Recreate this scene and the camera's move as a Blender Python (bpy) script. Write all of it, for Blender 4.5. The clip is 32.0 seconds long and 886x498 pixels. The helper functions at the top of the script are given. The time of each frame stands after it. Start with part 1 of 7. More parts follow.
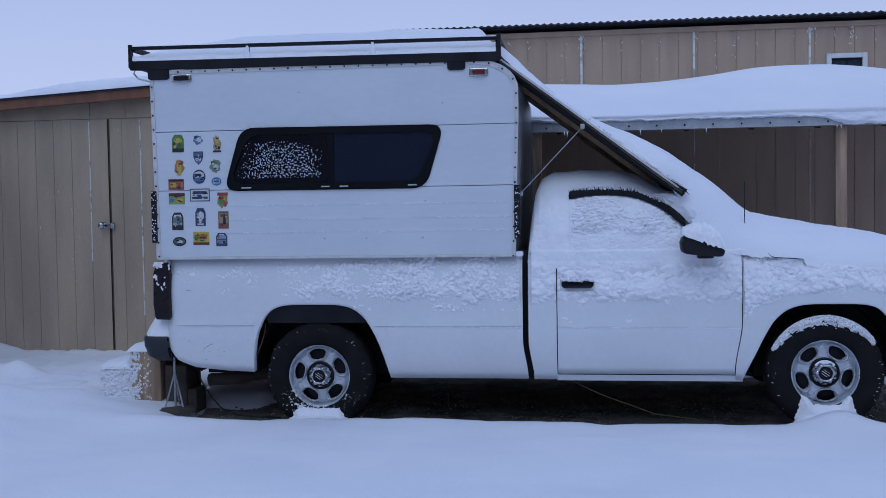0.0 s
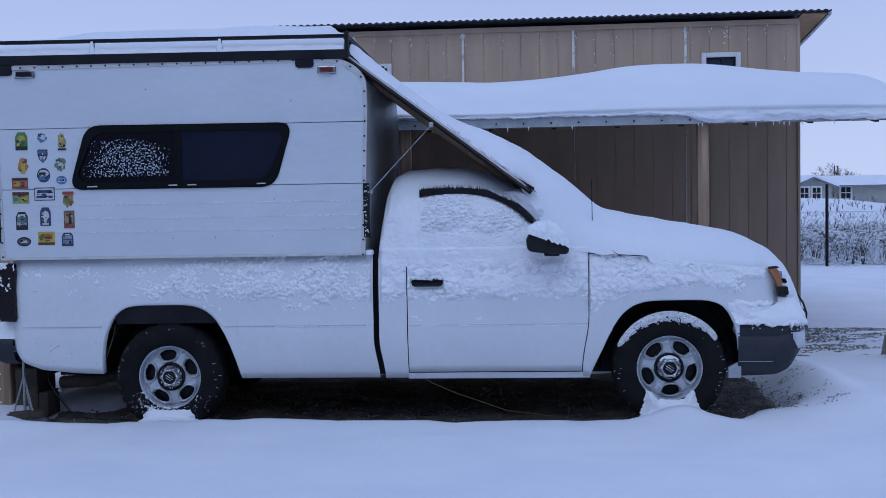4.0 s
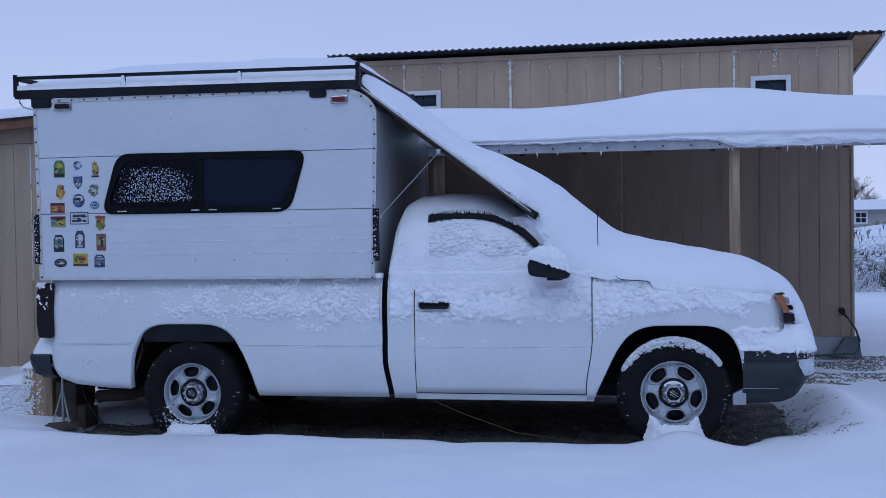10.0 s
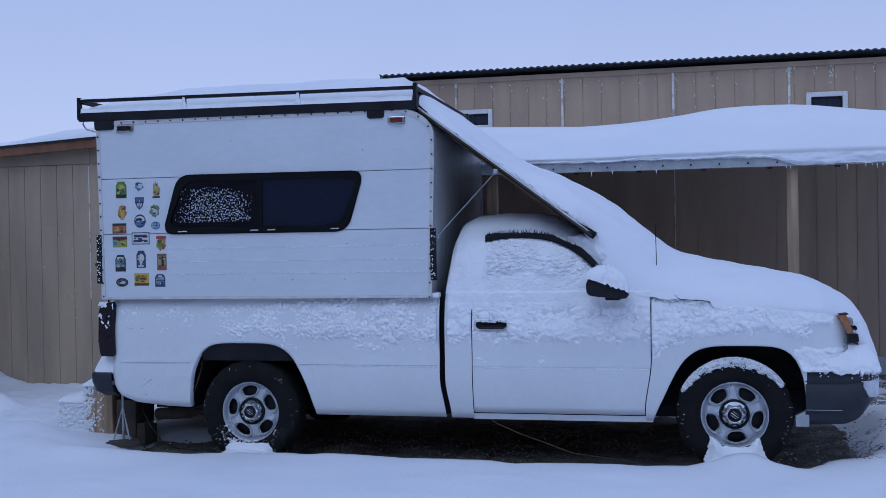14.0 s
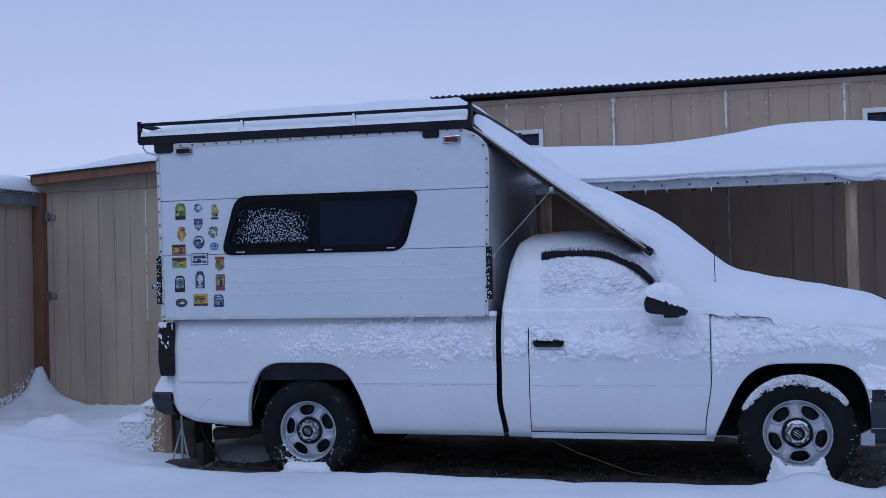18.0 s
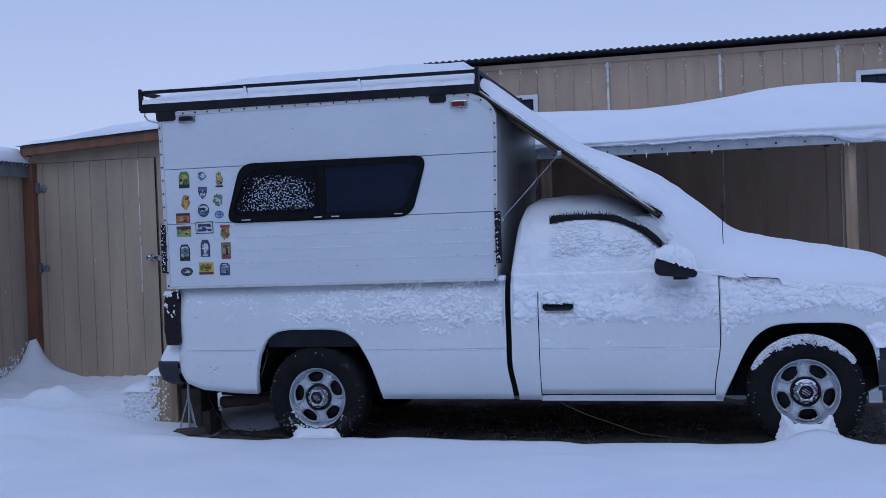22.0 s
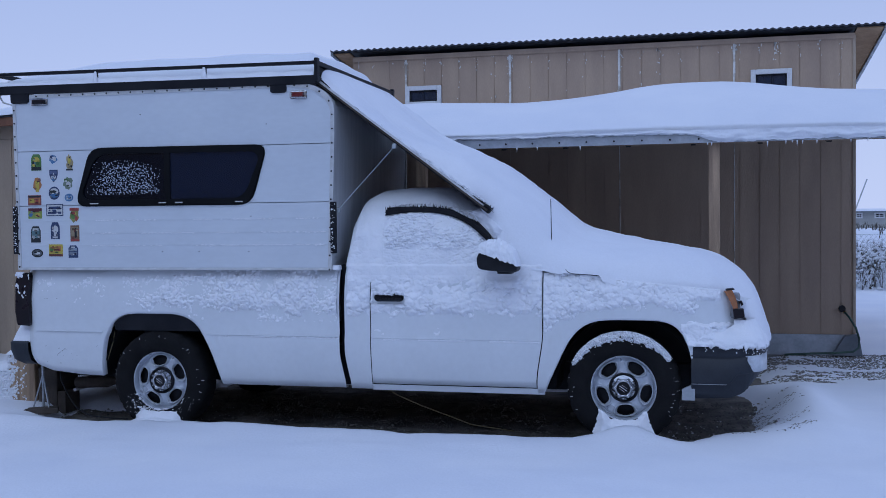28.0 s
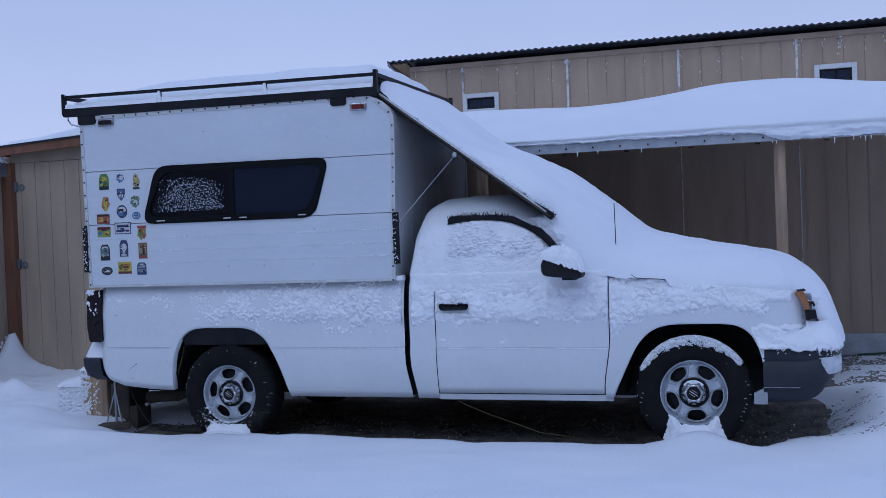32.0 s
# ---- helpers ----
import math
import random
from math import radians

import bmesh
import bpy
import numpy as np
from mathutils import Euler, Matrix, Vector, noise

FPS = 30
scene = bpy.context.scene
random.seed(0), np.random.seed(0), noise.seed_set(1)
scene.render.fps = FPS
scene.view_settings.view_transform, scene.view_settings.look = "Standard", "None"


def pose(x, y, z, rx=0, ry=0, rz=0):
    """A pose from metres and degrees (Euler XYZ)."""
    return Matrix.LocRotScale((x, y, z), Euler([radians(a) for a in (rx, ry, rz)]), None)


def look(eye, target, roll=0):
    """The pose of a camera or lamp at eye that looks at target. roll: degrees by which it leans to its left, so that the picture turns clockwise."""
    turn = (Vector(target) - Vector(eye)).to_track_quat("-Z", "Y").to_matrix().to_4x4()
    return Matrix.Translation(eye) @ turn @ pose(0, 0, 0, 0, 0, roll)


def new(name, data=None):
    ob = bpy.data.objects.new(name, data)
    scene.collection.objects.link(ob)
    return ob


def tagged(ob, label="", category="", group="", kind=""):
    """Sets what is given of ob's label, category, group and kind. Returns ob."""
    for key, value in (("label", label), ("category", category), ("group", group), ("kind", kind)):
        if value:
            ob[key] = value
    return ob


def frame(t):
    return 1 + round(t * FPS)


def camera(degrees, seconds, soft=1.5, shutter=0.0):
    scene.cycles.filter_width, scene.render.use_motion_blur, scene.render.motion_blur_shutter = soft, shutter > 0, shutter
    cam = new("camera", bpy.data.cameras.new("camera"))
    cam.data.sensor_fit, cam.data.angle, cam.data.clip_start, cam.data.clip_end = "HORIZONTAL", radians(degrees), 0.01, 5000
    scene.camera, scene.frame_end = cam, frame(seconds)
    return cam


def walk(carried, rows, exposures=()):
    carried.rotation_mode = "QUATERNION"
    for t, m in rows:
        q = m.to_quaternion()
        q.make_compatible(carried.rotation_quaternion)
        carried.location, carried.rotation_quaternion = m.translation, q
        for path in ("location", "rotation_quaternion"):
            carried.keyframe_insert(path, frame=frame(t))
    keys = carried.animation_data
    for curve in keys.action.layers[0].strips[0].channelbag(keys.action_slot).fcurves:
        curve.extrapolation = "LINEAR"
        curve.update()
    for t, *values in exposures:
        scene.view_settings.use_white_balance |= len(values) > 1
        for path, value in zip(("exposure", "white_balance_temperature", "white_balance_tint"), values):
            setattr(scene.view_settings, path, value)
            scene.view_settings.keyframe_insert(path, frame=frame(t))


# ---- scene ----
cam = camera(46.0, 32.0, soft=0.6)
PATH = [
    (0, (1.834, -6.973, 1.513), (1.565, -4.993, 1.43), -0.9),
    (0.5, (1.886, -6.979, 1.525), (1.69, -4.991, 1.432), -0.7),
    (1, (1.913, -6.978, 1.522), (1.732, -4.989, 1.427), -0.7),
    (1.5, (1.939, -6.982, 1.522), (1.774, -4.991, 1.427), -1.1),
    (2, (1.974, -6.978, 1.526), (1.826, -4.986, 1.428), -1.3),
    (2.5, (2.055, -6.981, 1.522), (1.921, -4.988, 1.414), -1.2),
    (3, (2.176, -6.969, 1.518), (2.012, -4.979, 1.406), -0.8),
    (3.5, (2.28, -6.936, 1.517), (2.141, -4.943, 1.415), -1.0),
    (5.5, (2.833, -6.819, 1.538), (2.587, -4.835, 1.473), -0.8),
    (6, (3.009, -6.875, 1.542), (2.682, -4.902, 1.495), -0.0),
    (6.5, (3.081, -6.913, 1.536), (2.744, -4.942, 1.497), -0.5),
    (7, (3.1, -6.961, 1.536), (2.789, -4.986, 1.49), -0.7),
    (7.5, (3.085, -7.01, 1.536), (2.808, -5.03, 1.487), -1.2),
    (8, (3.075, -7.036, 1.532), (2.78, -5.058, 1.482), -1.2),
    (8.5, (3.054, -7.039, 1.536), (2.712, -5.069, 1.487), -1.0),
    (9, (3.045, -7.019, 1.54), (2.669, -5.055, 1.498), -0.7),
    (9.5, (3.065, -7.002, 1.531), (2.676, -5.041, 1.494), -0.7),
    (10, (3.095, -6.982, 1.527), (2.745, -5.014, 1.48), -0.9),
    (10.5, (3.109, -6.976, 1.544), (2.827, -4.997, 1.484), -1.2),
    (11, (3.095, -6.99, 1.555), (2.861, -5.005, 1.501), -1.4),
    (11.5, (3.087, -6.98, 1.559), (2.859, -4.994, 1.509), -1.4),
    (12, (3.079, -6.986, 1.561), (2.821, -5.004, 1.511), -1.8),
    (12.5, (3.066, -7.003, 1.566), (2.748, -5.029, 1.519), -1.8),
    (13, (3.045, -7.013, 1.561), (2.667, -5.05, 1.514), -1.6),
    (13.5, (3.039, -7.012, 1.56), (2.62, -5.057, 1.527), -1.3),
    (14, (3.007, -7.007, 1.55), (2.575, -5.054, 1.536), -1.0),
    (14.5, (2.989, -7.016, 1.54), (2.539, -5.068, 1.519), -0.6),
    (16.5, (2.957, -7.007, 1.533), (2.535, -5.052, 1.563), -1.1),
    (17, (2.944, -7.005, 1.523), (2.52, -5.051, 1.573), -1.6),
    (17.5, (2.93, -7.017, 1.519), (2.455, -5.075, 1.569), -1.6),
    (18, (2.936, -7.036, 1.517), (2.421, -5.104, 1.55), -1.4),
    (18.5, (2.971, -7.054, 1.501), (2.432, -5.128, 1.529), -1.2),
    (19, (2.995, -7.059, 1.493), (2.408, -5.148, 1.51), -0.9),
    (19.5, (3.014, -7.06, 1.491), (2.371, -5.166, 1.493), -1.0),
    (20, (2.999, -7.052, 1.487), (2.335, -5.165, 1.471), -1.5),
    (20.5, (2.941, -7.034, 1.49), (2.298, -5.141, 1.46), -2.1),
    (21, (2.835, -7.038, 1.497), (2.29, -5.114, 1.49), -2.3),
    (21.5, (2.757, -7.056, 1.495), (2.251, -5.122, 1.481), -3.1),
    (22, (2.716, -7.09, 1.495), (2.244, -5.147, 1.468), -2.1),
    (22.5, (2.715, -7.12, 1.489), (2.286, -5.167, 1.447), -0.7),
    (23, (2.779, -7.115, 1.49), (2.378, -5.157, 1.431), -0.0),
    (23.5, (2.934, -7.089, 1.486), (2.504, -5.137, 1.421), 0.3),
    (24, (3.028, -7.077, 1.471), (2.59, -5.127, 1.387), 1.1),
    (24.5, (3.116, -7.029, 1.454), (2.702, -5.074, 1.363), 0.5),
    (26.5, (3.579, -6.832, 1.492), (3.022, -4.914, 1.395), -2.1),
    (27, (3.774, -6.861, 1.506), (3.217, -4.942, 1.409), -1.2),
    (27.5, (3.876, -6.895, 1.507), (3.351, -4.967, 1.425), -1.0),
    (28, (3.872, -6.901, 1.507), (3.394, -4.96, 1.452), -0.6),
    (28.5, (3.811, -6.93, 1.499), (3.22, -5.02, 1.447), -1.6),
    (29, (3.814, -6.923, 1.513), (3.104, -5.054, 1.481), -3.2),
    (29.5, (3.821, -6.917, 1.512), (3.119, -5.044, 1.487), -3.5),
    (30, (3.801, -6.927, 1.521), (3.123, -5.046, 1.495), -3.4),
    (30.5, (3.79, -6.933, 1.527), (3.124, -5.047, 1.499), -2.9),
    (31, (3.813, -6.918, 1.525), (3.149, -5.032, 1.507), -2.6),
    (31.5, (3.831, -6.903, 1.522), (3.209, -5.002, 1.493), -2.3),
    (32, (3.842, -6.892, 1.521), (3.255, -4.981, 1.481), -2.2),
]
walk(cam, [(t, look(eye, target, roll)) for t, eye, target, roll in PATH],
     [(0, -0.03, 6680, 10), (3, -0.03, 6460, 10), (6, -0.03, 6550, 10), (12, -0.03, 6440, 10), (17, -0.03, 6580, 10), (20, -0.03, 6780, 10), (23, -0.03, 6470, 10), (28, -0.03, 6450, 10), (31, -0.03, 6570, 10), (32, -0.03, 6500, 10)])
# ---- light ----
world = bpy.data.worlds.new("overcast_sky")
scene.world = world
world.use_nodes = True
wn, wl = world.node_tree.nodes, world.node_tree.links
bg = wn["Background"]
sky = wn.new("ShaderNodeTexSky")
sky.sky_type, sky.sun_disc = "NISHITA", False
sky.sun_elevation, sky.sun_rotation = radians(72), radians(200)
gain = wn.new("ShaderNodeVectorMath")
gain.operation = "SCALE"
gain.inputs["Scale"].default_value = 0.05
wl.new(sky.outputs[0], gain.inputs[0])
co = wn.new("ShaderNodeTexCoord")
sep = wn.new("ShaderNodeSeparateXYZ")
wl.new(co.outputs["Generated"], sep.inputs[0])
ramp = wn.new("ShaderNodeValToRGB")
ramp.color_ramp.elements[0].position, ramp.color_ramp.elements[0].color = 0.0, (0.545, 0.643, 0.952, 1)
ramp.color_ramp.elements[1].position, ramp.color_ramp.elements[1].color = 0.30, (0.338, 0.450, 0.790, 1)
wl.new(sep.outputs["Z"], ramp.inputs[0])
cloud = wn.new("ShaderNodeTexNoise")
cloud.inputs["Scale"].default_value, cloud.inputs["Detail"].default_value = 2.2, 3
wl.new(co.outputs["Generated"], cloud.inputs["Vector"])
cmap = wn.new("ShaderNodeMapRange")
cmap.inputs["To Min"].default_value, cmap.inputs["To Max"].default_value = 0.93, 1.07
wl.new(cloud.outputs[0], cmap.inputs[0])
veil = wn.new("ShaderNodeVectorMath")
veil.operation = "SCALE"
wl.new(ramp.outputs[0], veil.inputs[0])
wl.new(cmap.outputs[0], veil.inputs["Scale"])
blend = wn.new("ShaderNodeMix")
blend.data_type = "RGBA"
blend.inputs[0].default_value = 0.10
wl.new(veil.outputs[0], blend.inputs[6])
wl.new(gain.outputs[0], blend.inputs[7])
wl.new(blend.outputs[2], bg.inputs[0])
bg.inputs[1].default_value = 1.08
sun_data = bpy.data.lights.new("sun", "SUN")
sun_data.energy, sun_data.angle, sun_data.color = 0.56, radians(40), (0.66, 0.82, 1.0)
sun = new("sun", sun_data)
sun.matrix_world = look((-1.5, -9, 11.5), (0, 0, 0))


# ---- materials ----
def material(name, col, col2=None, rough=0.6, metal=0.0, scale=3.0, fine=40.0, fine_amount=0.12, bump=0.0, bump_scale=60.0,
             edges=(0.35, 0.65), stretch=(1, 1, 1), rough_var=0.12, sub=0.0, rand=0.0, spec=0.5, coat=0.0):
    """Procedural surface: two scales of colour change, roughness change and fine relief, in metres."""
    m = bpy.data.materials.new(name)
    m.use_nodes = True
    n, l = m.node_tree.nodes, m.node_tree.links
    b = n["Principled BSDF"]
    tc = n.new("ShaderNodeTexCoord")
    mp = n.new("ShaderNodeMapping")
    mp.inputs["Scale"].default_value = stretch
    l.new(tc.outputs["Object"], mp.inputs[0])
    big = n.new("ShaderNodeTexNoise")
    big.inputs["Scale"].default_value, big.inputs["Detail"].default_value = scale, 6
    l.new(mp.outputs[0], big.inputs["Vector"])
    rp = n.new("ShaderNodeValToRGB")
    col2 = col2 or tuple(c * 0.85 for c in col)
    rp.color_ramp.elements[0].position, rp.color_ramp.elements[0].color = edges[0], (*col, 1)
    rp.color_ramp.elements[1].position, rp.color_ramp.elements[1].color = edges[1], (*col2, 1)
    l.new(big.outputs[0], rp.inputs[0])
    small = n.new("ShaderNodeTexNoise")
    small.inputs["Scale"].default_value, small.inputs["Detail"].default_value = fine, 4
    l.new(mp.outputs[0], small.inputs["Vector"])
    mr = n.new("ShaderNodeMapRange")
    mr.inputs["To Min"].default_value, mr.inputs["To Max"].default_value = 1 - fine_amount, 1 + fine_amount
    l.new(small.outputs[0], mr.inputs[0])
    sc = n.new("ShaderNodeVectorMath")
    sc.operation = "SCALE"
    l.new(rp.outputs[0], sc.inputs[0])
    l.new(mr.outputs[0], sc.inputs["Scale"])
    out = sc.outputs[0]
    if rand:
        oi = n.new("ShaderNodeObjectInfo")
        rr = n.new("ShaderNodeMapRange")
        rr.inputs["To Min"].default_value, rr.inputs["To Max"].default_value = 1 - rand, 1 + rand
        l.new(oi.outputs["Random"], rr.inputs[0])
        s2 = n.new("ShaderNodeVectorMath")
        s2.operation = "SCALE"
        l.new(out, s2.inputs[0])
        l.new(rr.outputs[0], s2.inputs["Scale"])
        out = s2.outputs[0]
    l.new(out, b.inputs["Base Color"])
    r2 = n.new("ShaderNodeMapRange")
    r2.inputs["To Min"].default_value, r2.inputs["To Max"].default_value = max(0.02, rough - rough_var), min(1, rough + rough_var)
    l.new(big.outputs[0], r2.inputs[0])
    l.new(r2.outputs[0], b.inputs["Roughness"])
    b.inputs["Metallic"].default_value = metal
    b.inputs["Specular IOR Level"].default_value = spec
    b.inputs["Coat Weight"].default_value = coat
    if sub:
        b.inputs["Subsurface Weight"].default_value, b.inputs["Subsurface Scale"].default_value = sub, 0.03
    if bump:
        bt = n.new("ShaderNodeTexNoise")
        bt.inputs["Scale"].default_value, bt.inputs["Detail"].default_value = bump_scale, 5
        l.new(mp.outputs[0], bt.inputs["Vector"])
        bp = n.new("ShaderNodeBump")
        bp.inputs["Strength"].default_value, bp.inputs["Distance"].default_value = bump, 0.01
        l.new(bt.outputs[0], bp.inputs["Height"])
        l.new(bp.outputs[0], b.inputs["Normal"])
    return m


SNOW = material("snow", (0.83, 0.85, 0.89), (0.765, 0.795, 0.855), rough=0.75, scale=1.2, fine=90, fine_amount=0.05, bump=0.35, bump_scale=45, spec=0.25)
CRUST = material("snow_crust", (0.87, 0.885, 0.92), (0.81, 0.835, 0.88), rough=0.7, scale=9, fine=160, fine_amount=0.05, bump=0.25, bump_scale=110, spec=0.3)
PAINT = material("white_car_paint", (0.70, 0.735, 0.77), (0.655, 0.69, 0.725), rough=0.32, scale=1.5, fine=25, fine_amount=0.05, bump=0.03, bump_scale=8, coat=0.15)
ALU = material("white_aluminium_skin", (0.63, 0.675, 0.72), (0.58, 0.625, 0.675), rough=0.42, scale=1.1, fine=14, fine_amount=0.06, bump=0.06, bump_scale=4, stretch=(1, 1, 2.5))
ALU_FRONT = material("weathered_aluminium", (0.66, 0.675, 0.69), (0.58, 0.595, 0.61), rough=0.34, metal=0.35, scale=3, fine=26, fine_amount=0.10, stretch=(1, 6, 0.5), bump=0.06, bump_scale=20)
TRIM = material("white_trim", (0.62, 0.63, 0.63), (0.5, 0.51, 0.52), rough=0.45, scale=12, fine=60)
BLACK = material("black_plastic", (0.010, 0.0105, 0.013), (0.018, 0.0185, 0.023), rough=0.55, spec=0.2, scale=8, fine=120, fine_amount=0.25, bump=0.1, bump_scale=200)
RACK = material("black_powder_coat", (0.006, 0.007, 0.011), (0.014, 0.015, 0.019), rough=0.5, spec=0.2, scale=6, fine=90, fine_amount=0.3)
RUBBER = material("tyre_rubber", (0.006, 0.006, 0.0072), (0.012, 0.012, 0.013), rough=0.9, spec=0.2, scale=7, fine=70, fine_amount=0.3, bump=0.3, bump_scale=110)
STEEL = material("painted_steel_rim", (0.60, 0.635, 0.68), (0.48, 0.52, 0.57), rough=0.30, metal=0.45, scale=14, fine=80, fine_amount=0.15)
CHROME = material("chrome", (0.58, 0.59, 0.61), (0.30, 0.31, 0.33), rough=0.16, metal=0.9, scale=20, fine=90, fine_amount=0.15)
BUMPER = material("dull_dark_bumper", (0.014, 0.018, 0.026), (0.023, 0.028, 0.038), rough=0.5, spec=0.35, scale=5, fine=60, fine_amount=0.2, bump=0.08, bump_scale=90)
SIDING = material("tan_painted_siding", (0.45, 0.33, 0.235), (0.37, 0.27, 0.20), rough=0.8, scale=1.4, fine=55, fine_amount=0.14, bump=0.35, bump_scale=80, stretch=(3, 3, 0.5), rand=0.06)
SIDING_B = material("brown_grey_siding", (0.46, 0.36, 0.265), (0.375, 0.295, 0.225), rough=0.82, scale=1.3, fine=50, fine_amount=0.14, bump=0.35, bump_scale=80, stretch=(3, 3, 0.5), rand=0.05)
CAULK = material("white_flaking_paint", (0.68, 0.67, 0.63), (0.4, 0.35, 0.29), rough=0.8, scale=10, fine=90, fine_amount=0.2, edges=(0.5, 0.62))
WOOD = material("weathered_wood", (0.35, 0.235, 0.145), (0.25, 0.165, 0.105), rough=0.8, scale=3, fine=60, fine_amount=0.25, stretch=(8, 8, 0.6), bump=0.4, bump_scale=60)
PALE_WOOD = material("pale_weathered_wood", (0.45, 0.315, 0.205), (0.27, 0.185, 0.125), rough=0.8, scale=3, fine=60, fine_amount=0.25, stretch=(8, 8, 0.6), bump=0.4, bump_scale=60)
REDWOOD = material("red_brown_wood", (0.235, 0.10, 0.055), (0.17, 0.075, 0.045), rough=0.72, scale=3, fine=55, fine_amount=0.25, stretch=(4, 4, 0.8), bump=0.3, bump_scale=60)
OSB = material("bare_soffit_wood", (0.42, 0.27, 0.15), (0.33, 0.2, 0.11), rough=0.8, scale=6, fine=40, fine_amount=0.25, bump=0.3, bump_scale=50)
ROOF = material("black_corrugated_metal", (0.03, 0.034, 0.045), (0.05, 0.055, 0.07), rough=0.4, metal=0.3, scale=4, fine=50, fine_amount=0.2)
GALV = material("galvanised_metal", (0.47, 0.5, 0.53), (0.36, 0.39, 0.42), rough=0.45, metal=0.5, scale=7, fine=45, fine_amount=0.2, bump=0.1, bump_scale=30)
DRIP = material("blue_grey_drip_edge", (0.15, 0.17, 0.19), (0.21, 0.23, 0.25), rough=0.45, metal=0.35, scale=4, fine=45, fine_amount=0.2)
DIRT = material("wet_gravel_dirt", (0.24, 0.215, 0.185), (0.09, 0.08, 0.07), rough=0.85, scale=5, fine=75, fine_amount=0.5, bump=0.9, bump_scale=70)
STONE = material("gravel", (0.27, 0.25, 0.22), (0.09, 0.082, 0.073), rough=0.85, scale=20, fine=120, fine_amount=0.3, bump=0.3, rand=0.2)
RED = material("red_lens", (0.17, 0.017, 0.016), (0.11, 0.012, 0.014), rough=0.25, scale=30, fine=200)
AMBER = material("amber_lens", (0.40, 0.16, 0.07), (0.30, 0.115, 0.05), rough=0.22, scale=30, fine=200)
DARK_LENS = material("dark_tail_lens", (0.016, 0.010, 0.014), (0.010, 0.008, 0.011), rough=0.3, spec=0.25, scale=20, fine=100)
CLEAR_LENS = material("clear_lens", (0.3, 0.31, 0.33), (0.2, 0.21, 0.23), rough=0.15, scale=30, fine=90)
WHITE_FRAME = material("white_vinyl_frame", (0.68, 0.69, 0.69), (0.6, 0.61, 0.62), rough=0.5, scale=9, fine=60)
CONCRETE = material("concrete", (0.3, 0.29, 0.27), (0.2, 0.19, 0.18), rough=0.9, scale=6, fine=60, fine_amount=0.2, bump=0.4)
HOUSE = material("pale_house_siding", (0.36, 0.36, 0.34), (0.31, 0.31, 0.3), rough=0.8, scale=1, fine=10)
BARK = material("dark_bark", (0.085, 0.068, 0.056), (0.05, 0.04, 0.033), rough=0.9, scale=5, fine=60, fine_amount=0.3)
GRASS = material("dry_weeds", (0.085, 0.07, 0.055), (0.04, 0.034, 0.03), rough=0.9, scale=2, fine=30, fine_amount=0.3)
HOSE = material("green_hose", (0.03, 0.075, 0.05), (0.02, 0.05, 0.035), rough=0.5, scale=20, fine=90)
CABLE = material("yellow_cord", (0.16, 0.125, 0.05), (0.11, 0.085, 0.04), rough=0.6, scale=20, fine=90)
BRASS = material("dull_brass", (0.28, 0.2, 0.1), (0.18, 0.13, 0.08), rough=0.45, metal=0.7, scale=20, fine=90)
GLASS = bpy.data.materials.new("tinted_glass")
GLASS.use_nodes = True
_g = GLASS.node_tree.nodes["Principled BSDF"]
_g.inputs["Base Color"].default_value = (0.004, 0.006, 0.013, 1)
_g.inputs["Roughness"].default_value, _g.inputs["Transmission Weight"].default_value = 0.05, 0.25
GLASS.node_tree.nodes["Principled BSDF"].inputs["Specular IOR Level"].default_value = 0.22
# same tinted glass, with the blue of the reflected sky in its base colour
NAVY_GLASS = GLASS.copy()
NAVY_GLASS.name = "tinted_glass_sky_reflection"
NAVY_GLASS.node_tree.nodes["Principled BSDF"].inputs["Base Color"].default_value = (0.011, 0.018, 0.040, 1)
SEAL = material("black_window_rubber", (0.004, 0.0045, 0.006), (0.007, 0.0075, 0.009), rough=0.7, spec=0.12, scale=8, fine=100, fine_amount=0.25)
# workshop panes: blue-grey sky reflection partly painted into the base colour
WINDOW_GLASS = NAVY_GLASS.copy()
WINDOW_GLASS.name = "window_glass_sky_reflection"
WINDOW_GLASS.node_tree.nodes["Principled BSDF"].inputs["Base Color"].default_value = (0.02, 0.035, 0.07, 1)
WINDOW_GLASS.node_tree.nodes["Principled BSDF"].inputs["Specular IOR Level"].default_value = 0.7
FROST = material("frost_crystals", (0.48, 0.53, 0.62), (0.30, 0.34, 0.42), rough=0.7, scale=60, fine=200)
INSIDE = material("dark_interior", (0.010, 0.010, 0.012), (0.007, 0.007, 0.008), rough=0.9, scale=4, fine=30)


# ---- building helpers ----
WHERE = {}


def thing(name, at, label, category, group="", kind=""):
    ob = new(name)
    ob.empty_display_size = 0.1
    ob.location = at
    WHERE[ob.name] = Vector(at)
    return tagged(ob, label, category, group, kind)


def mesh_of(name, bm, mat, smooth=False):
    me = bpy.data.meshes.new(name)
    bmesh.ops.recalc_face_normals(bm, faces=bm.faces)
    bm.to_mesh(me)
    bm.free()
    me.materials.append(mat)
    if smooth:
        me.polygons.foreach_set("use_smooth", [True] * len(me.polygons))
    return me


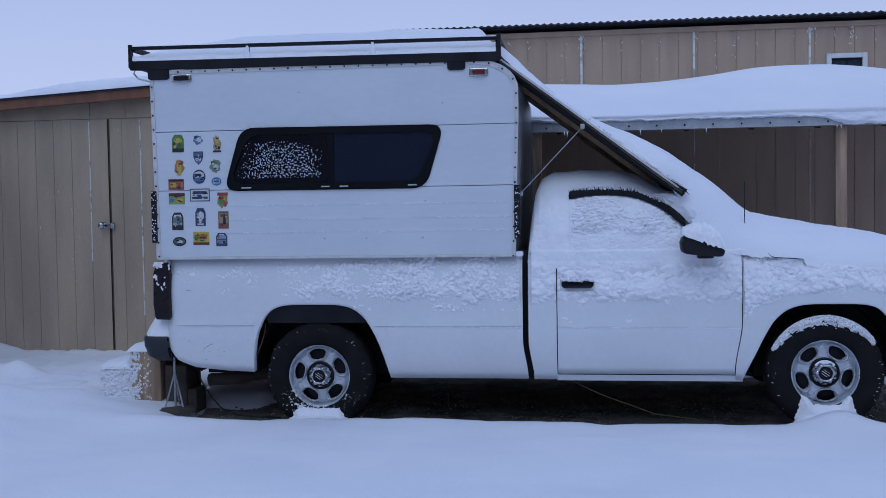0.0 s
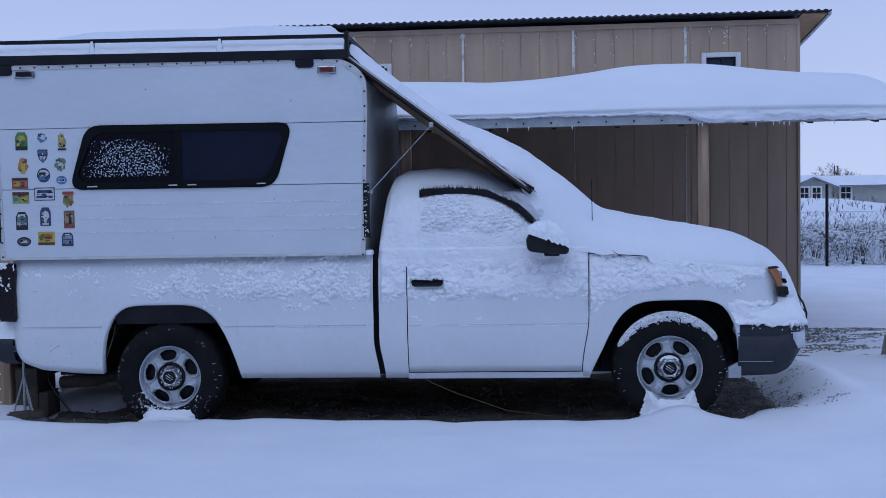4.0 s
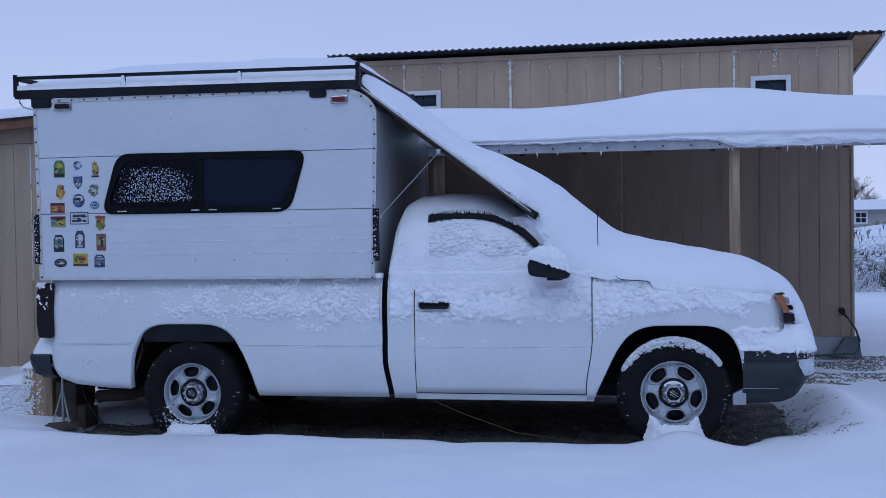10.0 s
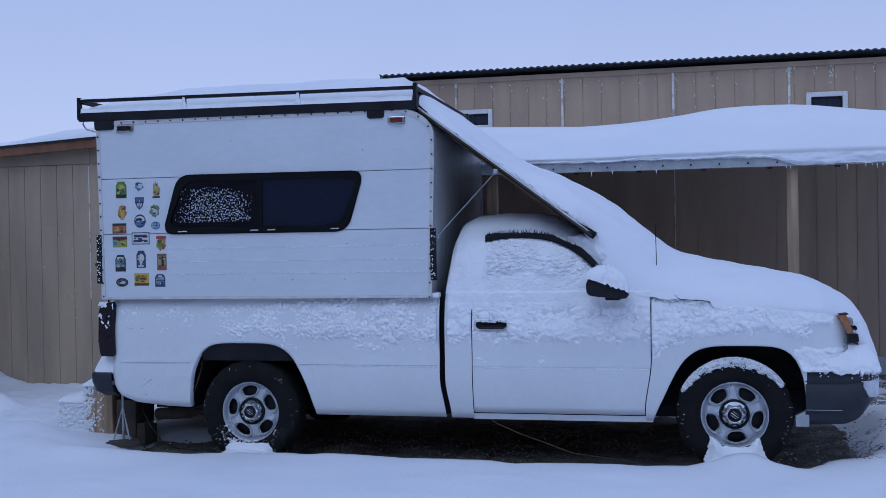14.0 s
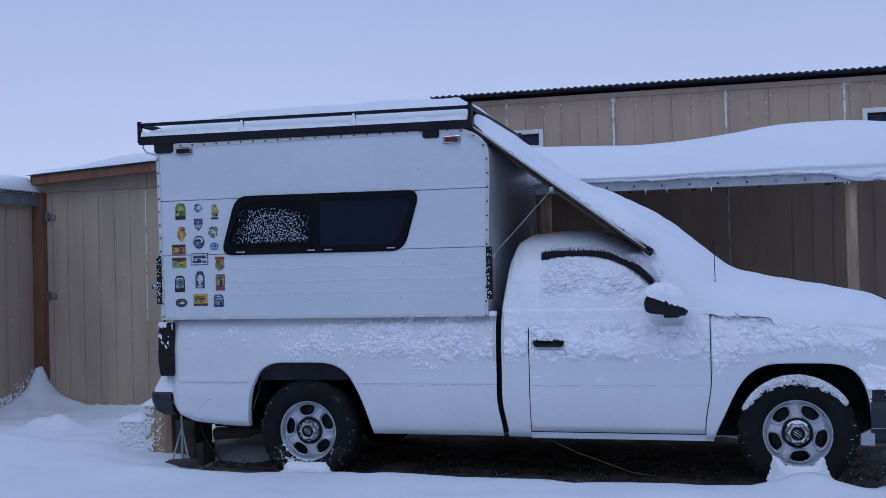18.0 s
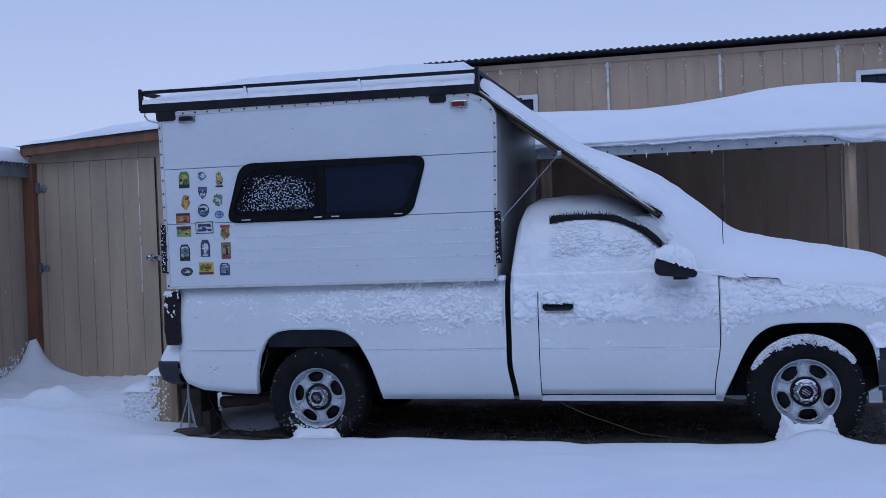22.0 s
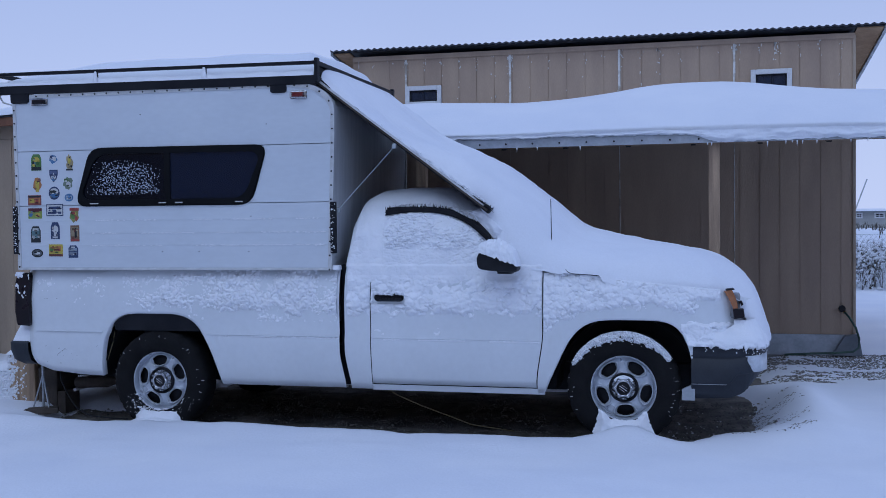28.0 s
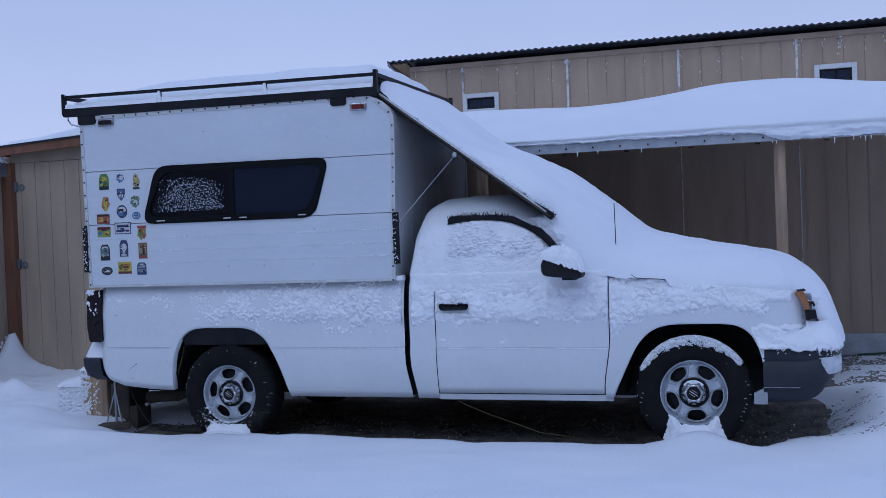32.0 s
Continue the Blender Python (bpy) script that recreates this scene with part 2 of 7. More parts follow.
def part(name, bm, mat, parent=None, label="", smooth=False, at=(0, 0, 0)):
    """One mesh object, from a bmesh or from mesh data that is shared, under a thing or a part."""
    me = mesh_of(name, bm, mat, smooth) if isinstance(bm, bmesh.types.BMesh) else bm
    ob = new(name, me)
    ob.location = at
    WHERE[ob.name] = Vector(at)
    if parent:
        ob.parent = parent
        ob.matrix_parent_inverse = Matrix.Translation(-WHERE[parent.name])
    if label:
        ob["label"] = label
    return ob


def single(name, bm, mat, label, category, group="", kind="", smooth=False):
    return tagged(part(name, bm, mat, smooth=smooth), label, category, group, kind)


def box(bm, x0, x1, y0, y1, z0, z1, bevel=0.0):
    r = bmesh.ops.create_cube(bm, size=1)
    vs = r["verts"]
    for v in vs:
        v.co = Vector(((x0 + x1) / 2 + v.co.x * (x1 - x0), (y0 + y1) / 2 + v.co.y * (y1 - y0), (z0 + z1) / 2 + v.co.z * (z1 - z0)))
    if bevel:
        es = list({e for v in vs for e in v.link_edges})
        bmesh.ops.bevel(bm, geom=es, offset=bevel, segments=2, affect="EDGES", profile=0.6)
    return bm


def boxes(*rows, bevel=0.0):
    bm = bmesh.new()
    for r in rows:
        box(bm, *r, bevel=bevel)
    return bm


def prism(bm, outline, y0, y1, bevel=0.0):
    """A closed outline in x and z, given a depth along y."""
    a = [bm.verts.new((x, y0, z)) for x, z in outline]
    b = [bm.verts.new((x, y1, z)) for x, z in outline]
    n = len(a)
    f = bm.faces.new(a)
    bm.faces.new(b[::-1])
    for i in range(n):
        bm.faces.new((a[i], b[i], b[(i + 1) % n], a[(i + 1) % n]))
    if bevel:
        bmesh.ops.bevel(bm, geom=list(f.edges), offset=bevel, segments=2, affect="EDGES", profile=0.6)
    return bm


def tube(bm, points, radius, sides=8, closed=False):
    pts = [Vector(p) for p in points]
    rings = []
    for i, p in enumerate(pts):
        d = (pts[min(i + 1, len(pts) - 1)] - pts[max(i - 1, 0)]).normalized()
        u = d.cross(Vector((0, 0, 1)) if abs(d.z) < 0.9 else Vector((1, 0, 0))).normalized()
        w = d.cross(u)
        r = radius[i] if isinstance(radius, (list, tuple)) else radius
        rings.append([bm.verts.new(p + r * (math.cos(a) * u + math.sin(a) * w)) for a in (2 * math.pi * k / sides for k in range(sides))])
    for a, b in zip(rings, rings[1:]):
        for k in range(sides):
            bm.faces.new((a[k], a[(k + 1) % sides], b[(k + 1) % sides], b[k]))
    bm.faces.new(rings[0][::-1])
    bm.faces.new(rings[-1])
    return bm


def lathe(bm, profile, segs=48, axis="y"):
    """Turns (radius, height) pairs round the y axis (or z)."""
    rings = []
    for k in range(segs):
        a = 2 * math.pi * k / segs
        c, s = math.cos(a), math.sin(a)
        rings.append([bm.verts.new((r * c, h, r * s) if axis == "y" else (r * c, r * s, h)) for r, h in profile])
    for k in range(segs):
        a, b = rings[k], rings[(k + 1) % segs]
        for i in range(len(profile) - 1):
            bm.faces.new((a[i], b[i], b[i + 1], a[i + 1]))
    return bm


def sheet(nu, nv, f):
    """A bmesh grid: f(i, j) is the place of each corner."""
    bm = bmesh.new()
    g = [[bm.verts.new(f(i, j)) for j in range(nv)] for i in range(nu)]
    for i in range(nu - 1):
        for j in range(nv - 1):
            bm.faces.new((g[i][j], g[i + 1][j], g[i + 1][j + 1], g[i][j + 1]))
    return bm


def fbm(p, octaves=4):
    return noise.fractal(p, 1.0, 2.0, octaves)


def dome(p):
    return max(0.0, 1 - (noise.voronoi(p)[0][0] / 0.74) ** 2) ** 0.5


def crust(name, nu, nv, place, depth, label, category="snow", smooth=True):
    """Stuck-on snow: place(u, v) gives a point and the way out of the surface, depth(u, v) its thickness; where that is below zero the snow is missing."""
    me = bpy.data.meshes.new(name)
    verts, index, faces = [], {}, []
    dep = [[depth(i / (nu - 1), j / (nv - 1)) for j in range(nv)] for i in range(nu)]
    for i in range(nu):
        for j in range(nv):
            near = max(dep[a][b] for a in range(max(0, i - 1), min(nu, i + 2)) for b in range(max(0, j - 1), min(nv, j + 2)))
            if near > 0:
                p, n = place(i / (nu - 1), j / (nv - 1))
                index[i, j] = len(verts)
                verts.append(Vector(p) + Vector(n) * max(dep[i][j], -0.004))
    for i in range(nu - 1):
        for j in range(nv - 1):
            q = [(i, j), (i + 1, j), (i + 1, j + 1), (i, j + 1)]
            if all(k in index for k in q):
                faces.append([index[k] for k in q])
    me.from_pydata(verts, [], faces)
    me.materials.append(CRUST)
    if smooth:
        me.polygons.foreach_set("use_smooth", [True] * len(me.polygons))
    return tagged(new(name, me), label, category, kind="stuff")


def blobs(name, places, mat, wobble=0.0, freq=9.0):
    """Many small rounded lumps in one mesh; each place is (x, y, z, radius, flatness)."""
    t = bmesh.new()
    bmesh.ops.create_icosphere(t, subdivisions=1, radius=1)
    base, tris = [v.co.copy() for v in t.verts], [[v.index for v in f.verts] for f in t.faces]
    t.free()
    verts, faces = [], []
    for x, y, z, r, flat in places:
        k = len(verts)
        for c in base:
            p = Vector((x + c.x * r * (2 - flat), y + c.y * r, z + c.z * r * flat))
            if wobble:
                p += wobble * Vector((noise.noise(p * freq), noise.noise(p * freq + Vector((5, 0, 0))), noise.noise(p * freq + Vector((0, 5, 0)))))
            verts.append(p)
        faces += [[k + i for i in f] for f in tris]
    me = bpy.data.meshes.new(name)
    me.from_pydata(verts, [], faces)
    me.materials.append(mat)
    me.polygons.foreach_set("use_smooth", [True] * len(me.polygons))
    return me


def lerp(x, xs, ys):
    return float(np.interp(x, xs, ys))


def smooth01(t):
    t = min(1, max(0, t))
    return t * t * (3 - 2 * t)


# ---- ground ----
def axis_steps(a, b, fine, reach, grow=1.25):
    s = list(np.arange(a, b + fine / 2, fine))
    step = fine
    while s[-1] < reach:
        step *= grow
        s.append(s[-1] + step)
    step = fine
    while s[0] > -reach:
        step *= grow
        s.insert(0, s[0] - step)
    return s


def pit(x, y):
    """How far inside the bare patch under the truck a place lies: 1 inside, 0 outside."""
    wob = 0.05 * fbm(Vector((x * 1.7, y * 1.7, 3.0)), 3)
    edge = -0.26 + 0.10 * math.exp(-((x - 0.0) / 0.25) ** 2) + 0.16 * math.exp(-((x - 3.40) / 0.28) ** 2) + 0.42 * smooth01((x - 3.7) / 0.35) + 0.75 * smooth01((x - 4.15) / 0.40)
    near = smooth01((y - edge + wob) / 0.14)
    left = smooth01((x + 1.22 + wob * 2) / 0.3)
    right = smooth01((4.52 + wob * 2 - 0.03 * (y - 1.4) ** 2 - x) / 0.40)
    far = smooth01((2.5 - 1.65 * smooth01((-0.35 - x) / 0.3) - y) / 0.3)
    porch = smooth01((y - 2.35) / 0.3) * smooth01((x + 0.5) / 0.3) * smooth01((4.75 + wob * 3 - x) / 0.5) * smooth01((4.9 - y) / 0.2)
    return max(near * left * right * far, porch)


def mound(x, y, cx, cy, rx, ry, h):
    return h * math.exp(-((x - cx) / rx) ** 2 - ((y - cy) / ry) ** 2)


def snow_height(x, y):
    h = 0.100
    if x < -1.2 and y > -1.5:
        near = smooth01((-1.2 - x) / 0.6)
        h += 0.040 * fbm(Vector((x * 1.8, y * 1.8, 4)), 4) * near
        h += 0.050 * abs(fbm(Vector((x * 3.2, y * 4.2, 6)), 4)) * near * smooth01((y - 0.3) / 0.5) + 0.022 * fbm(Vector((x * 8, y * 8, 7)), 3) * near * smooth01((y - 0.5) / 0.4) * smooth01((3.1 - y) / 0.4)
    h += 0.05 * smooth01((-y - 0.3) / 2.5) + 0.03 * fbm(Vector((x * 0.35, y * 0.35, 0)), 3)
    h += 0.018 * fbm(Vector((x * 1.1, y * 1.5, 5)), 3) + 0.004 * fbm(Vector((x * 5, y * 5, 9)), 3)
    h += mound(x, y, -1.85, 0.15, 0.32, 0.28, 0.10) + mound(x, y, -2.6, -0.6, 0.9, 0.6, 0.16) + mound(x, y, -1.0, -0.35, 0.5, 0.2, 0.05)
    h += mound(x, y, -4.71, 3.41, 0.075, 0.12, 0.31) + mound(x, y, -4.66, 3.36, 0.26, 0.36, 0.18) + mound(x, y, -4.9, 0.6, 0.9, 1.1, 0.10)
    h += mound(x, y, -3.3, 0.15, 0.55, 0.26, 0.12) + mound(x, y, -2.55, -0.15, 0.75, 0.30, 0.13) + mound(x, y, -2.95, 1.30, 0.26, 0.16, 0.15) + mound(x, y, -2.25, 1.5, 0.20, 0.15, 0.06)
    if x < -1.3 and y > 0.8:
        low = smooth01((y - 0.9) / 1.2) * smooth01((-1.4 - x) / 0.6)
        h -= 0.085 * low
        d = noise.voronoi(Vector((x * 2.6, y * 3.4, 2)))[0]
        h -= 0.075 * low * (1 - smooth01(d[0] / 0.34)) * smooth01((3.3 - y) / 0.3)
    h += mound(x, y, 4.66, 1.25, 0.17, 0.80, 0.13) + mound(x, y, 4.6, 0.2, 0.4, 0.35, 0.05) + mound(x, y, 3.42, -0.22, 0.28, 0.2, 0.05)
    h += mound(x, y, 5.72, 2.3, 0.2, 0.16, 0.06)
    if y > 2.2 and -2.6 < x < 6.6:
        h -= 0.05 * smooth01((y - 2.3) / 0.5) * smooth01((5.2 - y) / 0.5)
    if y > 20:
        h += 1.15 * smooth01((y - 20) / 9) * smooth01((46 - y) / 12) * (0.85 + 0.35 * fbm(Vector((x * 0.16, y * 0.1, 2)), 3))
    p = pit(x, y) if -1.8 < x < 5.4 and -1 < y < 5 else 0
    h = h * (1 - p) + p * (-0.07)
    if 0.01 < p < 0.99:
        h += 0.05 * p * (1 - p) * fbm(Vector((x * 9, y * 9, 3)), 4)
    if 3.1 < x < 3.75 and -0.35 < y < 0.1:
        h += 0.05 * math.exp(-((x - 3.42) / 0.17) ** 2 - ((y + 0.12) / 0.12) ** 2)
    return h


gx, gy = axis_steps(-6.0, 7.5, 0.055, 700), axis_steps(-3.0, 5.5, 0.055, 700)
gv = [(x, y, snow_height(x, y)) for x in gx for y in gy]
gn = len(gy)
gf = [(i * gn + j, (i + 1) * gn + j, (i + 1) * gn + j + 1, i * gn + j + 1) for i in range(len(gx) - 1) for j in range(gn - 1)]
gm = bpy.data.meshes.new("ground")
gm.from_pydata(gv, [], gf)
gm.materials.append(SNOW)
gm.polygons.foreach_set("use_smooth", [True] * len(gm.polygons))
tagged(new("ground", gm), "deep undisturbed snow with drifts and a melted hollow under the truck", "snow", kind="structure")

single("ground_dirt", sheet(150, 130, lambda i, j: (-1.9 + i * 0.046, -0.55 + j * 0.042, -0.02 + 0.02 * fbm(Vector((i * 0.16, j * 0.16, 1)), 4))), DIRT,
       "bare wet gravelly dirt in the hollow under the parked truck", "ground", kind="structure", smooth=True)


def pebbles(name, count, spot, size, label):
    verts, faces = [], []
    for _ in range(count):
        x, y, z = spot()
        s = random.uniform(*size)
        t = random.random() * 6.28
        base = len(verts)
        c, sn = math.cos(t) * s, math.sin(t) * s
        for a, b, h in ((1, 0, 0.2), (0.3, 0.8, 0), (-0.8, 0.4, 0.1), (-0.6, -0.7, 0), (0.4, -0.8, 0.15), (0.0, 0.05, random.uniform(0.5, 0.9))):
            verts.append((x + a * c - b * sn, y + a * sn + b * c, z + h * s))
        faces += [(base + k, base + (k + 1) % 5, base + 5) for k in range(5)]
    me = bpy.data.meshes.new(name)
    me.from_pydata(verts, [], faces)
    me.materials.append(STONE)
    return tagged(new(name, me), label, "gravel", kind="stuff")


pebbles("gravel", 9000, lambda: (random.uniform(3.45, 4.7) if random.random() < 0.45 else random.uniform(-1.4, 3.5), random.uniform(-0.3, 1.9), -0.02 + random.uniform(-0.01, 0.014)), (0.005, 0.016), "dark wet gravel scattered under the truck")


def slope_spot():
    while True:
        x, y = random.uniform(4.05, 4.62), random.uniform(0.1, 1.9)
        if fbm(Vector((x * 5, y * 5, 3)), 3) + 0.5 * fbm(Vector((x * 17, y * 17, 3)), 2) - 1.6 * max(0.0, x - 4.2) > -0.28:
            return x, y, snow_height(x, y) - 0.003


pebbles("gravel", 1500, slope_spot, (0.004, 0.011), "crumbs of gravel on the snow bank before the bumper")


def yard_spot():
    while True:
        x, y = random.uniform(4.2, 6.9), random.uniform(2.7, 4.75)
        if fbm(Vector((x * 1.8, y * 2.6, 7)), 3) + 0.5 * fbm(Vector((x * 7, y * 9, 2)), 3) + 0.30 * (y - 3.6) - 0.25 * max(0, x - 5.6) > -0.05:
            return x, y, snow_height(x, y) - 0.005


pebbles("gravel", 13000, yard_spot, (0.005, 0.019), "gravel showing through thin snow beside the building")


# ---- unseen wall added behind the camera to block low sky light ----
single("wall_south", boxes((-16, 20, -17.4, -17.0, -0.2, 6.2), bevel=0.02), SIDING_B, "plain grey-brown wall added out of view to cut low sky light", "wall", kind="structure")

# ---- siding ----
GROOVE, PITCH = 0.008, 0.2032


def siding(parent, mat, along, u0, u1, z0, z1, face, out, holes=(), name="panel", width=1.2192, start=None, thick=0.09, top=None):
    """Grooved sheets of siding side by side, each a part. along: the axis it runs; face: the place of its face; out: which way it looks."""
    start = u0 if start is None else start
    k = math.floor((u0 - start) / width + 1e-6)
    while start + k * width < u1 - 1e-6:
        a, b = max(u0, start + k * width), min(u1, start + (k + 1) * width)
        bm = bmesh.new()
        cuts = {a, b}
        g = math.floor((a - start) / PITCH) * PITCH + start
        while g < b:
            for c in (g - GROOVE / 2, g + GROOVE / 2):
                if a < c < b:
                    cuts.add(c)
            g += PITCH
        for h0, h1, *_ in holes:
            cuts |= {c for c in (h0, h1) if a < c < b}
        cuts = sorted(cuts)
        for c0, c1 in zip(cuts, cuts[1:]):
            mid = (c0 + c1) / 2
            off = (mid - start) % PITCH
            deep = 0.006 if (off < GROOVE / 2 or off > PITCH - GROOVE / 2) else 0.0
            zt = top(mid) if top else z1
            spans = [(z0, zt)]
            for h0, h1, hz0, hz1 in holes:
                if h0 - 1e-6 < mid < h1 + 1e-6:
                    spans = [(z0, hz0), (hz1, zt)]
            for s0, s1 in spans:
                lo, hi = sorted((face - out * deep, face - out * thick))
                if s1 > s0:
                    if along == "x":
                        box(bm, c0, c1, lo, hi, s0, s1)
                    else:
                        box(bm, lo, hi, c0, c1, s0, s1)
        bmesh.ops.remove_doubles(bm, verts=bm.verts, dist=1e-5)
        part(name, bm, mat, parent)
        k += 1


def flakes(parent, mat, count, spot, size, label):
    """Small ragged patches of old paint, standing just proud of the wall."""
    bm = bmesh.new()
    for _ in range(count):
        x, y, z = spot()
        w, h = random.uniform(*size), random.uniform(*size) * random.uniform(1.0, 3.5)
        vs = []
        for k in range(7):
            a = 2 * math.pi * k / 7
            r = random.uniform(0.5, 1.0)
            vs.append(bm.verts.new((x + math.cos(a) * w * r, y, z + math.sin(a) * h * r)))
        bm.faces.new(vs)
    return tagged(part("flaked_paint", bm, mat, parent, label), kind="stuff")


# ---- main building ----
WY = 4.654
building = thing("workshop_building", (2.6, WY + 2, 0), "tan building with grooved wood siding and a black corrugated metal roof", "building")
WINS = [(0.655, 0.98, 2.862, 2.99), (4.45, 4.765, 2.86, 3.012)]
siding(building, SIDING, "x", -0.02, 5.435, 0.27, 3.40, WY, -1, holes=WINS, start=0.612 - 1.2065, width=1.2065)
siding(building, SIDING, "y", WY + 0.09, WY + 4.2, 0.27, 3.1, 5.435, 1, width=1.2192, top=lambda y: 3.40 - 0.125 * (y - WY))
siding(building, SIDING, "y", WY + 0.09, WY + 4.2, 0.27, 3.1, -0.02, -1, width=1.2192, top=lambda y: 3.40 - 0.125 * (y - WY))
part("back_wall", boxes((-0.02, 5.435, WY + 4.2, WY + 4.3, 0.0, 2.86)), SIDING, building)
part("floor_slab", boxes((0.02, 5.38, WY + 0.1, WY + 4.2, 0.1, 0.26)), INSIDE, building)
for sx in (0.612, 1.8185, 3.025, 4.2315):
    part("batten", boxes((sx - 0.013, sx + 0.013, WY - 0.008, WY - 0.001, 2.62, 3.36), bevel=0.003), CAULK, building, "white flaking joint strip")
    part("batten", boxes((sx - 0.005, sx + 0.005, WY - 0.006, WY - 0.001, 0.28, 2.60), bevel=0.002), SIDING_B if sx < 2 else CAULK, building, "thin pale joint strip")
part("corner_trim", boxes((5.415, 5.445, WY - 0.014, WY - 0.001, 0.27, 3.38), bevel=0.003), SIDING_B, building)
part("frieze_board", boxes((-0.02, 5.435, WY - 0.022, WY - 0.009, 3.345, 3.40), bevel=0.003), SIDING, building)


GROOVES = [0.612 - 1.2065 + PITCH * k for k in range(2, 30)]


def flake_spot():
    x = random.choice((0.612, 1.8185, 3.025, 3.44, 4.2315, 4.66)) if random.random() < 0.45 else random.choice(GROOVES)
    z = 3.34 - abs(random.gauss(0, 0.07)) if random.random() < 0.55 else random.uniform(2.75, 3.34)
    x = min(5.4, max(0.05, x + random.gauss(0, 0.016)))
    if any(w[0] - 0.07 < x < w[1] + 0.07 and w[2] - 0.08 < z < w[3] + 0.08 for w in WINS):
        z = 3.20 + 0.14 * random.random()
    return x, WY - 0.012, z


flakes(building, CAULK, 260, flake_spot, (0.003, 0.009), "patches of white flaked paint")


def corrugated(x0, x1, y0, z0, y1, z1, pitch=0.076, amp=0.008, thick=0.018):
    n = int((x1 - x0) / pitch * 6)

    def at(i, j):
        x = x0 + (x1 - x0) * i / n
        w = amp * math.cos(2 * math.pi * (x - x0) / pitch)
        rows = ((y0, z0 - thick), (y0, z0), (y1, z1), (y1, z1 - thick))
        y, z = rows[j]
        return x, y, z + w
    return sheet(n + 1, 4, at)


RX0, RX1, RYF = -0.25, 5.74, WY - 0.14
part("roof_sheet", corrugated(RX0, RX1, RYF, 3.468, WY + 4.45, 2.865), ROOF, building, "black corrugated metal roofing")
part("roof_snow", sheet(40, 26, lambda i, j: (RX0 + 0.03 + i * 5.93 / 39, RYF + 0.12 + j * 0.176, 3.483 - 0.1335 * (0.12 + j * 0.176) + 0.06 * smooth01(j / 3) * smooth01(i / 2) * smooth01((39 - i) / 2))), SNOW, building, smooth=True)
part("front_fascia", boxes((RX0 + 0.02, RX1 - 0.03, RYF + 0.01, RYF + 0.045, 3.440, 3.452), bevel=0.002), RACK, building)


def sloped(x0, x1, ya, yb, za, zb, t):
    bm = bmesh.new()
    v = [bm.verts.new(p) for p in ((x0, ya, za), (x1, ya, za), (x1, yb, zb), (x0, yb, zb), (x0, ya, za - t), (x1, ya, za - t), (x1, yb, zb - t), (x0, yb, zb - t))]
    for q in ((0, 1, 2, 3), (7, 6, 5, 4), (0, 4, 5, 1), (1, 5, 6, 2), (2, 6, 7, 3), (3, 7, 4, 0)):
        bm.faces.new([v[k] for k in q])
    return bm


part("soffit", sloped(5.445, RX1 - 0.035, RYF + 0.05, WY + 4.4, 3.440, 2.86, 0.012), OSB, building, "bare wooden soffit boards")
part("soffit", sloped(RX0 + 0.035, -0.03, RYF + 0.05, WY + 4.4, 3.440, 2.86, 0.012), OSB, building, "bare wooden soffit boards")
part("barge_board", sloped(RX1 - 0.03, RX1, RYF + 0.01, WY + 4.4, 3.465, 2.87, 0.05), GALV, building, "pale metal edge board")
part("barge_board", sloped(RX0, RX0 + 0.03, RYF + 0.01, WY + 4.4, 3.465, 2.87, 0.05), DRIP, building)
part("deck", sloped(-0.02, 5.435, RYF + 0.05, WY + 4.3, 3.468, 2.874, 0.02), ROOF, building)
for wx0, wx1, wz0, wz1 in WINS:
    m = 0.05
    win = part("window", boxes((wx0 - m, wx0, WY - 0.03, WY + 0.05, wz0 - m, wz1 + m), (wx1, wx1 + m, WY - 0.03, WY + 0.05, wz0 - m, wz1 + m),
                               (wx0, wx1, WY - 0.03, WY + 0.05, wz1, wz1 + m), (wx0, wx1, WY - 0.03, WY + 0.05, wz0 - m, wz0), bevel=0.006), WHITE_FRAME, building, "small white-framed window")
    part("sash", boxes((wx0, wx0 + 0.018, WY, WY + 0.03, wz0, wz1), (wx1 - 0.018, wx1, WY, WY + 0.03, wz0, wz1), (wx0 + 0.018, wx1 - 0.018, WY, WY + 0.03, wz1 - 0.018, wz1),
                       (wx0 + 0.018, wx1 - 0.018, WY, WY + 0.03, wz0, wz0 + 0.018), ((wx0 + wx1) / 2 - 0.0, (wx0 + wx1) / 2 + 0.008, WY + 0.005, WY + 0.025, wz0 + 0.018, wz1 - 0.018)), BLACK, win)
    part("pane", boxes((wx0 + 0.018, wx1 - 0.018, WY + 0.012, WY + 0.016, wz0 + 0.018, wz1 - 0.018)), WINDOW_GLASS, win)
part("skirting", prism(bmesh.new(), [(-0.02, 0.27), (5.41, 0.27), (5.22, 0.05), (-0.02, 0.05)], WY - 0.02, WY - 0.008), GALV, building, "pale metal flashing along the foot of the wall")
part("foundation", boxes((0.0, 5.40, WY, WY + 0.1, -0.1, 0.269)), CONCRETE, building)
part("corner_block", prism(bmesh.new(), [(5.33, 0.268), (5.46, 0.285), (5.50, 0.06), (5.20, 0.06)], WY - 0.11, WY - 0.03, bevel=0.006), DRIP, building)

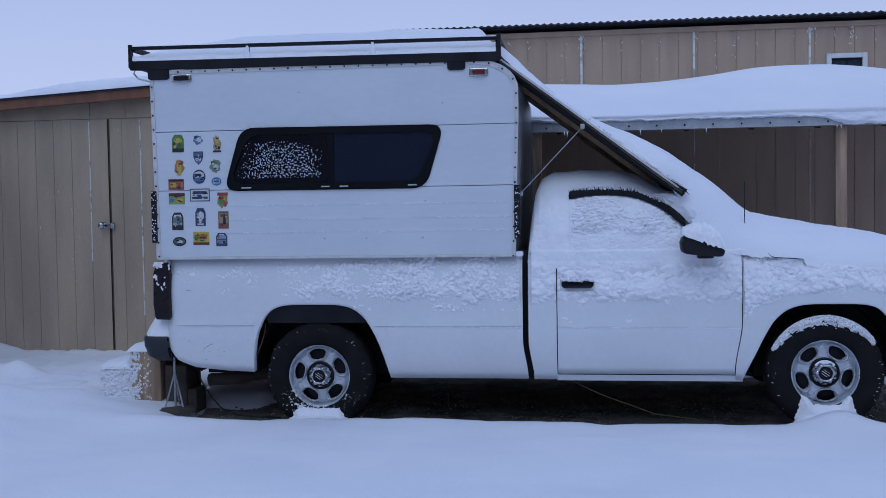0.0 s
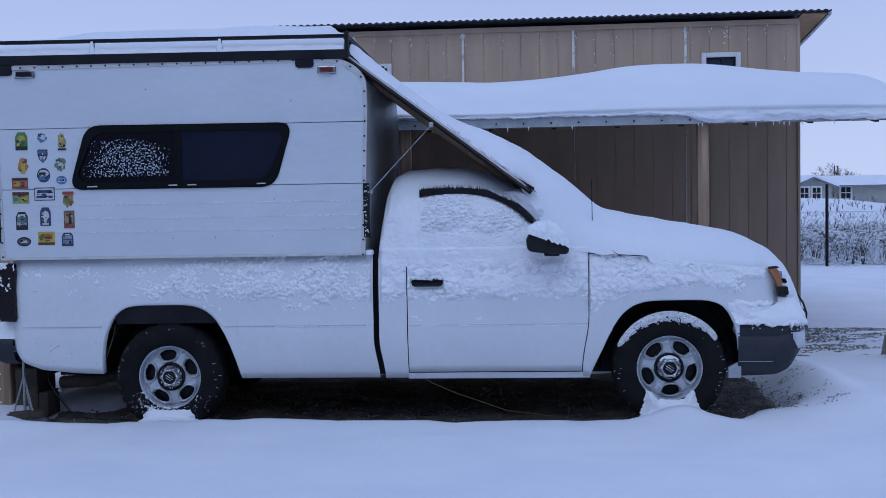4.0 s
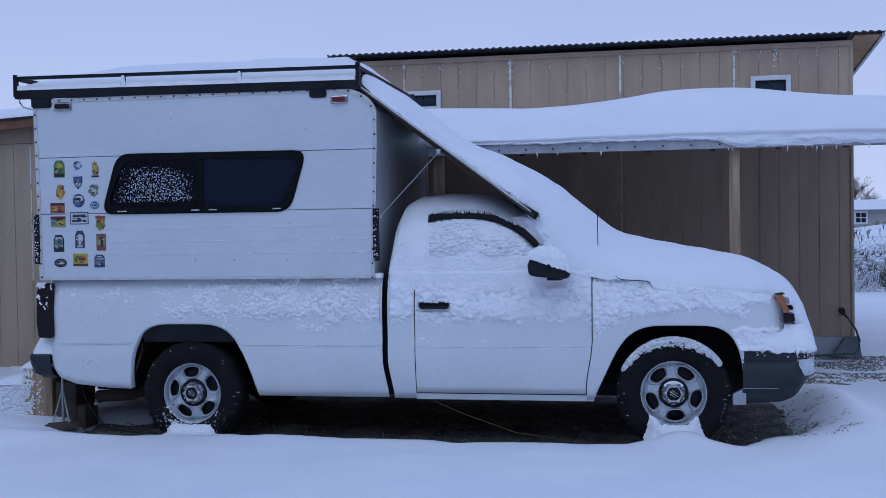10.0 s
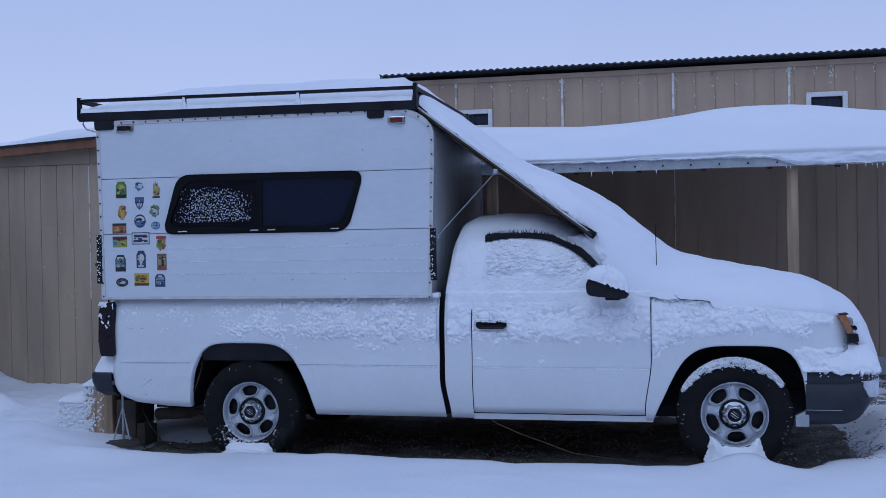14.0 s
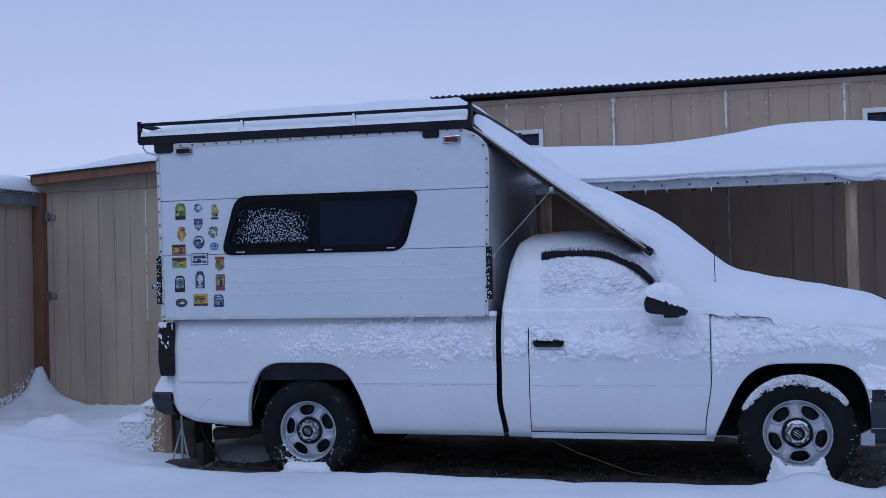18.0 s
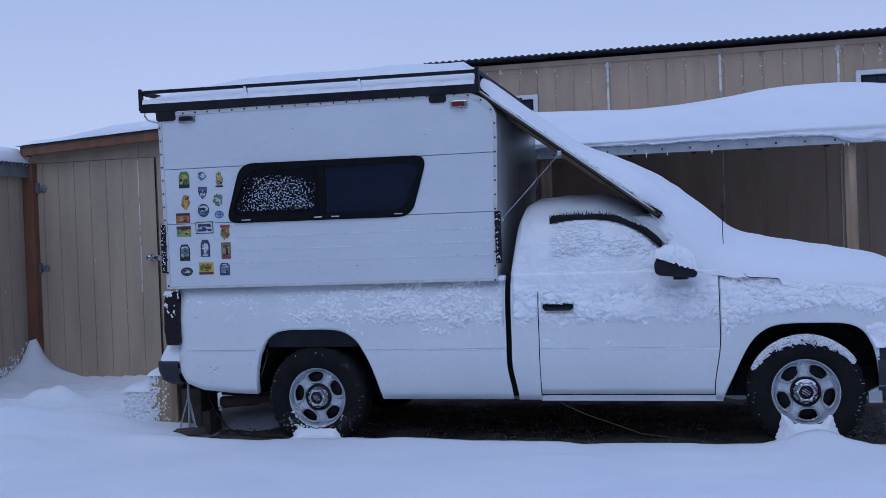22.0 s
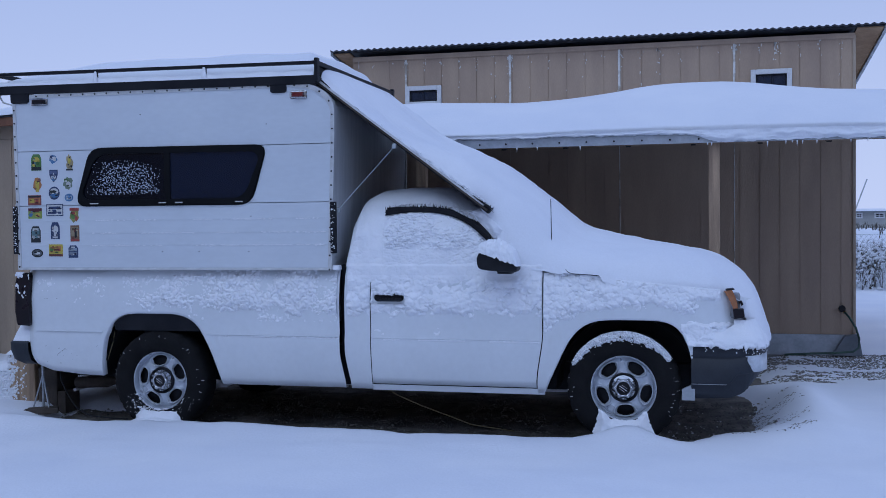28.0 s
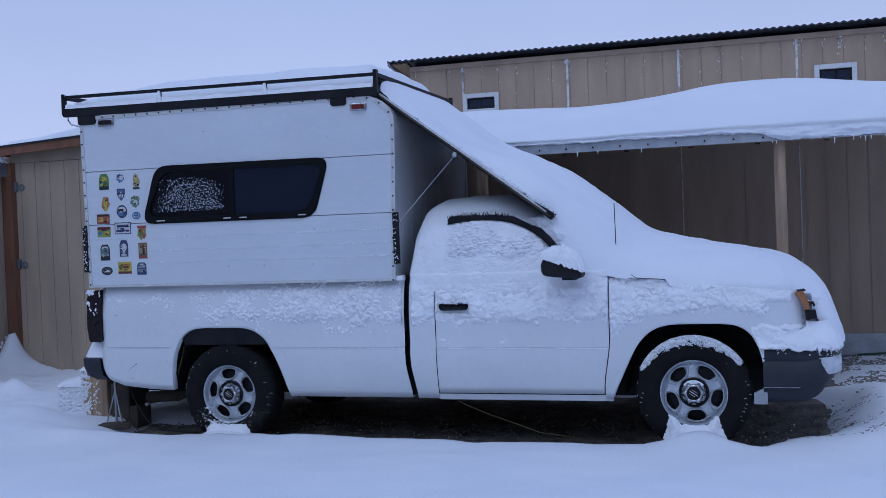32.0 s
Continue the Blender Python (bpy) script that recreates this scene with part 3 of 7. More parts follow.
tap = thing("garden_tap", (5.32, WY - 0.02, 0.53), "brass tap on the wall with a green garden hose", "tap")
bm = bmesh.new()
tube(bm, [(5.32, WY, 0.53), (5.32, WY - 0.07, 0.53), (5.325, WY - 0.1, 0.51)], 0.018)
part("spout", bm, BRASS, tap)
bm = bmesh.new()
lathe(bm, [(0.0, -0.012), (0.035, -0.012), (0.035, 0.012), (0.0, 0.012)], 12)
part("wheel_handle", bm, BLACK, tap, at=(5.30, WY - 0.09, 0.55))
bm = bmesh.new()
tube(bm, [(5.325, WY - 0.1, 0.51), (5.36, WY - 0.15, 0.47), (5.42, WY - 0.2, 0.36), (5.45, WY - 0.22, 0.25), (5.44, WY - 0.24, 0.16), (5.38, WY - 0.28, 0.125), (5.2, WY - 0.36, 0.12), (4.95, WY - 0.45, 0.12), (4.7, WY - 0.5, 0.11)], 0.011)
part("hose", bm, HOSE, tap, "green garden hose", smooth=True)

# ---- porch roof ----
PF, PX0, PX1 = 2.17, -0.25, 5.80
porch = thing("porch_roof", (2.7, 3.4, 2.1), "lean-to porch roof with a galvanised metal edge under deep snow", "roof")
# boards and rafters take a dark colour to deepen the shade below them
part("decking", sloped(PX0, PX1, PF + 0.02, WY - 0.025, 2.225, 2.66, 0.03), BARK, porch, "roof boards coloured dark to dim the porch")
part("drip_edge", boxes((PX0, PX1, PF - 0.004, PF + 0.01, 2.135, 2.238), bevel=0.002), GALV, porch, "galvanised metal drip edge")
part("beam", boxes((PX0 + 0.02, PX1 - 0.02, PF + 0.06, PF + 0.15, 2.138, 2.19), bevel=0.006), WOOD, porch)
bm = bmesh.new()
bmesh.ops.create_cone(bm, cap_ends=True, segments=7, radius1=0.007, radius2=0.009, depth=0.012, matrix=Matrix.Rotation(radians(90), 4, "X"))
SCREW = mesh_of("screw", bm, BLACK)
for k in range(26):
    part("screw", SCREW, BLACK, porch, at=(PX0 + 0.12 + k * 0.235, PF - 0.009, 2.168))
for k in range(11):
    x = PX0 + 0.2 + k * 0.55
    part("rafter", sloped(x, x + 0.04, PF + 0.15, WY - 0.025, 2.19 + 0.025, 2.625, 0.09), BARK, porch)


def porch_snow(i, j):
    x = PX0 - 0.02 + (PX1 + 0.06 - PX0) * i / 300
    v = j / 80
    y = PF - 0.05 + (WY - 0.03 - PF + 0.05) * max(0, v - 0.16) / 0.84
    base = 2.23 + (y - PF) * 0.174
    end = max(0.0, 1 - max(0.0, (x - PX1 + 0.42) / 0.465) ** 2.6) ** 0.6 * smooth01((x - PX0 + 0.03) / 0.4) ** 0.5
    crest = 0.262 + 0.095 * smooth01((x - 2.2) / 1.6) * smooth01((5.6 - x) / 1.6) + 0.02 * math.sin(x * 2.1)
    thick = crest * end * (1 - 0.62 * smooth01((y - 3.0) / 1.7))
    q = min(1.0, max(0.0, v - 0.16) / 0.45)
    lip = 0.10 * v / 0.16 if v < 0.16 else 0.10 + 0.90 * (1 - (1 - q) ** 2.6)
    z = base + thick * lip * 1.0
    if v < 0.16:
        low = 2.212 - 0.070 * smooth01((x - 3.72) / 0.35) + 0.010 * noise.noise(Vector((x * 9, 0, 3))) + 0.009 * noise.noise(Vector((x * 31, 0, 8)))
        z = low + (base + thick * lip - low) * (v / 0.16) ** 1.0
        y = PF - 0.012 - 0.038 * math.sin(math.pi * (0.10 + 0.85 * v / 0.16)) * (0.7 + 0.7 * fbm(Vector((x * 4, v * 12, 4)), 4)) - 0.010 * fbm(Vector((x * 14, v * 40, 6)), 3)
        z += 0.012 * fbm(Vector((x * 6, 0, 2)), 3) * (1 - v / 0.16)
    z += 0.012 * fbm(Vector((x * 0.9, y * 0.9, 8)), 3) * end
    return x, y, z


single("snow_on_porch", sheet(301, 81, porch_snow), SNOW, "thick rounded snow blanket on the porch roof", "snow", kind="stuff", smooth=True)
bm = bmesh.new()
for k in range(16):
    x = random.uniform(3.9, 5.75) if k > 4 else random.uniform(1.5, 3.2)
    ln = random.uniform(0.015, 0.05)
    bmesh.ops.create_cone(bm, cap_ends=True, segments=5, radius1=0.001, radius2=0.007, depth=ln, matrix=Matrix.Translation((x, PF - 0.008, 2.136 - ln / 2)))
single("icicles", bm, CRUST, "short icicles along the porch edge", "ice", kind="stuff", smooth=True)


def post(x0, x1, y0, y1, z0, z1, label):
    p = thing("porch_post", ((x0 + x1) / 2, (y0 + y1) / 2, z0), label, "post", group="porch posts")
    part("timber", boxes((x0, x1, y0, y1, z0, z1), bevel=0.006), PALE_WOOD, p)
    return p


# added wall at the hidden left end, keeps side light out of the porch
part("side_wall", boxes((PX0 + 0.03, PX0 + 0.12, PF + 0.16, WY - 0.03, -0.05, 2.20)), SIDING, porch, "plain wall added at the porch's hidden end to shade it")
post(3.946, 4.038, 2.24, 2.33, 0.0, 2.138, "weathered square timber post under the porch roof")
post(1.375, 1.465, 2.24, 2.33, 0.0, 2.138, "weathered square timber post under the porch roof")
p2 = post(5.582, 5.69, 2.24, 2.33, 0.22, 2.138, "weathered timber post standing on a pier block")
part("pier_block", prism(bmesh.new(), [(5.53, 0.05), (5.80, 0.05), (5.74, 0.27), (5.57, 0.27)], 2.16, 2.42, bevel=0.008), CONCRETE, p2)
part("strap", boxes((5.545, 5.60, 2.15, 2.18, 0.14, 0.30), bevel=0.004), BLACK, p2)
bm = bmesh.new()
for k in range(9):
    bmesh.ops.create_icosphere(bm, subdivisions=2, radius=random.uniform(0.025, 0.055), matrix=Matrix.Translation((5.60 + 0.022 * k, 2.15 + random.uniform(-0.02, 0.03), random.uniform(0.2, 0.31))))
for v in bm.verts:
    v.co += 0.012 * Vector((fbm(v.co * 20, 3), fbm(v.co * 21, 3), fbm(v.co * 22, 3)))
single("snow_clump", bm, CRUST, "lumps of snow round the foot of the porch post", "snow", kind="stuff", smooth=True)

# ---- shed with the door ----
SY = 3.55
shed = thing("shed", (-2.6, SY + 1, 0), "grey-brown wooden shed with a plank door and a snowy roof", "shed")
siding(shed, SIDING_B, "x", -3.14, -0.6, -0.05, 2.486, SY, -1, start=-2.80 - 1.2192)


def eave_line(x):
    return 2.674 + (x + 4.71) * 0.0535


for x0, x1 in ((-4.80, -3.352), (-3.348, -2.957), (-2.953, -0.6)):
    part("header", prism(bmesh.new(), [(x0, 2.489), (x1, 2.489), (x1, eave_line(x1) - 0.03), (x0, eave_line(x0) - 0.03)], SY - 0.012, SY + 0.05, bevel=0.003), SIDING_B, shed, "plain grey-brown header board")
part("back_wall", boxes((-4.8, -0.6, SY + 2.2, SY + 2.3, -0.1, 2.55)), SIDING_B, shed)
part("end_wall", boxes((-0.6, -0.5, SY, SY + 2.3, -0.1, 2.75)), SIDING_B, shed)
part("roof_deck", sheet(2, 2, lambda i, j: (-4.74 + i * 4.4, SY - 0.22 + j * 2.6, eave_line(-4.74 + i * 4.4) + 0.004)), ROOF, shed)


def shed_fascia(dz0, dz1, y0, y1):
    return prism(bmesh.new(), [(-4.715, eave_line(-4.715) + dz0), (-0.4, eave_line(-0.4) + dz0), (-0.4, eave_line(-0.4) + dz1), (-4.715, eave_line(-4.715) + dz1)], y0, y1, bevel=0.004)


part("fascia", shed_fascia(-0.108, -0.012, SY - 0.20, SY - 0.165), REDWOOD, shed, "red-brown fascia board")
part("drip_edge", shed_fascia(-0.014, 0.006, SY - 0.212, SY - 0.203), ROOF, shed)
part("rake_board", boxes((-4.735, -4.718, SY - 0.20, SY + 2.3, 2.565, 2.668), bevel=0.004), REDWOOD, shed)


def shed_snow(i, j):
    u, v = i / 149, j / 39
    x, y = -4.78 + 4.45 * u, SY - 0.235 + 2.5 * v ** 1.7
    soft = smooth01(j / 9) ** 0.6 * smooth01(i / 8) ** 0.5
    return x, y, eave_line(x) + 0.008 + (0.045 + 0.09 * smooth01(u / 0.35) + 0.02 * fbm(Vector((x * 1.6, y * 1.6, 3)), 3)) * soft + 0.006 * fbm(Vector((x * 7, y * 7, 5)), 3) * soft


single("snow_on_shed", sheet(150, 40, shed_snow), SNOW, "thin snow cover on the shed roof", "snow", kind="stuff", smooth=True)
door = thing("shed_door", (-3.9, SY, 0.0), "closed grey-brown plank shed door with strap hinges", "door")
siding(door, SIDING_B, "x", -4.578, -3.156, 0.0, 2.484, SY - 0.015, -1, start=-3.36 - 1.2192, name="leaf", thick=0.05)
part("seam", boxes((-3.366, -3.354, SY - 0.021, SY - 0.0155, 0.98, 2.46)), CAULK, door, "pale flaking seam")
part("crack", boxes((-3.158, -3.153, SY - 0.014, SY - 0.002, 0.0, 2.48)), BLACK, door, "dark gap beside the door")
for z in (2.195, 1.275):
    hinge = part("hinge", boxes((-4.655, -4.622, SY - 0.055, SY - 0.012, z - 0.045, z + 0.065), bevel=0.004), DRIP, door, "grey metal hinge")
    part("hinge_arm", boxes((-4.624, -4.60, SY - 0.034, SY - 0.016, z - 0.015, z + 0.015), bevel=0.003), DRIP, hinge)
    bm = bmesh.new()
    lathe(bm, [(0, -0.012), (0.02, -0.012), (0.042, -0.004), (0.044, 0.008)], 14)
    part("hinge_plate", bm, DRIP, hinge, at=(-4.575, SY - 0.024, z))
bm = bmesh.new()
lathe(bm, [(0, -0.090), (0.028, -0.088), (0.037, -0.068), (0.030, -0.047), (0.015, -0.04), (0.015, -0.01), (0.038, -0.008), (0.038, 0)], 18)
part("knob", bm, CHROME, door, "round metal door knob", smooth=True, at=(-3.225, SY - 0.016, 1.36))
part("latch", boxes((-3.20, -3.10, SY - 0.032, SY - 0.016, 1.330, 1.385), bevel=0.005), CHROME, door)
part("padlock", boxes((-3.135, -3.095, SY - 0.052, SY - 0.030, 1.325, 1.375), bevel=0.006), GALV, door)
part("door_post", boxes((-4.795, -4.66, SY - 0.10, SY + 0.02, 0.0, 2.486), bevel=0.008), REDWOOD, shed, "red-brown corner post")
part("door_jamb", boxes((-4.658, -4.582, SY - 0.012, SY + 0.03, 0.0, 2.486), bevel=0.004), SIDING_B, shed)
flakes(shed, CAULK, 30, lambda: (random.choice((-2.79, -2.80, random.uniform(-3.1, -1.5))), SY - 0.006, random.uniform(0.5, 2.4)), (0.003, 0.007), "flecks of pale paint")
part("joint_strip", boxes((-2.807, -2.793, SY - 0.007, SY - 0.001, 0.40, 2.47)), CAULK, shed, "pale flaking joint")


def door_fleck():
    if random.random() < 0.7:
        return random.choice((-3.80, -3.58, -3.57)) + random.gauss(0, 0.015), SY - 0.018, random.uniform(0.75, 1.6)
    return random.uniform(-4.5, -3.2), SY - 0.018, random.uniform(0.6, 2.0)


flakes(door, CAULK, 26, door_fleck, (0.003, 0.007), "flecks of pale paint")

# ---- side wing ----
WX, WEND = -4.80, 3.56
wing = thing("side_wing", (WX - 1.5, 0, 0), "grey-brown wing with grooved siding and a dark metal roof edge", "building")
siding(wing, SIDING_B, "y", -5.2, WEND, -0.1, 2.33, WX, 1, start=2.385 - 8 * 1.2192)
part("far_wall", boxes((-8, WX - 0.1, WEND - 0.1, WEND, -0.1, 2.3)), SIDING_B, wing)
part("near_wall", boxes((-8, WX - 0.1, -5.2, -5.1, -0.1, 2.3)), SIDING_B, wing)
part("back_wall", boxes((-8.1, -8, -5.2, WEND, -0.1, 2.9)), SIDING_B, wing)
part("drip_edge", boxes((WX + 0.065, WX + 0.095, -5.3, WEND - 0.02, 2.322, 2.470), bevel=0.004), DRIP, wing, "dark metal drip edge")
part("gutter_end", boxes((WX + 0.03, WX + 0.105, WEND - 0.016, WEND - 0.001, 2.30, 2.475), bevel=0.006), GALV, wing, "pale end plate of the roof edge")


def wing_roof(i, j):
    y = -5.3 + (WEND + 5.18) * i / 760
    w = 0.009 * math.cos(2 * math.pi * y / 0.068)
    rows = ((WX + 0.11, 2.466), (WX + 0.11, 2.482), (-8.1, 3.05))
    return rows[j][0], y, rows[j][1] + w


part("roof_sheet", sheet(761, 3, wing_roof), ROOF, wing, "dark corrugated roofing")


def wing_snow(i, j):
    u, v = i / 259, j / 39
    x, y = WX + 0.095 - 3.2 * v ** 2, -5.3 + (WEND + 5.24) * u
    end = smooth01((WEND - 0.06 - y) / 0.13) ** 0.5
    deep = (0.062 + 0.075 * smooth01((y - 2.2) / 1.1) + 0.03 * fbm(Vector((y * 1.1, x * 1.1, 1)), 3)) * smooth01(j / 7) ** 0.6 * end
    edge = 0.016 * fbm(Vector((y * 6, 0, 2)), 3) if j < 3 else 0.0
    return x + edge, y, (2.490 if j else 2.462) + 0.173 * 3.2 * v ** 2 + deep


single("snow_on_wing", sheet(260, 40, wing_snow), SNOW, "snow lying on the wing's metal roof", "snow", kind="stuff", smooth=True)
part("joint_strip", boxes((WX + 0.001, WX + 0.007, 2.379, 2.391, 0.2, 1.77)), CAULK, wing, "pale flaking joint")
bm = bmesh.new()
for k in range(70):
    y, z = random.uniform(-1, 3.4), random.uniform(0.5, 2.0)
    w = random.uniform(0.003, 0.007)
    bm.faces.new([bm.verts.new((WX + 0.004, y + math.cos(a) * w, z + math.sin(a) * w * 2)) for a in (0, 1.2, 2.5, 3.7, 5)])
tagged(part("flaked_paint", bm, CAULK, wing, "flecks of pale paint"), kind="stuff")


# snow blown against the side wing's wall
def wing_depth(u, v):
    y, z = -4.5 + 8.0 * u, 0.02 + 0.62 * v
    top = 0.20 + 0.05 * fbm(Vector((y * 2, 0, 3)), 3) + 0.26 * smooth01((y - 2.75) / 0.7)
    streak = 0.12 * max(0.0, noise.noise(Vector((y * 11, 0, 1)))) + 0.20 * max(0.0, noise.noise(Vector((y * 25, 0, 4))))
    e = top + streak - z
    speck = 0.012 * noise.noise(Vector((y * 22, z * 20, 2))) + 0.013 * noise.noise(Vector((y * 60, z * 45, 5)))
    low = smooth01((z - 0.13) / 0.10)
    return 0.010 * smooth01(e / 0.16) - 0.0085 - 0.0045 * low + 1.15 * speck - 0.03 * smooth01(-e / 0.02)


crust("snow_crust", 520, 80, lambda u, v: ((WX + 0.001, -4.5 + 8.0 * u, 0.02 + 0.62 * v), (1, 0, 0)), wing_depth, "snow spattered along the foot of the side wing's wall")

# ---- pickup truck ----
truck = thing("pickup_truck", (1.6, 1.0, 0), "white single-cab long-bed pickup truck plastered with snow", "truck")
CY = 1.0


def side_y(z):
    return lerp(z, (0.32, 0.42, 0.60, 0.695, 0.712, 0.95, 1.08, 1.18), (0.055, 0.025, 0.004, 0.0, 0.010, 0.004, 0.022, 0.06))


def arch(x, xc, top, left, right):
    """A wheel arch: each side is (foot height, half width, power, root)."""
    foot, w, a, b = left if x < xc else right
    r = min(1, abs(x - xc) / w)
    return foot + (top - foot) * max(0.0, 1 - r ** a) ** b


def rear_arch(x):
    return arch(x, -0.01, 0.845, (0.373, 0.45, 5, 0.5), (0.334, 0.515, 4.2, 1.0))


def front_arch(x):
    return arch(x, 3.42, 0.84, (0.338, 0.53, 4.2, 1.0), (0.46, 0.405, 5, 0.5))


def columns(lo, hi, edges=()):
    xs = set(np.linspace(lo, hi, max(4, int((hi - lo) / 0.03))))
    for e in edges:
        xs |= {e + d for d in (-0.012, -0.006, -0.002, 0.002, 0.006, 0.012, 0.02, -0.02) if lo < e + d < hi}
    return sorted(xs)


def skin(xs, bottom, top, rows=18, plan=lambda x: 0.0, lip=0.06, far=False):
    """A body panel: columns from bottom(x) to top(x) that follow the body's side, with turned-in edges."""
    def at(i, j):
        x = xs[i]
        zb, zt = bottom(x), top(x)
        if j == 0:
            p = (x, side_y(zb) + lip + plan(x), zb + 0.004)
        elif j == rows + 1:
            p = (x, side_y(zt) + lip + plan(x), zt - 0.004)
        else:
            z = zb + (zt - zb) * (j - 1) / (rows - 1)
            p = (x, side_y(z) + plan(x), z)
        shift = 0.034 * smooth01((0.60 - p[2]) / 0.25) * math.exp(-((p[0] - 1.44) / 0.12) ** 2)
        shift -= 0.045 * smooth01((0.75 - p[2]) / 0.36) * math.exp(-((p[0] - 2.85) / 0.075) ** 2)
        p = (p[0] + shift, p[1], p[2])
        return (p[0], 2 * CY - p[1], p[2]) if far else p
    return sheet(len(xs), rows + 2, at)


def bed_bottom(x):
    if x < -0.4595:
        return lerp(x, (-1.13, -1.10, -1.06, -1.0, -0.88, -0.64, -0.46), (0.72, 0.60, 0.51, 0.45, 0.405, 0.38, 0.373))
    return rear_arch(x) if x < 0.505 else 0.336


def bed_plan(x):
    return 0.10 * max(0, (-1.0 - x) / 0.13) ** 2


bed_xs = columns(-1.128, 1.418, (-0.459, 0.505))
for far in (False, True):
    part("bed_side", skin(bed_xs, bed_bottom, lambda x: 1.172, plan=bed_plan, far=far), PAINT, truck, smooth=True)


def fender_bottom(x):
    if x < 2.89:
        return 0.338
    return front_arch(x) if x < 3.825 else 0.675


def fender_top(x):
    return lerp(x, (2.85, 3.0, 3.05, 3.2, 3.3, 3.6, 4.0, 4.2), (1.165, 1.16, 1.145, 1.13, 1.10, 1.07, 1.03, 0.97))


def nose_plan(x):
    return 0.30 * max(0, (x - 3.85) / 0.38) ** 2.2


fen_xs = columns(2.8535, 4.20, (2.89, 3.825))
for far in (False, True):
    part("fender", skin(fen_xs, fender_bottom, fender_top, plan=nose_plan, far=far), PAINT, truck, smooth=True)
    part("door", skin(columns(1.650, 2.847), lambda x: 0.374, lambda x: 1.165, plan=lambda x: -0.002, far=far), PAINT, truck, smooth=True)
    part("cab_corner", skin(columns(1.456, 1.6435), lambda x: 0.333, lambda x: 1.165, far=far), PAINT, truck, smooth=True)
    part("rocker", skin(columns(1.642, 2.89), lambda x: 0.325, lambda x: 0.366, rows=4, plan=lambda x: 0.006, far=far), PAINT, truck)
# crease along the bed, the door and the fender
for x0, x1 in ((-1.0, -0.44), (0.40, 1.41), (1.652, 2.84)):
    z = 0.703 - 0.004 * x0
    part("crease", boxes((x0, x1, -0.0035, 0.006, z - 0.004, z + 0.004), bevel=0.002), PAINT, truck)
part("gap_shadow", boxes((1.40, 1.50, 0.10, 1.90, 0.35, 1.20)), BLACK, truck)
part("door_gap", boxes((1.64, 2.86, 0.058, 0.09, 0.35, 0.39)), BLACK, truck)
for x0, x1 in ((1.636, 1.656), (2.775, 2.862)):
    part("door_gap", boxes((x0, x1, 0.062, 0.09, 0.36, 1.145)), BLACK, truck)


def cab_top(x):
    return lerp(x, (1.452, 1.458, 1.472, 1.498, 1.535, 1.61, 1.83, 2.04, 2.20, 2.36, 2.46, 2.66, 2.90), (1.12, 1.27, 1.43, 1.60, 1.685, 1.722, 1.738, 1.736, 1.70, 1.625, 1.55, 1.37, 1.14))


cab_xs = [1.452, 1.455, 1.458, 1.463, 1.468, 1.475, 1.485, 1.498, 1.515, 1.535, 1.57, 1.61, 1.65] + list(np.linspace(1.7, 2.9, 36))


def cab_section(i, j, grow=0.0):
    x = cab_xs[i]
    h = max(0.002, cab_top(x) - 1.12)
    a = math.pi * j / 40
    c, s = math.cos(a), math.sin(a)
    n = 2 / 3.6
    return x, CY - (0.955 + grow) * math.copysign(abs(c) ** n, c), 1.12 + (h + grow) * abs(s) ** n


part("cab", sheet(len(cab_xs), 41, cab_section), PAINT, truck, smooth=True)
part("hood", sheet(30, 31, lambda i, j: (2.80 + i * 1.36 / 29, 0.06 + j * 1.88 / 30, lerp(2.80 + i * 1.36 / 29, (2.8, 3.4, 3.9, 4.16), (1.17, 1.14, 1.06, 0.95)) + 0.04 * (1 - ((j - 15) / 15) ** 4))), PAINT, truck, smooth=True)
part("grille", boxes((4.10, 4.20, 0.30, 1.70, 0.68, 0.98), bevel=0.02), BLACK, truck)
part("tailgate", boxes((-1.15, -1.10, 0.14, 1.86, 0.62, 1.16), bevel=0.02), PAINT, truck)
part("bed_floor", boxes((-1.08, 1.38, 0.50, 1.50, 0.60, 0.66)), BLACK, truck)
part("underbody", boxes((-0.95, 3.9, 0.45, 1.55, 0.30, 0.50), (0.7, 2.8, 0.12, 1.88, 0.36, 0.50), (1.35, 2.86, 0.2, 1.8, 0.5, 0.62)), BLACK, truck)
part("axle", tube(bmesh.new(), [(0, 0.25, 0.345), (0, 1.75, 0.345)], 0.05), BLACK, truck)
for far in (0, 1):
    def lin(xc, i, j, wide, far=far):
        a = math.pi * i / 24
        y = 0.065 + 0.42 * j / 3
        return xc - wide * math.cos(a), 2 * CY - y if far else y, 0.36 + 0.50 * math.sin(a)
    for xc, wide in ((0.0, 0.47), (3.40, 0.47)):
        part("wheel_liner", sheet(25, 4, lambda i, j: lin(xc, i, j, wide)), BLACK, truck, smooth=True)
    y0, y1 = (0.49, 0.52) if not far else (1.48, 1.51)
    for x0, x1 in ((-0.48, 0.48), (2.9, 3.88)):
        part("liner_wall", boxes((x0, x1, y0, y1, 0.33, 0.88)), BLACK, truck)
# dark plastic lip in the rear arch
part("arch_lip", sheet(30, 3, lambda i, j: ((-0.36 + 0.70 * i / 29), 0.03 + 0.02 * j, (rear_arch(-0.36 + 0.70 * i / 29) - 0.006 if j == 0 else 0.715))), RACK, truck)


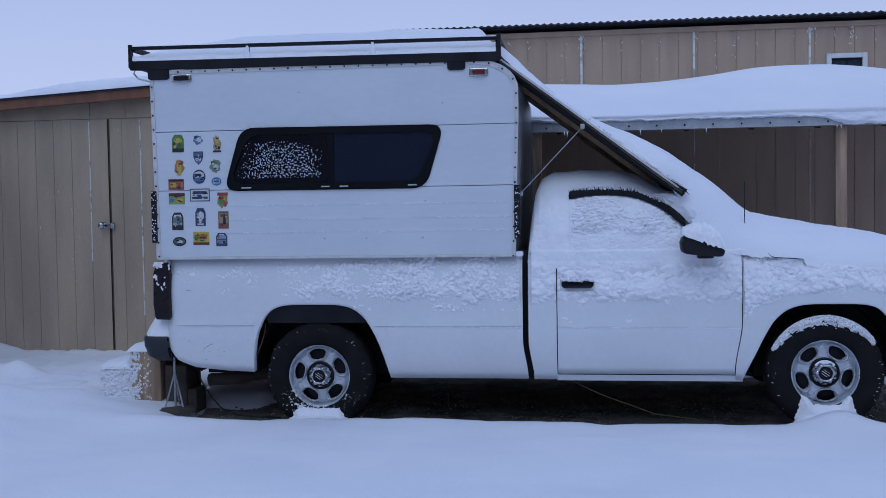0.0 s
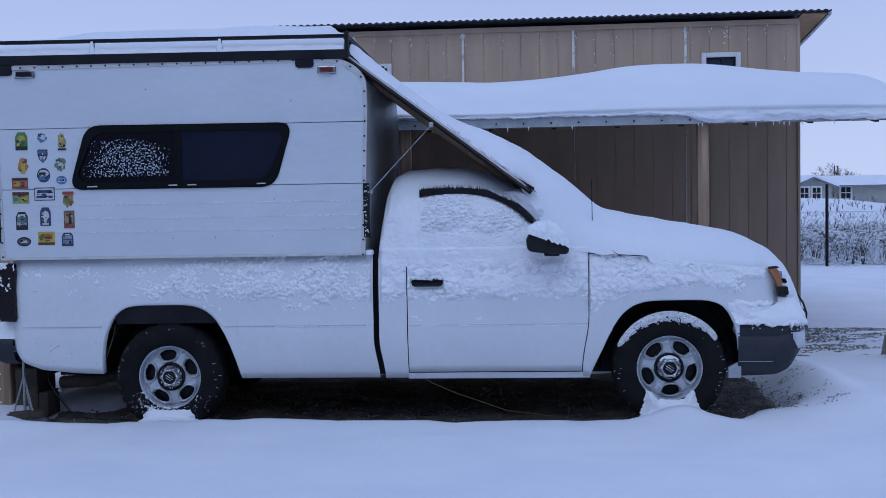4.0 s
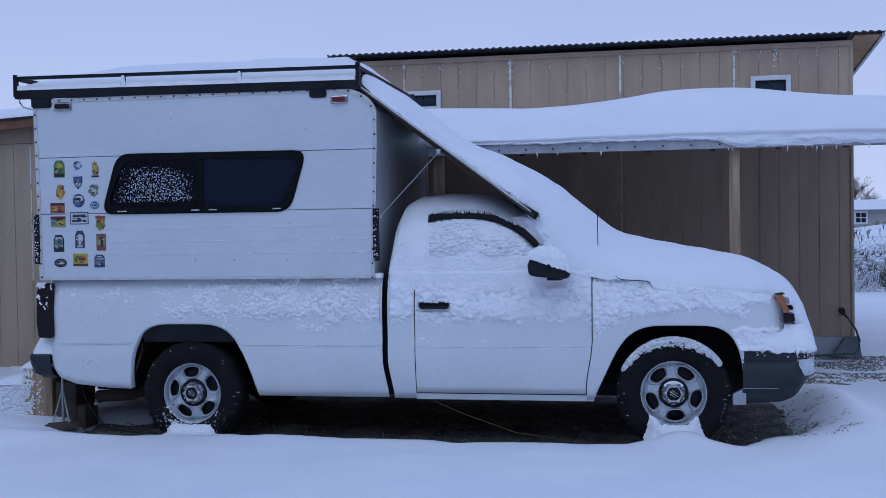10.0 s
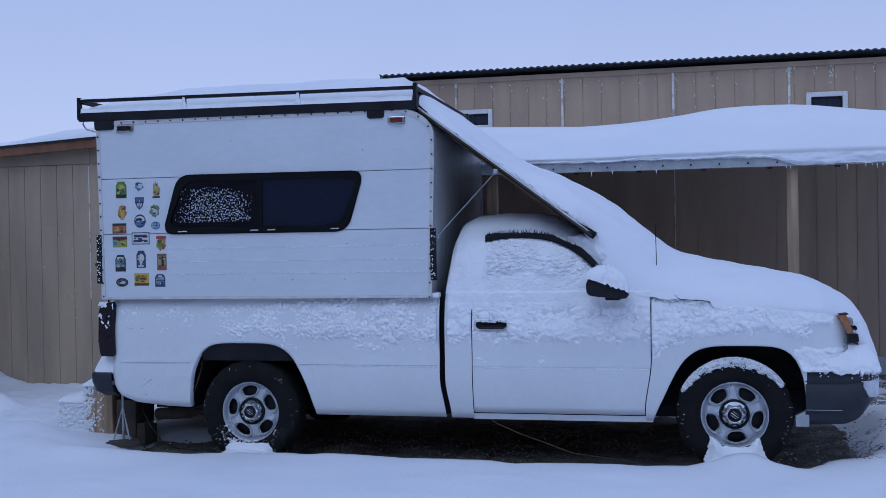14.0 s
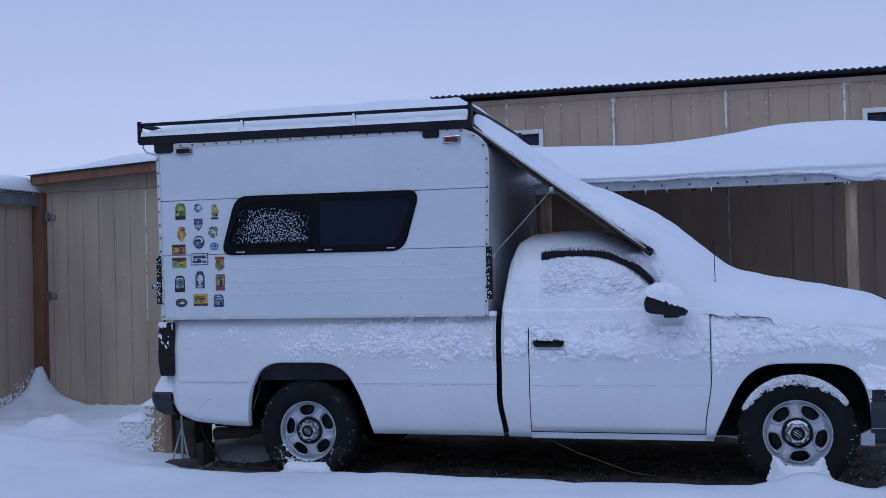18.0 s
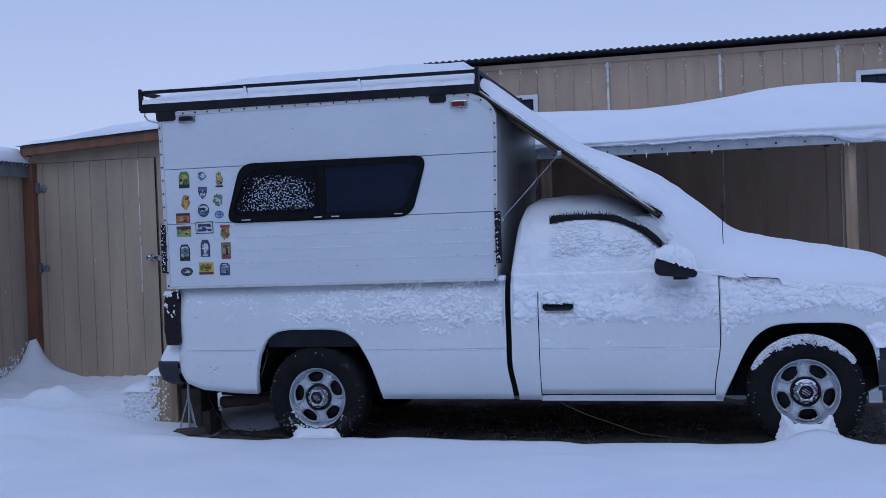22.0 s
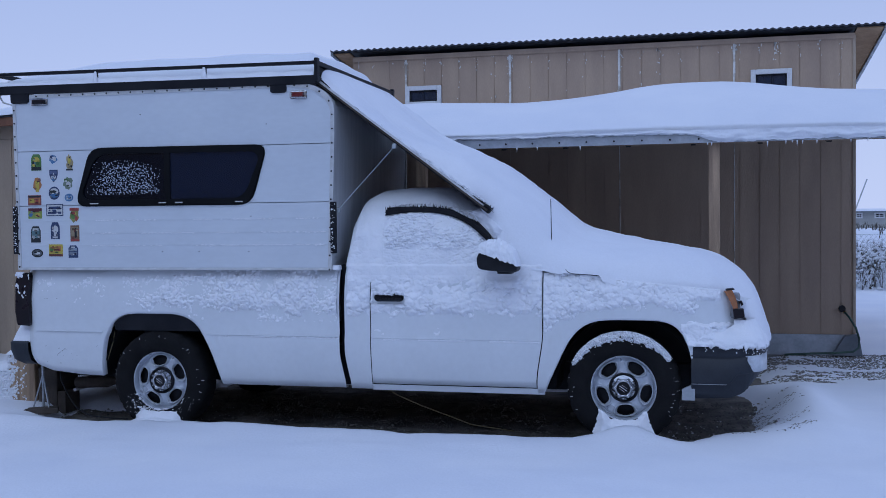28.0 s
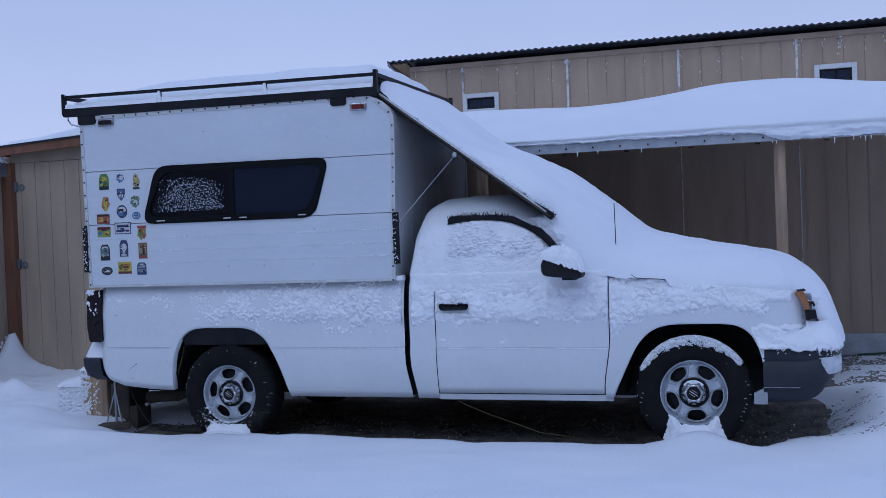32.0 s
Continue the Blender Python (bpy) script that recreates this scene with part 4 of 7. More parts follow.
def sweep(path, profile):
    """A profile of (out, height) pairs carried along a path in plan."""
    def at(i, j):
        p, q = Vector(path[max(0, i - 1)]), Vector(path[min(len(path) - 1, i + 1)])
        d = (q - p).normalized()
        o, z = profile[j]
        return path[i][0] + d.y * o, path[i][1] - d.x * o, z
    return sheet(len(path), len(profile), at)


def bow(x_side, x_corner, x_mid, sign, inset=0.0):
    pts = [(x_side, inset), (x_side * 0.4 + x_corner * 0.6, inset)]
    for k in range(9):
        a = math.pi / 2 * k / 8
        pts.append((x_corner + sign * (abs(x_mid - x_corner) - 0.02) * math.sin(a) ** 1.0, inset + 0.30 * (1 - math.cos(a)) ** 1.1))
    for k in range(1, 6):
        pts.append((x_mid - sign * 0.02 + sign * 0.02 * k / 5, inset + 0.30 + 0.7 * k / 5 - inset * k / 5))
    return pts + [(x, 2 * CY - y) for x, y in pts[-2::-1]]


fp = bow(3.815, 4.13, 4.315, 1)

def bumper_row(x):
    """Outline of the bumper at one place along it: (out, height), from the top step down to the tucked-in foot."""
    nose = smooth01((x - 4.05) / 0.22)
    crease = 0.432 + 0.068 * smooth01((x - 4.045) / 0.06) + 0.02 * nose
    foot = lerp(x, (3.8, 4.06, 4.12, 4.18, 4.25, 4.31), (0.325, 0.335, 0.36, 0.395, 0.45, 0.50))
    top = 0.60 + 0.035 * nose
    return [(-0.05, 0.69), (-0.012, 0.685), (-0.004, 0.67), (-0.003, top + 0.012), (-0.012, top + 0.004), (0.0, top - 0.006), (0.001, crease + 0.02), (0.003, crease + 0.006), (-0.004, crease - 0.002),
            (-0.016, crease - 0.012), (-0.024, (crease + foot) / 2), (-0.04, foot + 0.008), (-0.08, foot)]


def along_bumper(path, row):
    def at(i, j):
        p, q = Vector(path[max(0, i - 1)]), Vector(path[min(len(path) - 1, i + 1)])
        d = (q - p).normalized()
        o, z = row(path[i][0])[j]
        return path[i][0] + d.y * o, path[i][1] - d.x * o, z
    return sheet(len(path), len(row(4.0)), at)


def finer(path, n=4):
    pts = [tuple(Vector(a) + (Vector(b) - Vector(a)) * k / n) for a, b in zip(path, path[1:]) for k in range(n)]
    return pts + [path[-1]]


fine_fp = finer(fp)
part("front_bumper", along_bumper(fine_fp, bumper_row), BUMPER, truck, "dull dark grey front bumper", smooth=True)
cap_path = [p for p in fine_fp if 4.155 < p[0] and p[1] < 0.32]
part("bumper_cap", along_bumper(cap_path, lambda x: [(0.0, 0.622), (0.006, lerp(x, (4.155, 4.17, 4.30), (0.612, 0.616, 0.63))), (0.006, lerp(x, (4.155, 4.20, 4.30), (0.608, 0.522, 0.515))), (-0.002, lerp(x, (4.155, 4.20, 4.30), (0.605, 0.516, 0.51)))]), STEEL, truck, "pale metal bumper corner", smooth=True)
# sheen on the crease, put in as a thin pale strip
part("bumper_sheen", along_bumper([p for p in fine_fp if p[0] < 4.047 and p[1] < 0.5], lambda x: [(0.0, 0.436), (0.0038, 0.4345), (0.0038, 0.4325), (0.0, 0.431)]), GALV, truck, "pale strip painted as the sheen along the bumper's crease")
part("valance", prism(bmesh.new(), [(3.755, 0.322), (3.838, 0.322), (3.838, 0.432), (3.80, 0.415), (3.755, 0.392)], 0.02, 0.05, bevel=0.004), GALV, truck, "pale grey bracket behind the bumper")
rp = bow(-1.09, -1.20, -1.34, -1, 0.04)
part("rear_bumper", sweep(rp, [(0.05, 0.62), (0.0, 0.62), (-0.015, 0.605), (-0.012, 0.545), (0.015, 0.475), (0.09, 0.435), (0.16, 0.43)]), BUMPER, truck, "dark rear bumper", smooth=True)
part("hitch", boxes((-1.32, -1.1, 0.9, 1.1, 0.36, 0.46), bevel=0.01), BLACK, truck)
part("step_pad", boxes((-1.30, -1.02, 0.5, 1.5, 0.30, 0.38), bevel=0.01), BLACK, truck)
bm = bmesh.new()
tube(bm, [(-0.936, 0.42, 0.252), (-0.92, 0.42, 0.253), (-0.67, 0.45, 0.262), (-0.62, 0.47, 0.27), (0.3, 0.8, 0.34), (1.5, 0.8, 0.33)], [0.040, 0.047, 0.045, 0.032, 0.032, 0.032], 14)
bmesh.ops.delete(bm, geom=[f for f in bm.faces if len(f.verts) > 4 and f.calc_center_median().x < -0.9], context="FACES_ONLY")
part("exhaust_pipe", bm, BARK, truck, "rusty dark exhaust pipe", smooth=True)

for far in (False, True):
    m = -1 if far else 1
    fy = lambda y: 2 * CY - y if far else y
    bm = prism(bmesh.new(), [(-1.150, 0.745), (-1.060, 0.742), (-1.048, 0.76), (-1.047, 1.06), (-1.058, 1.115), (-1.085, 1.142), (-1.125, 1.140), (-1.152, 1.118), (-1.166, 1.07), (-1.168, 0.85), (-1.162, 0.77)], *sorted((fy(-0.012), fy(0.12))), bevel=0.012)
    part("tail_light", bm, DARK_LENS, truck, "dark red tail light")
    lamp = part("headlight", boxes((4.035, 4.125, *sorted((fy(0.09), fy(0.26))), 0.85, 1.018), bevel=0.02), CLEAR_LENS, truck)
    part("turn_signal", prism(bmesh.new(), [(4.022, 1.030), (4.045, 1.040), (4.072, 1.040), (4.092, 0.995), (4.104, 0.95), (4.108, 0.924), (4.078, 0.918), (4.070, 0.95), (4.052, 0.99)], *sorted((fy(0.03), fy(0.12))), bevel=0.004), AMBER, lamp, "amber turn signal")
    part("signal_base", prism(bmesh.new(), [(4.076, 0.914), (4.143, 0.917), (4.150, 0.872), (4.140, 0.862), (4.084, 0.853)], *sorted((fy(0.035), fy(0.13))), bevel=0.005), DARK_LENS, lamp)
    part("lamp_rim", prism(bmesh.new(), [(4.030, 1.043), (4.08, 1.050), (4.088, 1.042), (4.04, 1.036)], *sorted((fy(0.03), fy(0.12)))), BLACK, lamp)
    part("reflector", prism(bmesh.new(), [(4.120, 0.972), (4.134, 0.968), (4.142, 0.945), (4.130, 0.936)], *sorted((fy(0.05), fy(0.14))), bevel=0.005), DARK_LENS, lamp)

def pill(x0, x1, z0, z1, r, n=6):
    pts = []
    for cx, cz, a0 in ((x1 - r, z1 - r, 0), (x0 + r, z1 - r, 90), (x0 + r, z0 + r, 180), (x1 - r, z0 + r, 270)):
        pts += [(cx + r * math.cos(radians(a0 + 90 * k / n)), cz + r * math.sin(radians(a0 + 90 * k / n))) for k in range(n + 1)]
    return pts


handle = part("door_handle", prism(bmesh.new(), pill(1.678, 1.888, 0.950, 1.006, 0.026), -0.004, 0.03, bevel=0.003), BLACK, truck, "black door handle with snow on it")
part("grip", prism(bmesh.new(), pill(1.70, 1.880, 0.953, 0.975, 0.010), -0.03, -0.010, bevel=0.004), BLACK, handle)
# highlight along the grip, made as a thin lighter strip
part("grip_highlight", prism(bmesh.new(), pill(1.720, 1.872, 0.957, 0.964, 0.003), -0.034, -0.029), BUMPER, handle, "lighter strip painted as the grip's highlight")
spots = [(random.uniform(1.68, 1.89), random.uniform(-0.03, -0.005), 1.004 + random.uniform(-0.006, 0.012), random.uniform(0.005, 0.013), random.uniform(0.5, 0.9)) for k in range(60)]
tagged(part("handle_snow", blobs("handle_snow", spots, CRUST, 0.004, 60), CRUST, handle, "snow caught on the handle"), kind="stuff")

mirror = part("wing_mirror", prism(bmesh.new(), [(2.443, 1.255), (2.446, 1.212), (2.456, 1.190), (2.476, 1.180), (2.52, 1.175), (2.68, 1.161), (2.702, 1.164), (2.714, 1.178), (2.717, 1.205), (2.70, 1.24), (2.66, 1.268), (2.60, 1.29), (2.50, 1.30), (2.458, 1.287)], -0.20, -0.06, bevel=0.022), BLACK, truck, "black door mirror capped with snow")
part("mirror_arm", boxes((2.56, 2.66, -0.08, 0.06, 1.145, 1.215), bevel=0.01), BLACK, mirror)


def mirror_cap(i, j):
    """A rounded cap of snow whose ragged lower edge hangs over the mirror's face."""
    s, a = i / 80, math.pi * j / 40
    x = 2.446 + 0.272 * s
    low = 1.300 - 0.095 * s + 0.012 * fbm(Vector((x * 40, 0, 2)), 3) + 0.005 * noise.noise(Vector((x * 110, 0, 5)))
    high = low + (0.088 + 0.075 * s) * max(0.0, math.sin(math.pi * s ** 0.9)) ** 0.42
    c, h = math.cos(a), math.sin(a)
    spot = Vector((x * 30, j * 0.35, 4))
    bump = 0.006 * fbm(spot, 3) + 0.006 * (dome(spot * 1.1) - 0.5) * smooth01((0.75 - h) / 0.4)
    return x, -0.128 - (0.090 + bump) * math.copysign(abs(c) ** 0.7, c), low + (high - low + bump) * h ** 0.75


tagged(part("mirror_cap", sheet(81, 41, mirror_cap), CRUST, mirror, "rounded snow cap with a ragged lower edge", smooth=True), kind="stuff")

# window visor over the door


def visor_line(s):
    """Along the top of the side window and down the pillar."""
    x = 1.733 + 0.759 * s
    return x, (1.597 - 0.022 * ((1.95 - x) / 0.217) ** 2 if x < 1.95 else 1.597 - 0.225 * ((x - 1.95) / 0.542) ** 2.6)


def cab_side_y(x, z):
    h = max(0.05, cab_top(x) - 1.12)
    s = min(1, max(0, (z - 1.12) / h)) ** 1.8
    return CY - 0.955 * max(0.0, 1 - s * s) ** (0.5 / 1.8)


def visor_at(i, j):
    x, z = visor_line(i / 40)
    z += (-0.014, 0.030, 0.030, -0.032, -0.032)[j] if j else -0.014
    y = cab_side_y(min(x, 2.35), min(z, cab_top(x) - 0.09)) - (0.0, 0.0, 0.012, 0.026, 0.0)[j]
    return x, y, z


part("window_visor", sheet(41, 5, visor_at), BLACK, truck, "black window visor showing through the snow", smooth=True)
bm = bmesh.new()
for k in range(170):
    x, z = visor_line(min(1.0, max(0.0, (k + random.uniform(-2.5, 2.5)) / 170)))
    high = (0.004 + 0.020 * random.random() ** 2.0) * (1.2 if x < 2.2 else 0.7)
    y = cab_side_y(min(x, 2.35), min(z, cab_top(x) - 0.09)) - 0.036
    w, lean = random.uniform(0.003, 0.011), random.uniform(-0.014, 0.010)
    v = [bm.verts.new(p) for p in ((x - w, y, z - 0.012), (x + w, y, z - 0.012), (x + lean, y - 0.002, z + 0.008 + high), (x, y + 0.010, z - 0.012))]
    for q in ((0, 1, 2), (1, 3, 2), (3, 0, 2)):
        bm.faces.new([v[i] for i in q])
tagged(part("visor_fringe", bm, BLACK, truck, "ragged dark gaps in the snow above the visor"), kind="stuff")
part("side_window", sheet(26, 10, lambda i, j: (lambda x, z: (x, cab_side_y(x, z) - 0.004, z))(1.75 + 0.72 * i / 25, 1.21 + (min(1.60, cab_top(1.75 + 0.72 * i / 25) - 0.10) - 1.21) * j / 9)), GLASS, truck, "frosted side window", smooth=True)
bm = bmesh.new()
tube(bm, [(2.893, 0.18, 1.12), (2.888, 0.175, 1.645)], 0.0030, 6)
part("antenna", bm, BLACK, truck, "thin radio antenna")


# wheels
def tyre_mesh():
    prof = [(0.208, -0.07), (0.222, -0.098), (0.25, -0.112), (0.30, -0.118), (0.335, -0.112), (0.356, -0.098), (0.370, -0.085), (0.376, -0.05), (0.377, 0.05), (0.370, 0.085), (0.335, 0.112), (0.25, 0.112), (0.20, 0.075)]
    bm = bmesh.new()
    lathe(bm, prof, 96)
    bm.verts.ensure_lookup_table()
    n = len(prof)
    for k in range(96):
        for i, (r, h) in enumerate(prof):
            v = bm.verts[k * n + i]
            if i in (5, 6, 7, 8, 9):
                s = 1 - (0.028 if k % 4 in (0,) else 0) - (0.010 if (k % 4 == 2 and i != 7) else 0)
                v.co.x *= s
                v.co.z *= s
            if i == 4 and k % 8 < 3:
                v.co.y -= 0.006
    return bm


def rim_mesh():
    nr, na = 46, 320
    holes = [math.pi / 2 + math.pi + 2 * math.pi * k / 5 for k in range(5)]

    def hole(r, a):
        best = 9
        for h in holes:
            d = (a - h + math.pi) % (2 * math.pi) - math.pi
            t, q = d * r / (0.054 + 0.55 * (r - 0.140)), (r - 0.140) / 0.034
            best = min(best, (abs(t) ** 2.8 + abs(q) ** 2.8) ** (1 / 2.8))
        return best

    def place(i, j):
        r = 0.062 + (0.205 - 0.062) * i / (nr - 1)
        big = 1.07
        a = 2 * math.pi * j / na
        y = lerp(r, (0.062, 0.075, 0.11, 0.16, 0.178, 0.186, 0.194, 0.200, 0.205), (-0.064, -0.052, -0.050, -0.046, -0.034, -0.026, -0.078, -0.090, -0.080))
        h = hole(r, a)
        y -= 0.024 * math.exp(-((h - 1.14) / 0.13) ** 2)
        y += 0.02 * max(0, 1.0 - h) * 1.2
        return (big * r * math.cos(a), y, big * r * math.sin(a)), h
    bm = bmesh.new()
    g = [[place(i, j) for j in range(na)] for i in range(nr)]
    vs = [[bm.verts.new(g[i][j][0]) for j in range(na)] for i in range(nr)]
    for i in range(nr - 1):
        for j in range(na):
            k = (j + 1) % na
            if min(g[i][j][1], g[i + 1][j][1], g[i][k][1], g[i + 1][k][1]) > 0.90:
                bm.faces.new((vs[i][j], vs[i + 1][j], vs[i + 1][k], vs[i][k]))
    loose = [v for v in bm.verts if not v.link_faces]
    bmesh.ops.delete(bm, geom=loose, context="VERTS")
    return bm


def cap_mesh():
    bm = bmesh.new()
    prof = [(0.041, -0.088), (0.044, -0.102), (0.052, -0.104), (0.060, -0.094), (0.066, -0.076), (0.078, -0.070), (0.086, -0.056), (0.088, -0.04)]
    lathe(bm, prof, 72)
    bm.verts.ensure_lookup_table()
    for k in range(72):
        six = math.cos(6 * 2 * math.pi * k / 72)
        for i in (2, 3, 4):
            v = bm.verts[k * len(prof) + i]
            s = 1 + 0.13 * max(-0.3, six)
            v.co.x *= s
            v.co.z *= s
            v.co.y -= 0.006 * max(0, six)
    for k in range(6):
        a = 2 * math.pi * (k + 0.5) / 6
        bmesh.ops.create_cone(bm, cap_ends=True, segments=8, radius1=0.010, radius2=0.007, depth=0.02, matrix=Matrix.Translation((0.070 * math.cos(a), -0.076, 0.070 * math.sin(a))) @ Matrix.Rotation(radians(90), 4, "X"))
    return bm


TYRE, RIM, CAP = mesh_of("tyre", tyre_mesh(), RUBBER, True), mesh_of("rim", rim_mesh(), STEEL, True), mesh_of("hub_cap", cap_mesh(), CHROME, True)
BACK = mesh_of("brake_drum", lathe(bmesh.new(), [(0.0, -0.015), (0.10, -0.018), (0.15, -0.012), (0.196, -0.01), (0.20, 0.04)], 32), BLACK, True)
HUB_RING = mesh_of("hub_ring", lathe(bmesh.new(), [(0.085, -0.05), (0.087, -0.068), (0.096, -0.068), (0.099, -0.05)], 36), BLACK, True)
BADGE = mesh_of("badge", lathe(bmesh.new(), [(0, -0.094), (0.040, -0.094), (0.043, -0.086)], 24), BLACK, True)
BAR = mesh_of("badge_bar", boxes((-0.030, 0.030, -0.098, -0.093, -0.003, 0.003), (-0.022, 0.022, -0.098, -0.093, 0.012, 0.016), (-0.022, 0.022, -0.098, -0.093, -0.016, -0.012), bevel=0.001), CHROME)
for wx, wz in ((0.0, 0.345), (3.378, 0.385)):
    for wy in (0.135, 1.865):
        wheel = part("wheel", TYRE, RUBBER, truck, "black off-road tyre on a grey five-hole steel rim", at=(wx, wy, wz))
        rim = part("rim", RIM, STEEL, wheel, "grey steel rim with five oval holes", at=(wx, wy, wz))
        part("brake_drum", BACK, BLACK, wheel, at=(wx, wy, wz))
        part("hub_cap", CAP, CHROME, wheel, "chrome hub cap", at=(wx, wy, wz))
        part("hub_ring", HUB_RING, BLACK, wheel, at=(wx, wy, wz))
        part("badge", BADGE, BLACK, wheel, at=(wx, wy, wz))
        rim.rotation_euler = (0, radians(29 if wx < 1 else -4), 0)
        bar = part("badge_bar", BAR, CHROME, wheel, at=(wx, wy, wz))
        bar.rotation_euler = (0, radians(35), 0)
        if wx > 1 and wy < CY:
            part("hub_snow", sheet(25, 8, lambda i, j: (wx + (0.050 + 0.034 * j / 7) * math.cos(radians(38 + 104 * i / 24)), wy - 0.074 - 0.016 * math.sin(math.pi * j / 7) * math.sin(math.pi * i / 24) - 0.004 * noise.noise(Vector((i * 0.7, j * 0.7, 0))), wz + (0.050 + 0.034 * j / 7) * math.sin(radians(38 + 104 * i / 24)))), CRUST, wheel, "snow on the hub cap", smooth=True)
        if wy > CY:
            wheel.rotation_euler = (0, 0, radians(180))

bm = bmesh.new()
tube(bm, [(-0.385, 0.08, 0.70), (-0.395, 0.08, 0.64), (-0.415, 0.08, 0.58), (-0.445, 0.09, 0.51), (-0.475, 0.1, 0.44)], 0.004, 6)
part("brake_wire", bm, CABLE, truck, "thin tan wire in the rear wheel arch", smooth=True)
# dark tube on the snow draws the hood gap and the snow edge's shadow
bm = bmesh.new()
tube(bm, [(3.008, -0.012, 1.176), (3.022, -0.016, 1.158), (3.045, -0.018, 1.146), (3.12, -0.018, 1.141), (3.225, -0.016, 1.133), (3.238, -0.014, 1.118)], [0.001, 0.0024, 0.0028, 0.0026, 0.003, 0.001], 6)
part("hood_edge_shadow", bm, BUMPER, truck, "dark line drawn for the gap and shadow at the hood's edge", smooth=True)

# ---- camper shell ----
camper = thing("camper_shell", (0.12, 0.9, 1.17), "white aluminium-sided camper shell on the truck bed", "camper")
CX0, CX1, CZ0, CZ1, CF = -1.135, 1.385, 1.172, 2.475, -0.018
CB = 1.80


def camper_outline(inset=0.0, r=0.27, z0=CZ0, z1=CZ1):
    pts = [(CX0 + 0.015 + inset, z0), (CX1 - 0.012 - inset, z0), (CX1 + 0.02 - inset, z1 - r - 0.1)]
    for k in range(9):
        a = math.pi / 2 * k / 8
        pts.append((CX1 + 0.02 - inset - r + (r) * math.cos(a), z1 - inset - r * 0.72 + (r * 0.72) * math.sin(a)))
    return pts + [(CX0 - 0.01 + inset, z1 - inset)]




def win_outline(grow=0.0):
    """The slanted, rounded camper window; its left and right sides lean the same way as a parallelogram's."""
    c = [(-0.625, 1.642), (-0.495, 2.062), (0.905, 2.052), (0.775, 1.638)]
    cx, cz = 0.14, 1.85
    pts = []
    n = len(c)
    for k in range(n):
        p, a, b = Vector(c[k]), Vector(c[k - 1]), Vector(c[(k + 1) % n])
        r = 0.100
        u, w = p + (a - p).normalized() * r, p + (b - p).normalized() * r
        for s in range(7):
            t = s / 6
            q = (1 - t) ** 2 * u + 2 * t * (1 - t) * p + t * t * w
            d = Vector((q.x - cx, q.y - cz))
            pts.append((q.x + grow * (1 if d.x > 0 else -1) * min(1, abs(d.x) / 0.55), q.y + grow * (1 if d.y > 0 else -1) * min(1, abs(d.y) / 0.15)))
    return pts


def ring(bm, outer, inner, ya, yb):
    n = len(outer)
    vo = [[bm.verts.new((x, y, z)) for x, z in outer] for y in (ya, yb)]
    vi = [[bm.verts.new((x, y, z)) for x, z in inner] for y in (ya, yb)]
    for k in range(n):
        m = (k + 1) % n
        bm.faces.new((vo[0][k], vo[0][m], vi[0][m], vi[0][k]))
        bm.faces.new((vo[1][k], vi[1][k], vi[1][m], vo[1][m]))
        bm.faces.new((vo[0][k], vo[1][k], vo[1][m], vo[0][m]))
        bm.faces.new((vi[0][k], vi[0][m], vi[1][m], vi[1][k]))
    return bm


def side_panel(z0, z1, y0, y1, hole):
    """One sheet of the side between two heights, cut to the shell's outline and round the window."""
    out = camper_outline(0.012)
    bm = bmesh.new()
    prism(bm, out, y0, y1)
    for z, keep_up in ((z0, True), (z1, False)):
        bmesh.ops.bisect_plane(bm, geom=bm.verts[:] + bm.edges[:] + bm.faces[:], plane_co=(0, 0, z), plane_no=(0, 0, -1 if keep_up else 1), clear_outer=True)
        edges = [e for e in bm.edges if e.is_boundary]
        if edges:
            bmesh.ops.holes_fill(bm, edges=edges)
    return bm


SEAM1, SEAM2 = 1.645, 2.053
part("side_panel", side_panel(CZ0, SEAM1 - 0.0025, CF, CF + 0.02, False), ALU, camper, "white ribbed aluminium siding with frost lines")
part("side_panel", side_panel(SEAM2 + 0.0025, CZ1, CF, CF + 0.02, False), ALU, camper, "white aluminium siding")
zs0, zs1 = SEAM1 + 0.0025, SEAM2 - 0.0025
part("side_panel", prism(bmesh.new(), [(CX0 + 0.008, zs0), (-0.595, zs0), (-0.46, zs1), (CX0 + 0.004, zs1)], CF, CF + 0.02), ALU, camper, "white aluminium siding")
part("side_panel", prism(bmesh.new(), [(0.735, zs0), (CX1 - 0.005, zs0), (CX1 + 0.004, zs1), (0.872, zs1)], CF, CF + 0.02), ALU, camper, "white aluminium siding")
part("core_frame", prism(bmesh.new(), [(CX0 + 0.03, CZ0), (-0.57, CZ0), (-0.57, CZ1 - 0.05), (CX0 + 0.03, CZ1 - 0.05)], CF + 0.02, CF + 0.05), ALU, camper)
part("core_frame", prism(bmesh.new(), [(0.85, CZ0), (CX1 - 0.03, CZ0), (CX1 - 0.02, CZ1 - 0.35), (1.2, CZ1 - 0.05), (0.85, CZ1 - 0.05)], CF + 0.02, CF + 0.05), ALU, camper)
part("core_frame", boxes((-0.57, 0.85, CF + 0.02, CF + 0.05, CZ0, 1.66), (-0.57, 0.85, CF + 0.02, CF + 0.05, 2.04, CZ1 - 0.05)), ALU, camper)
part("far_side", prism(bmesh.new(), camper_outline(0.012), CB - 0.05, CB), ALU, camper)
fo = camper_outline()
shell = sheet(len(fo), 2, lambda i, j: (fo[i][0], CF + 0.008 if j == 0 else CB - 0.005, fo[i][1]))
part("front_and_roof", shell, ALU_FRONT, camper, "weathered aluminium front and roof")
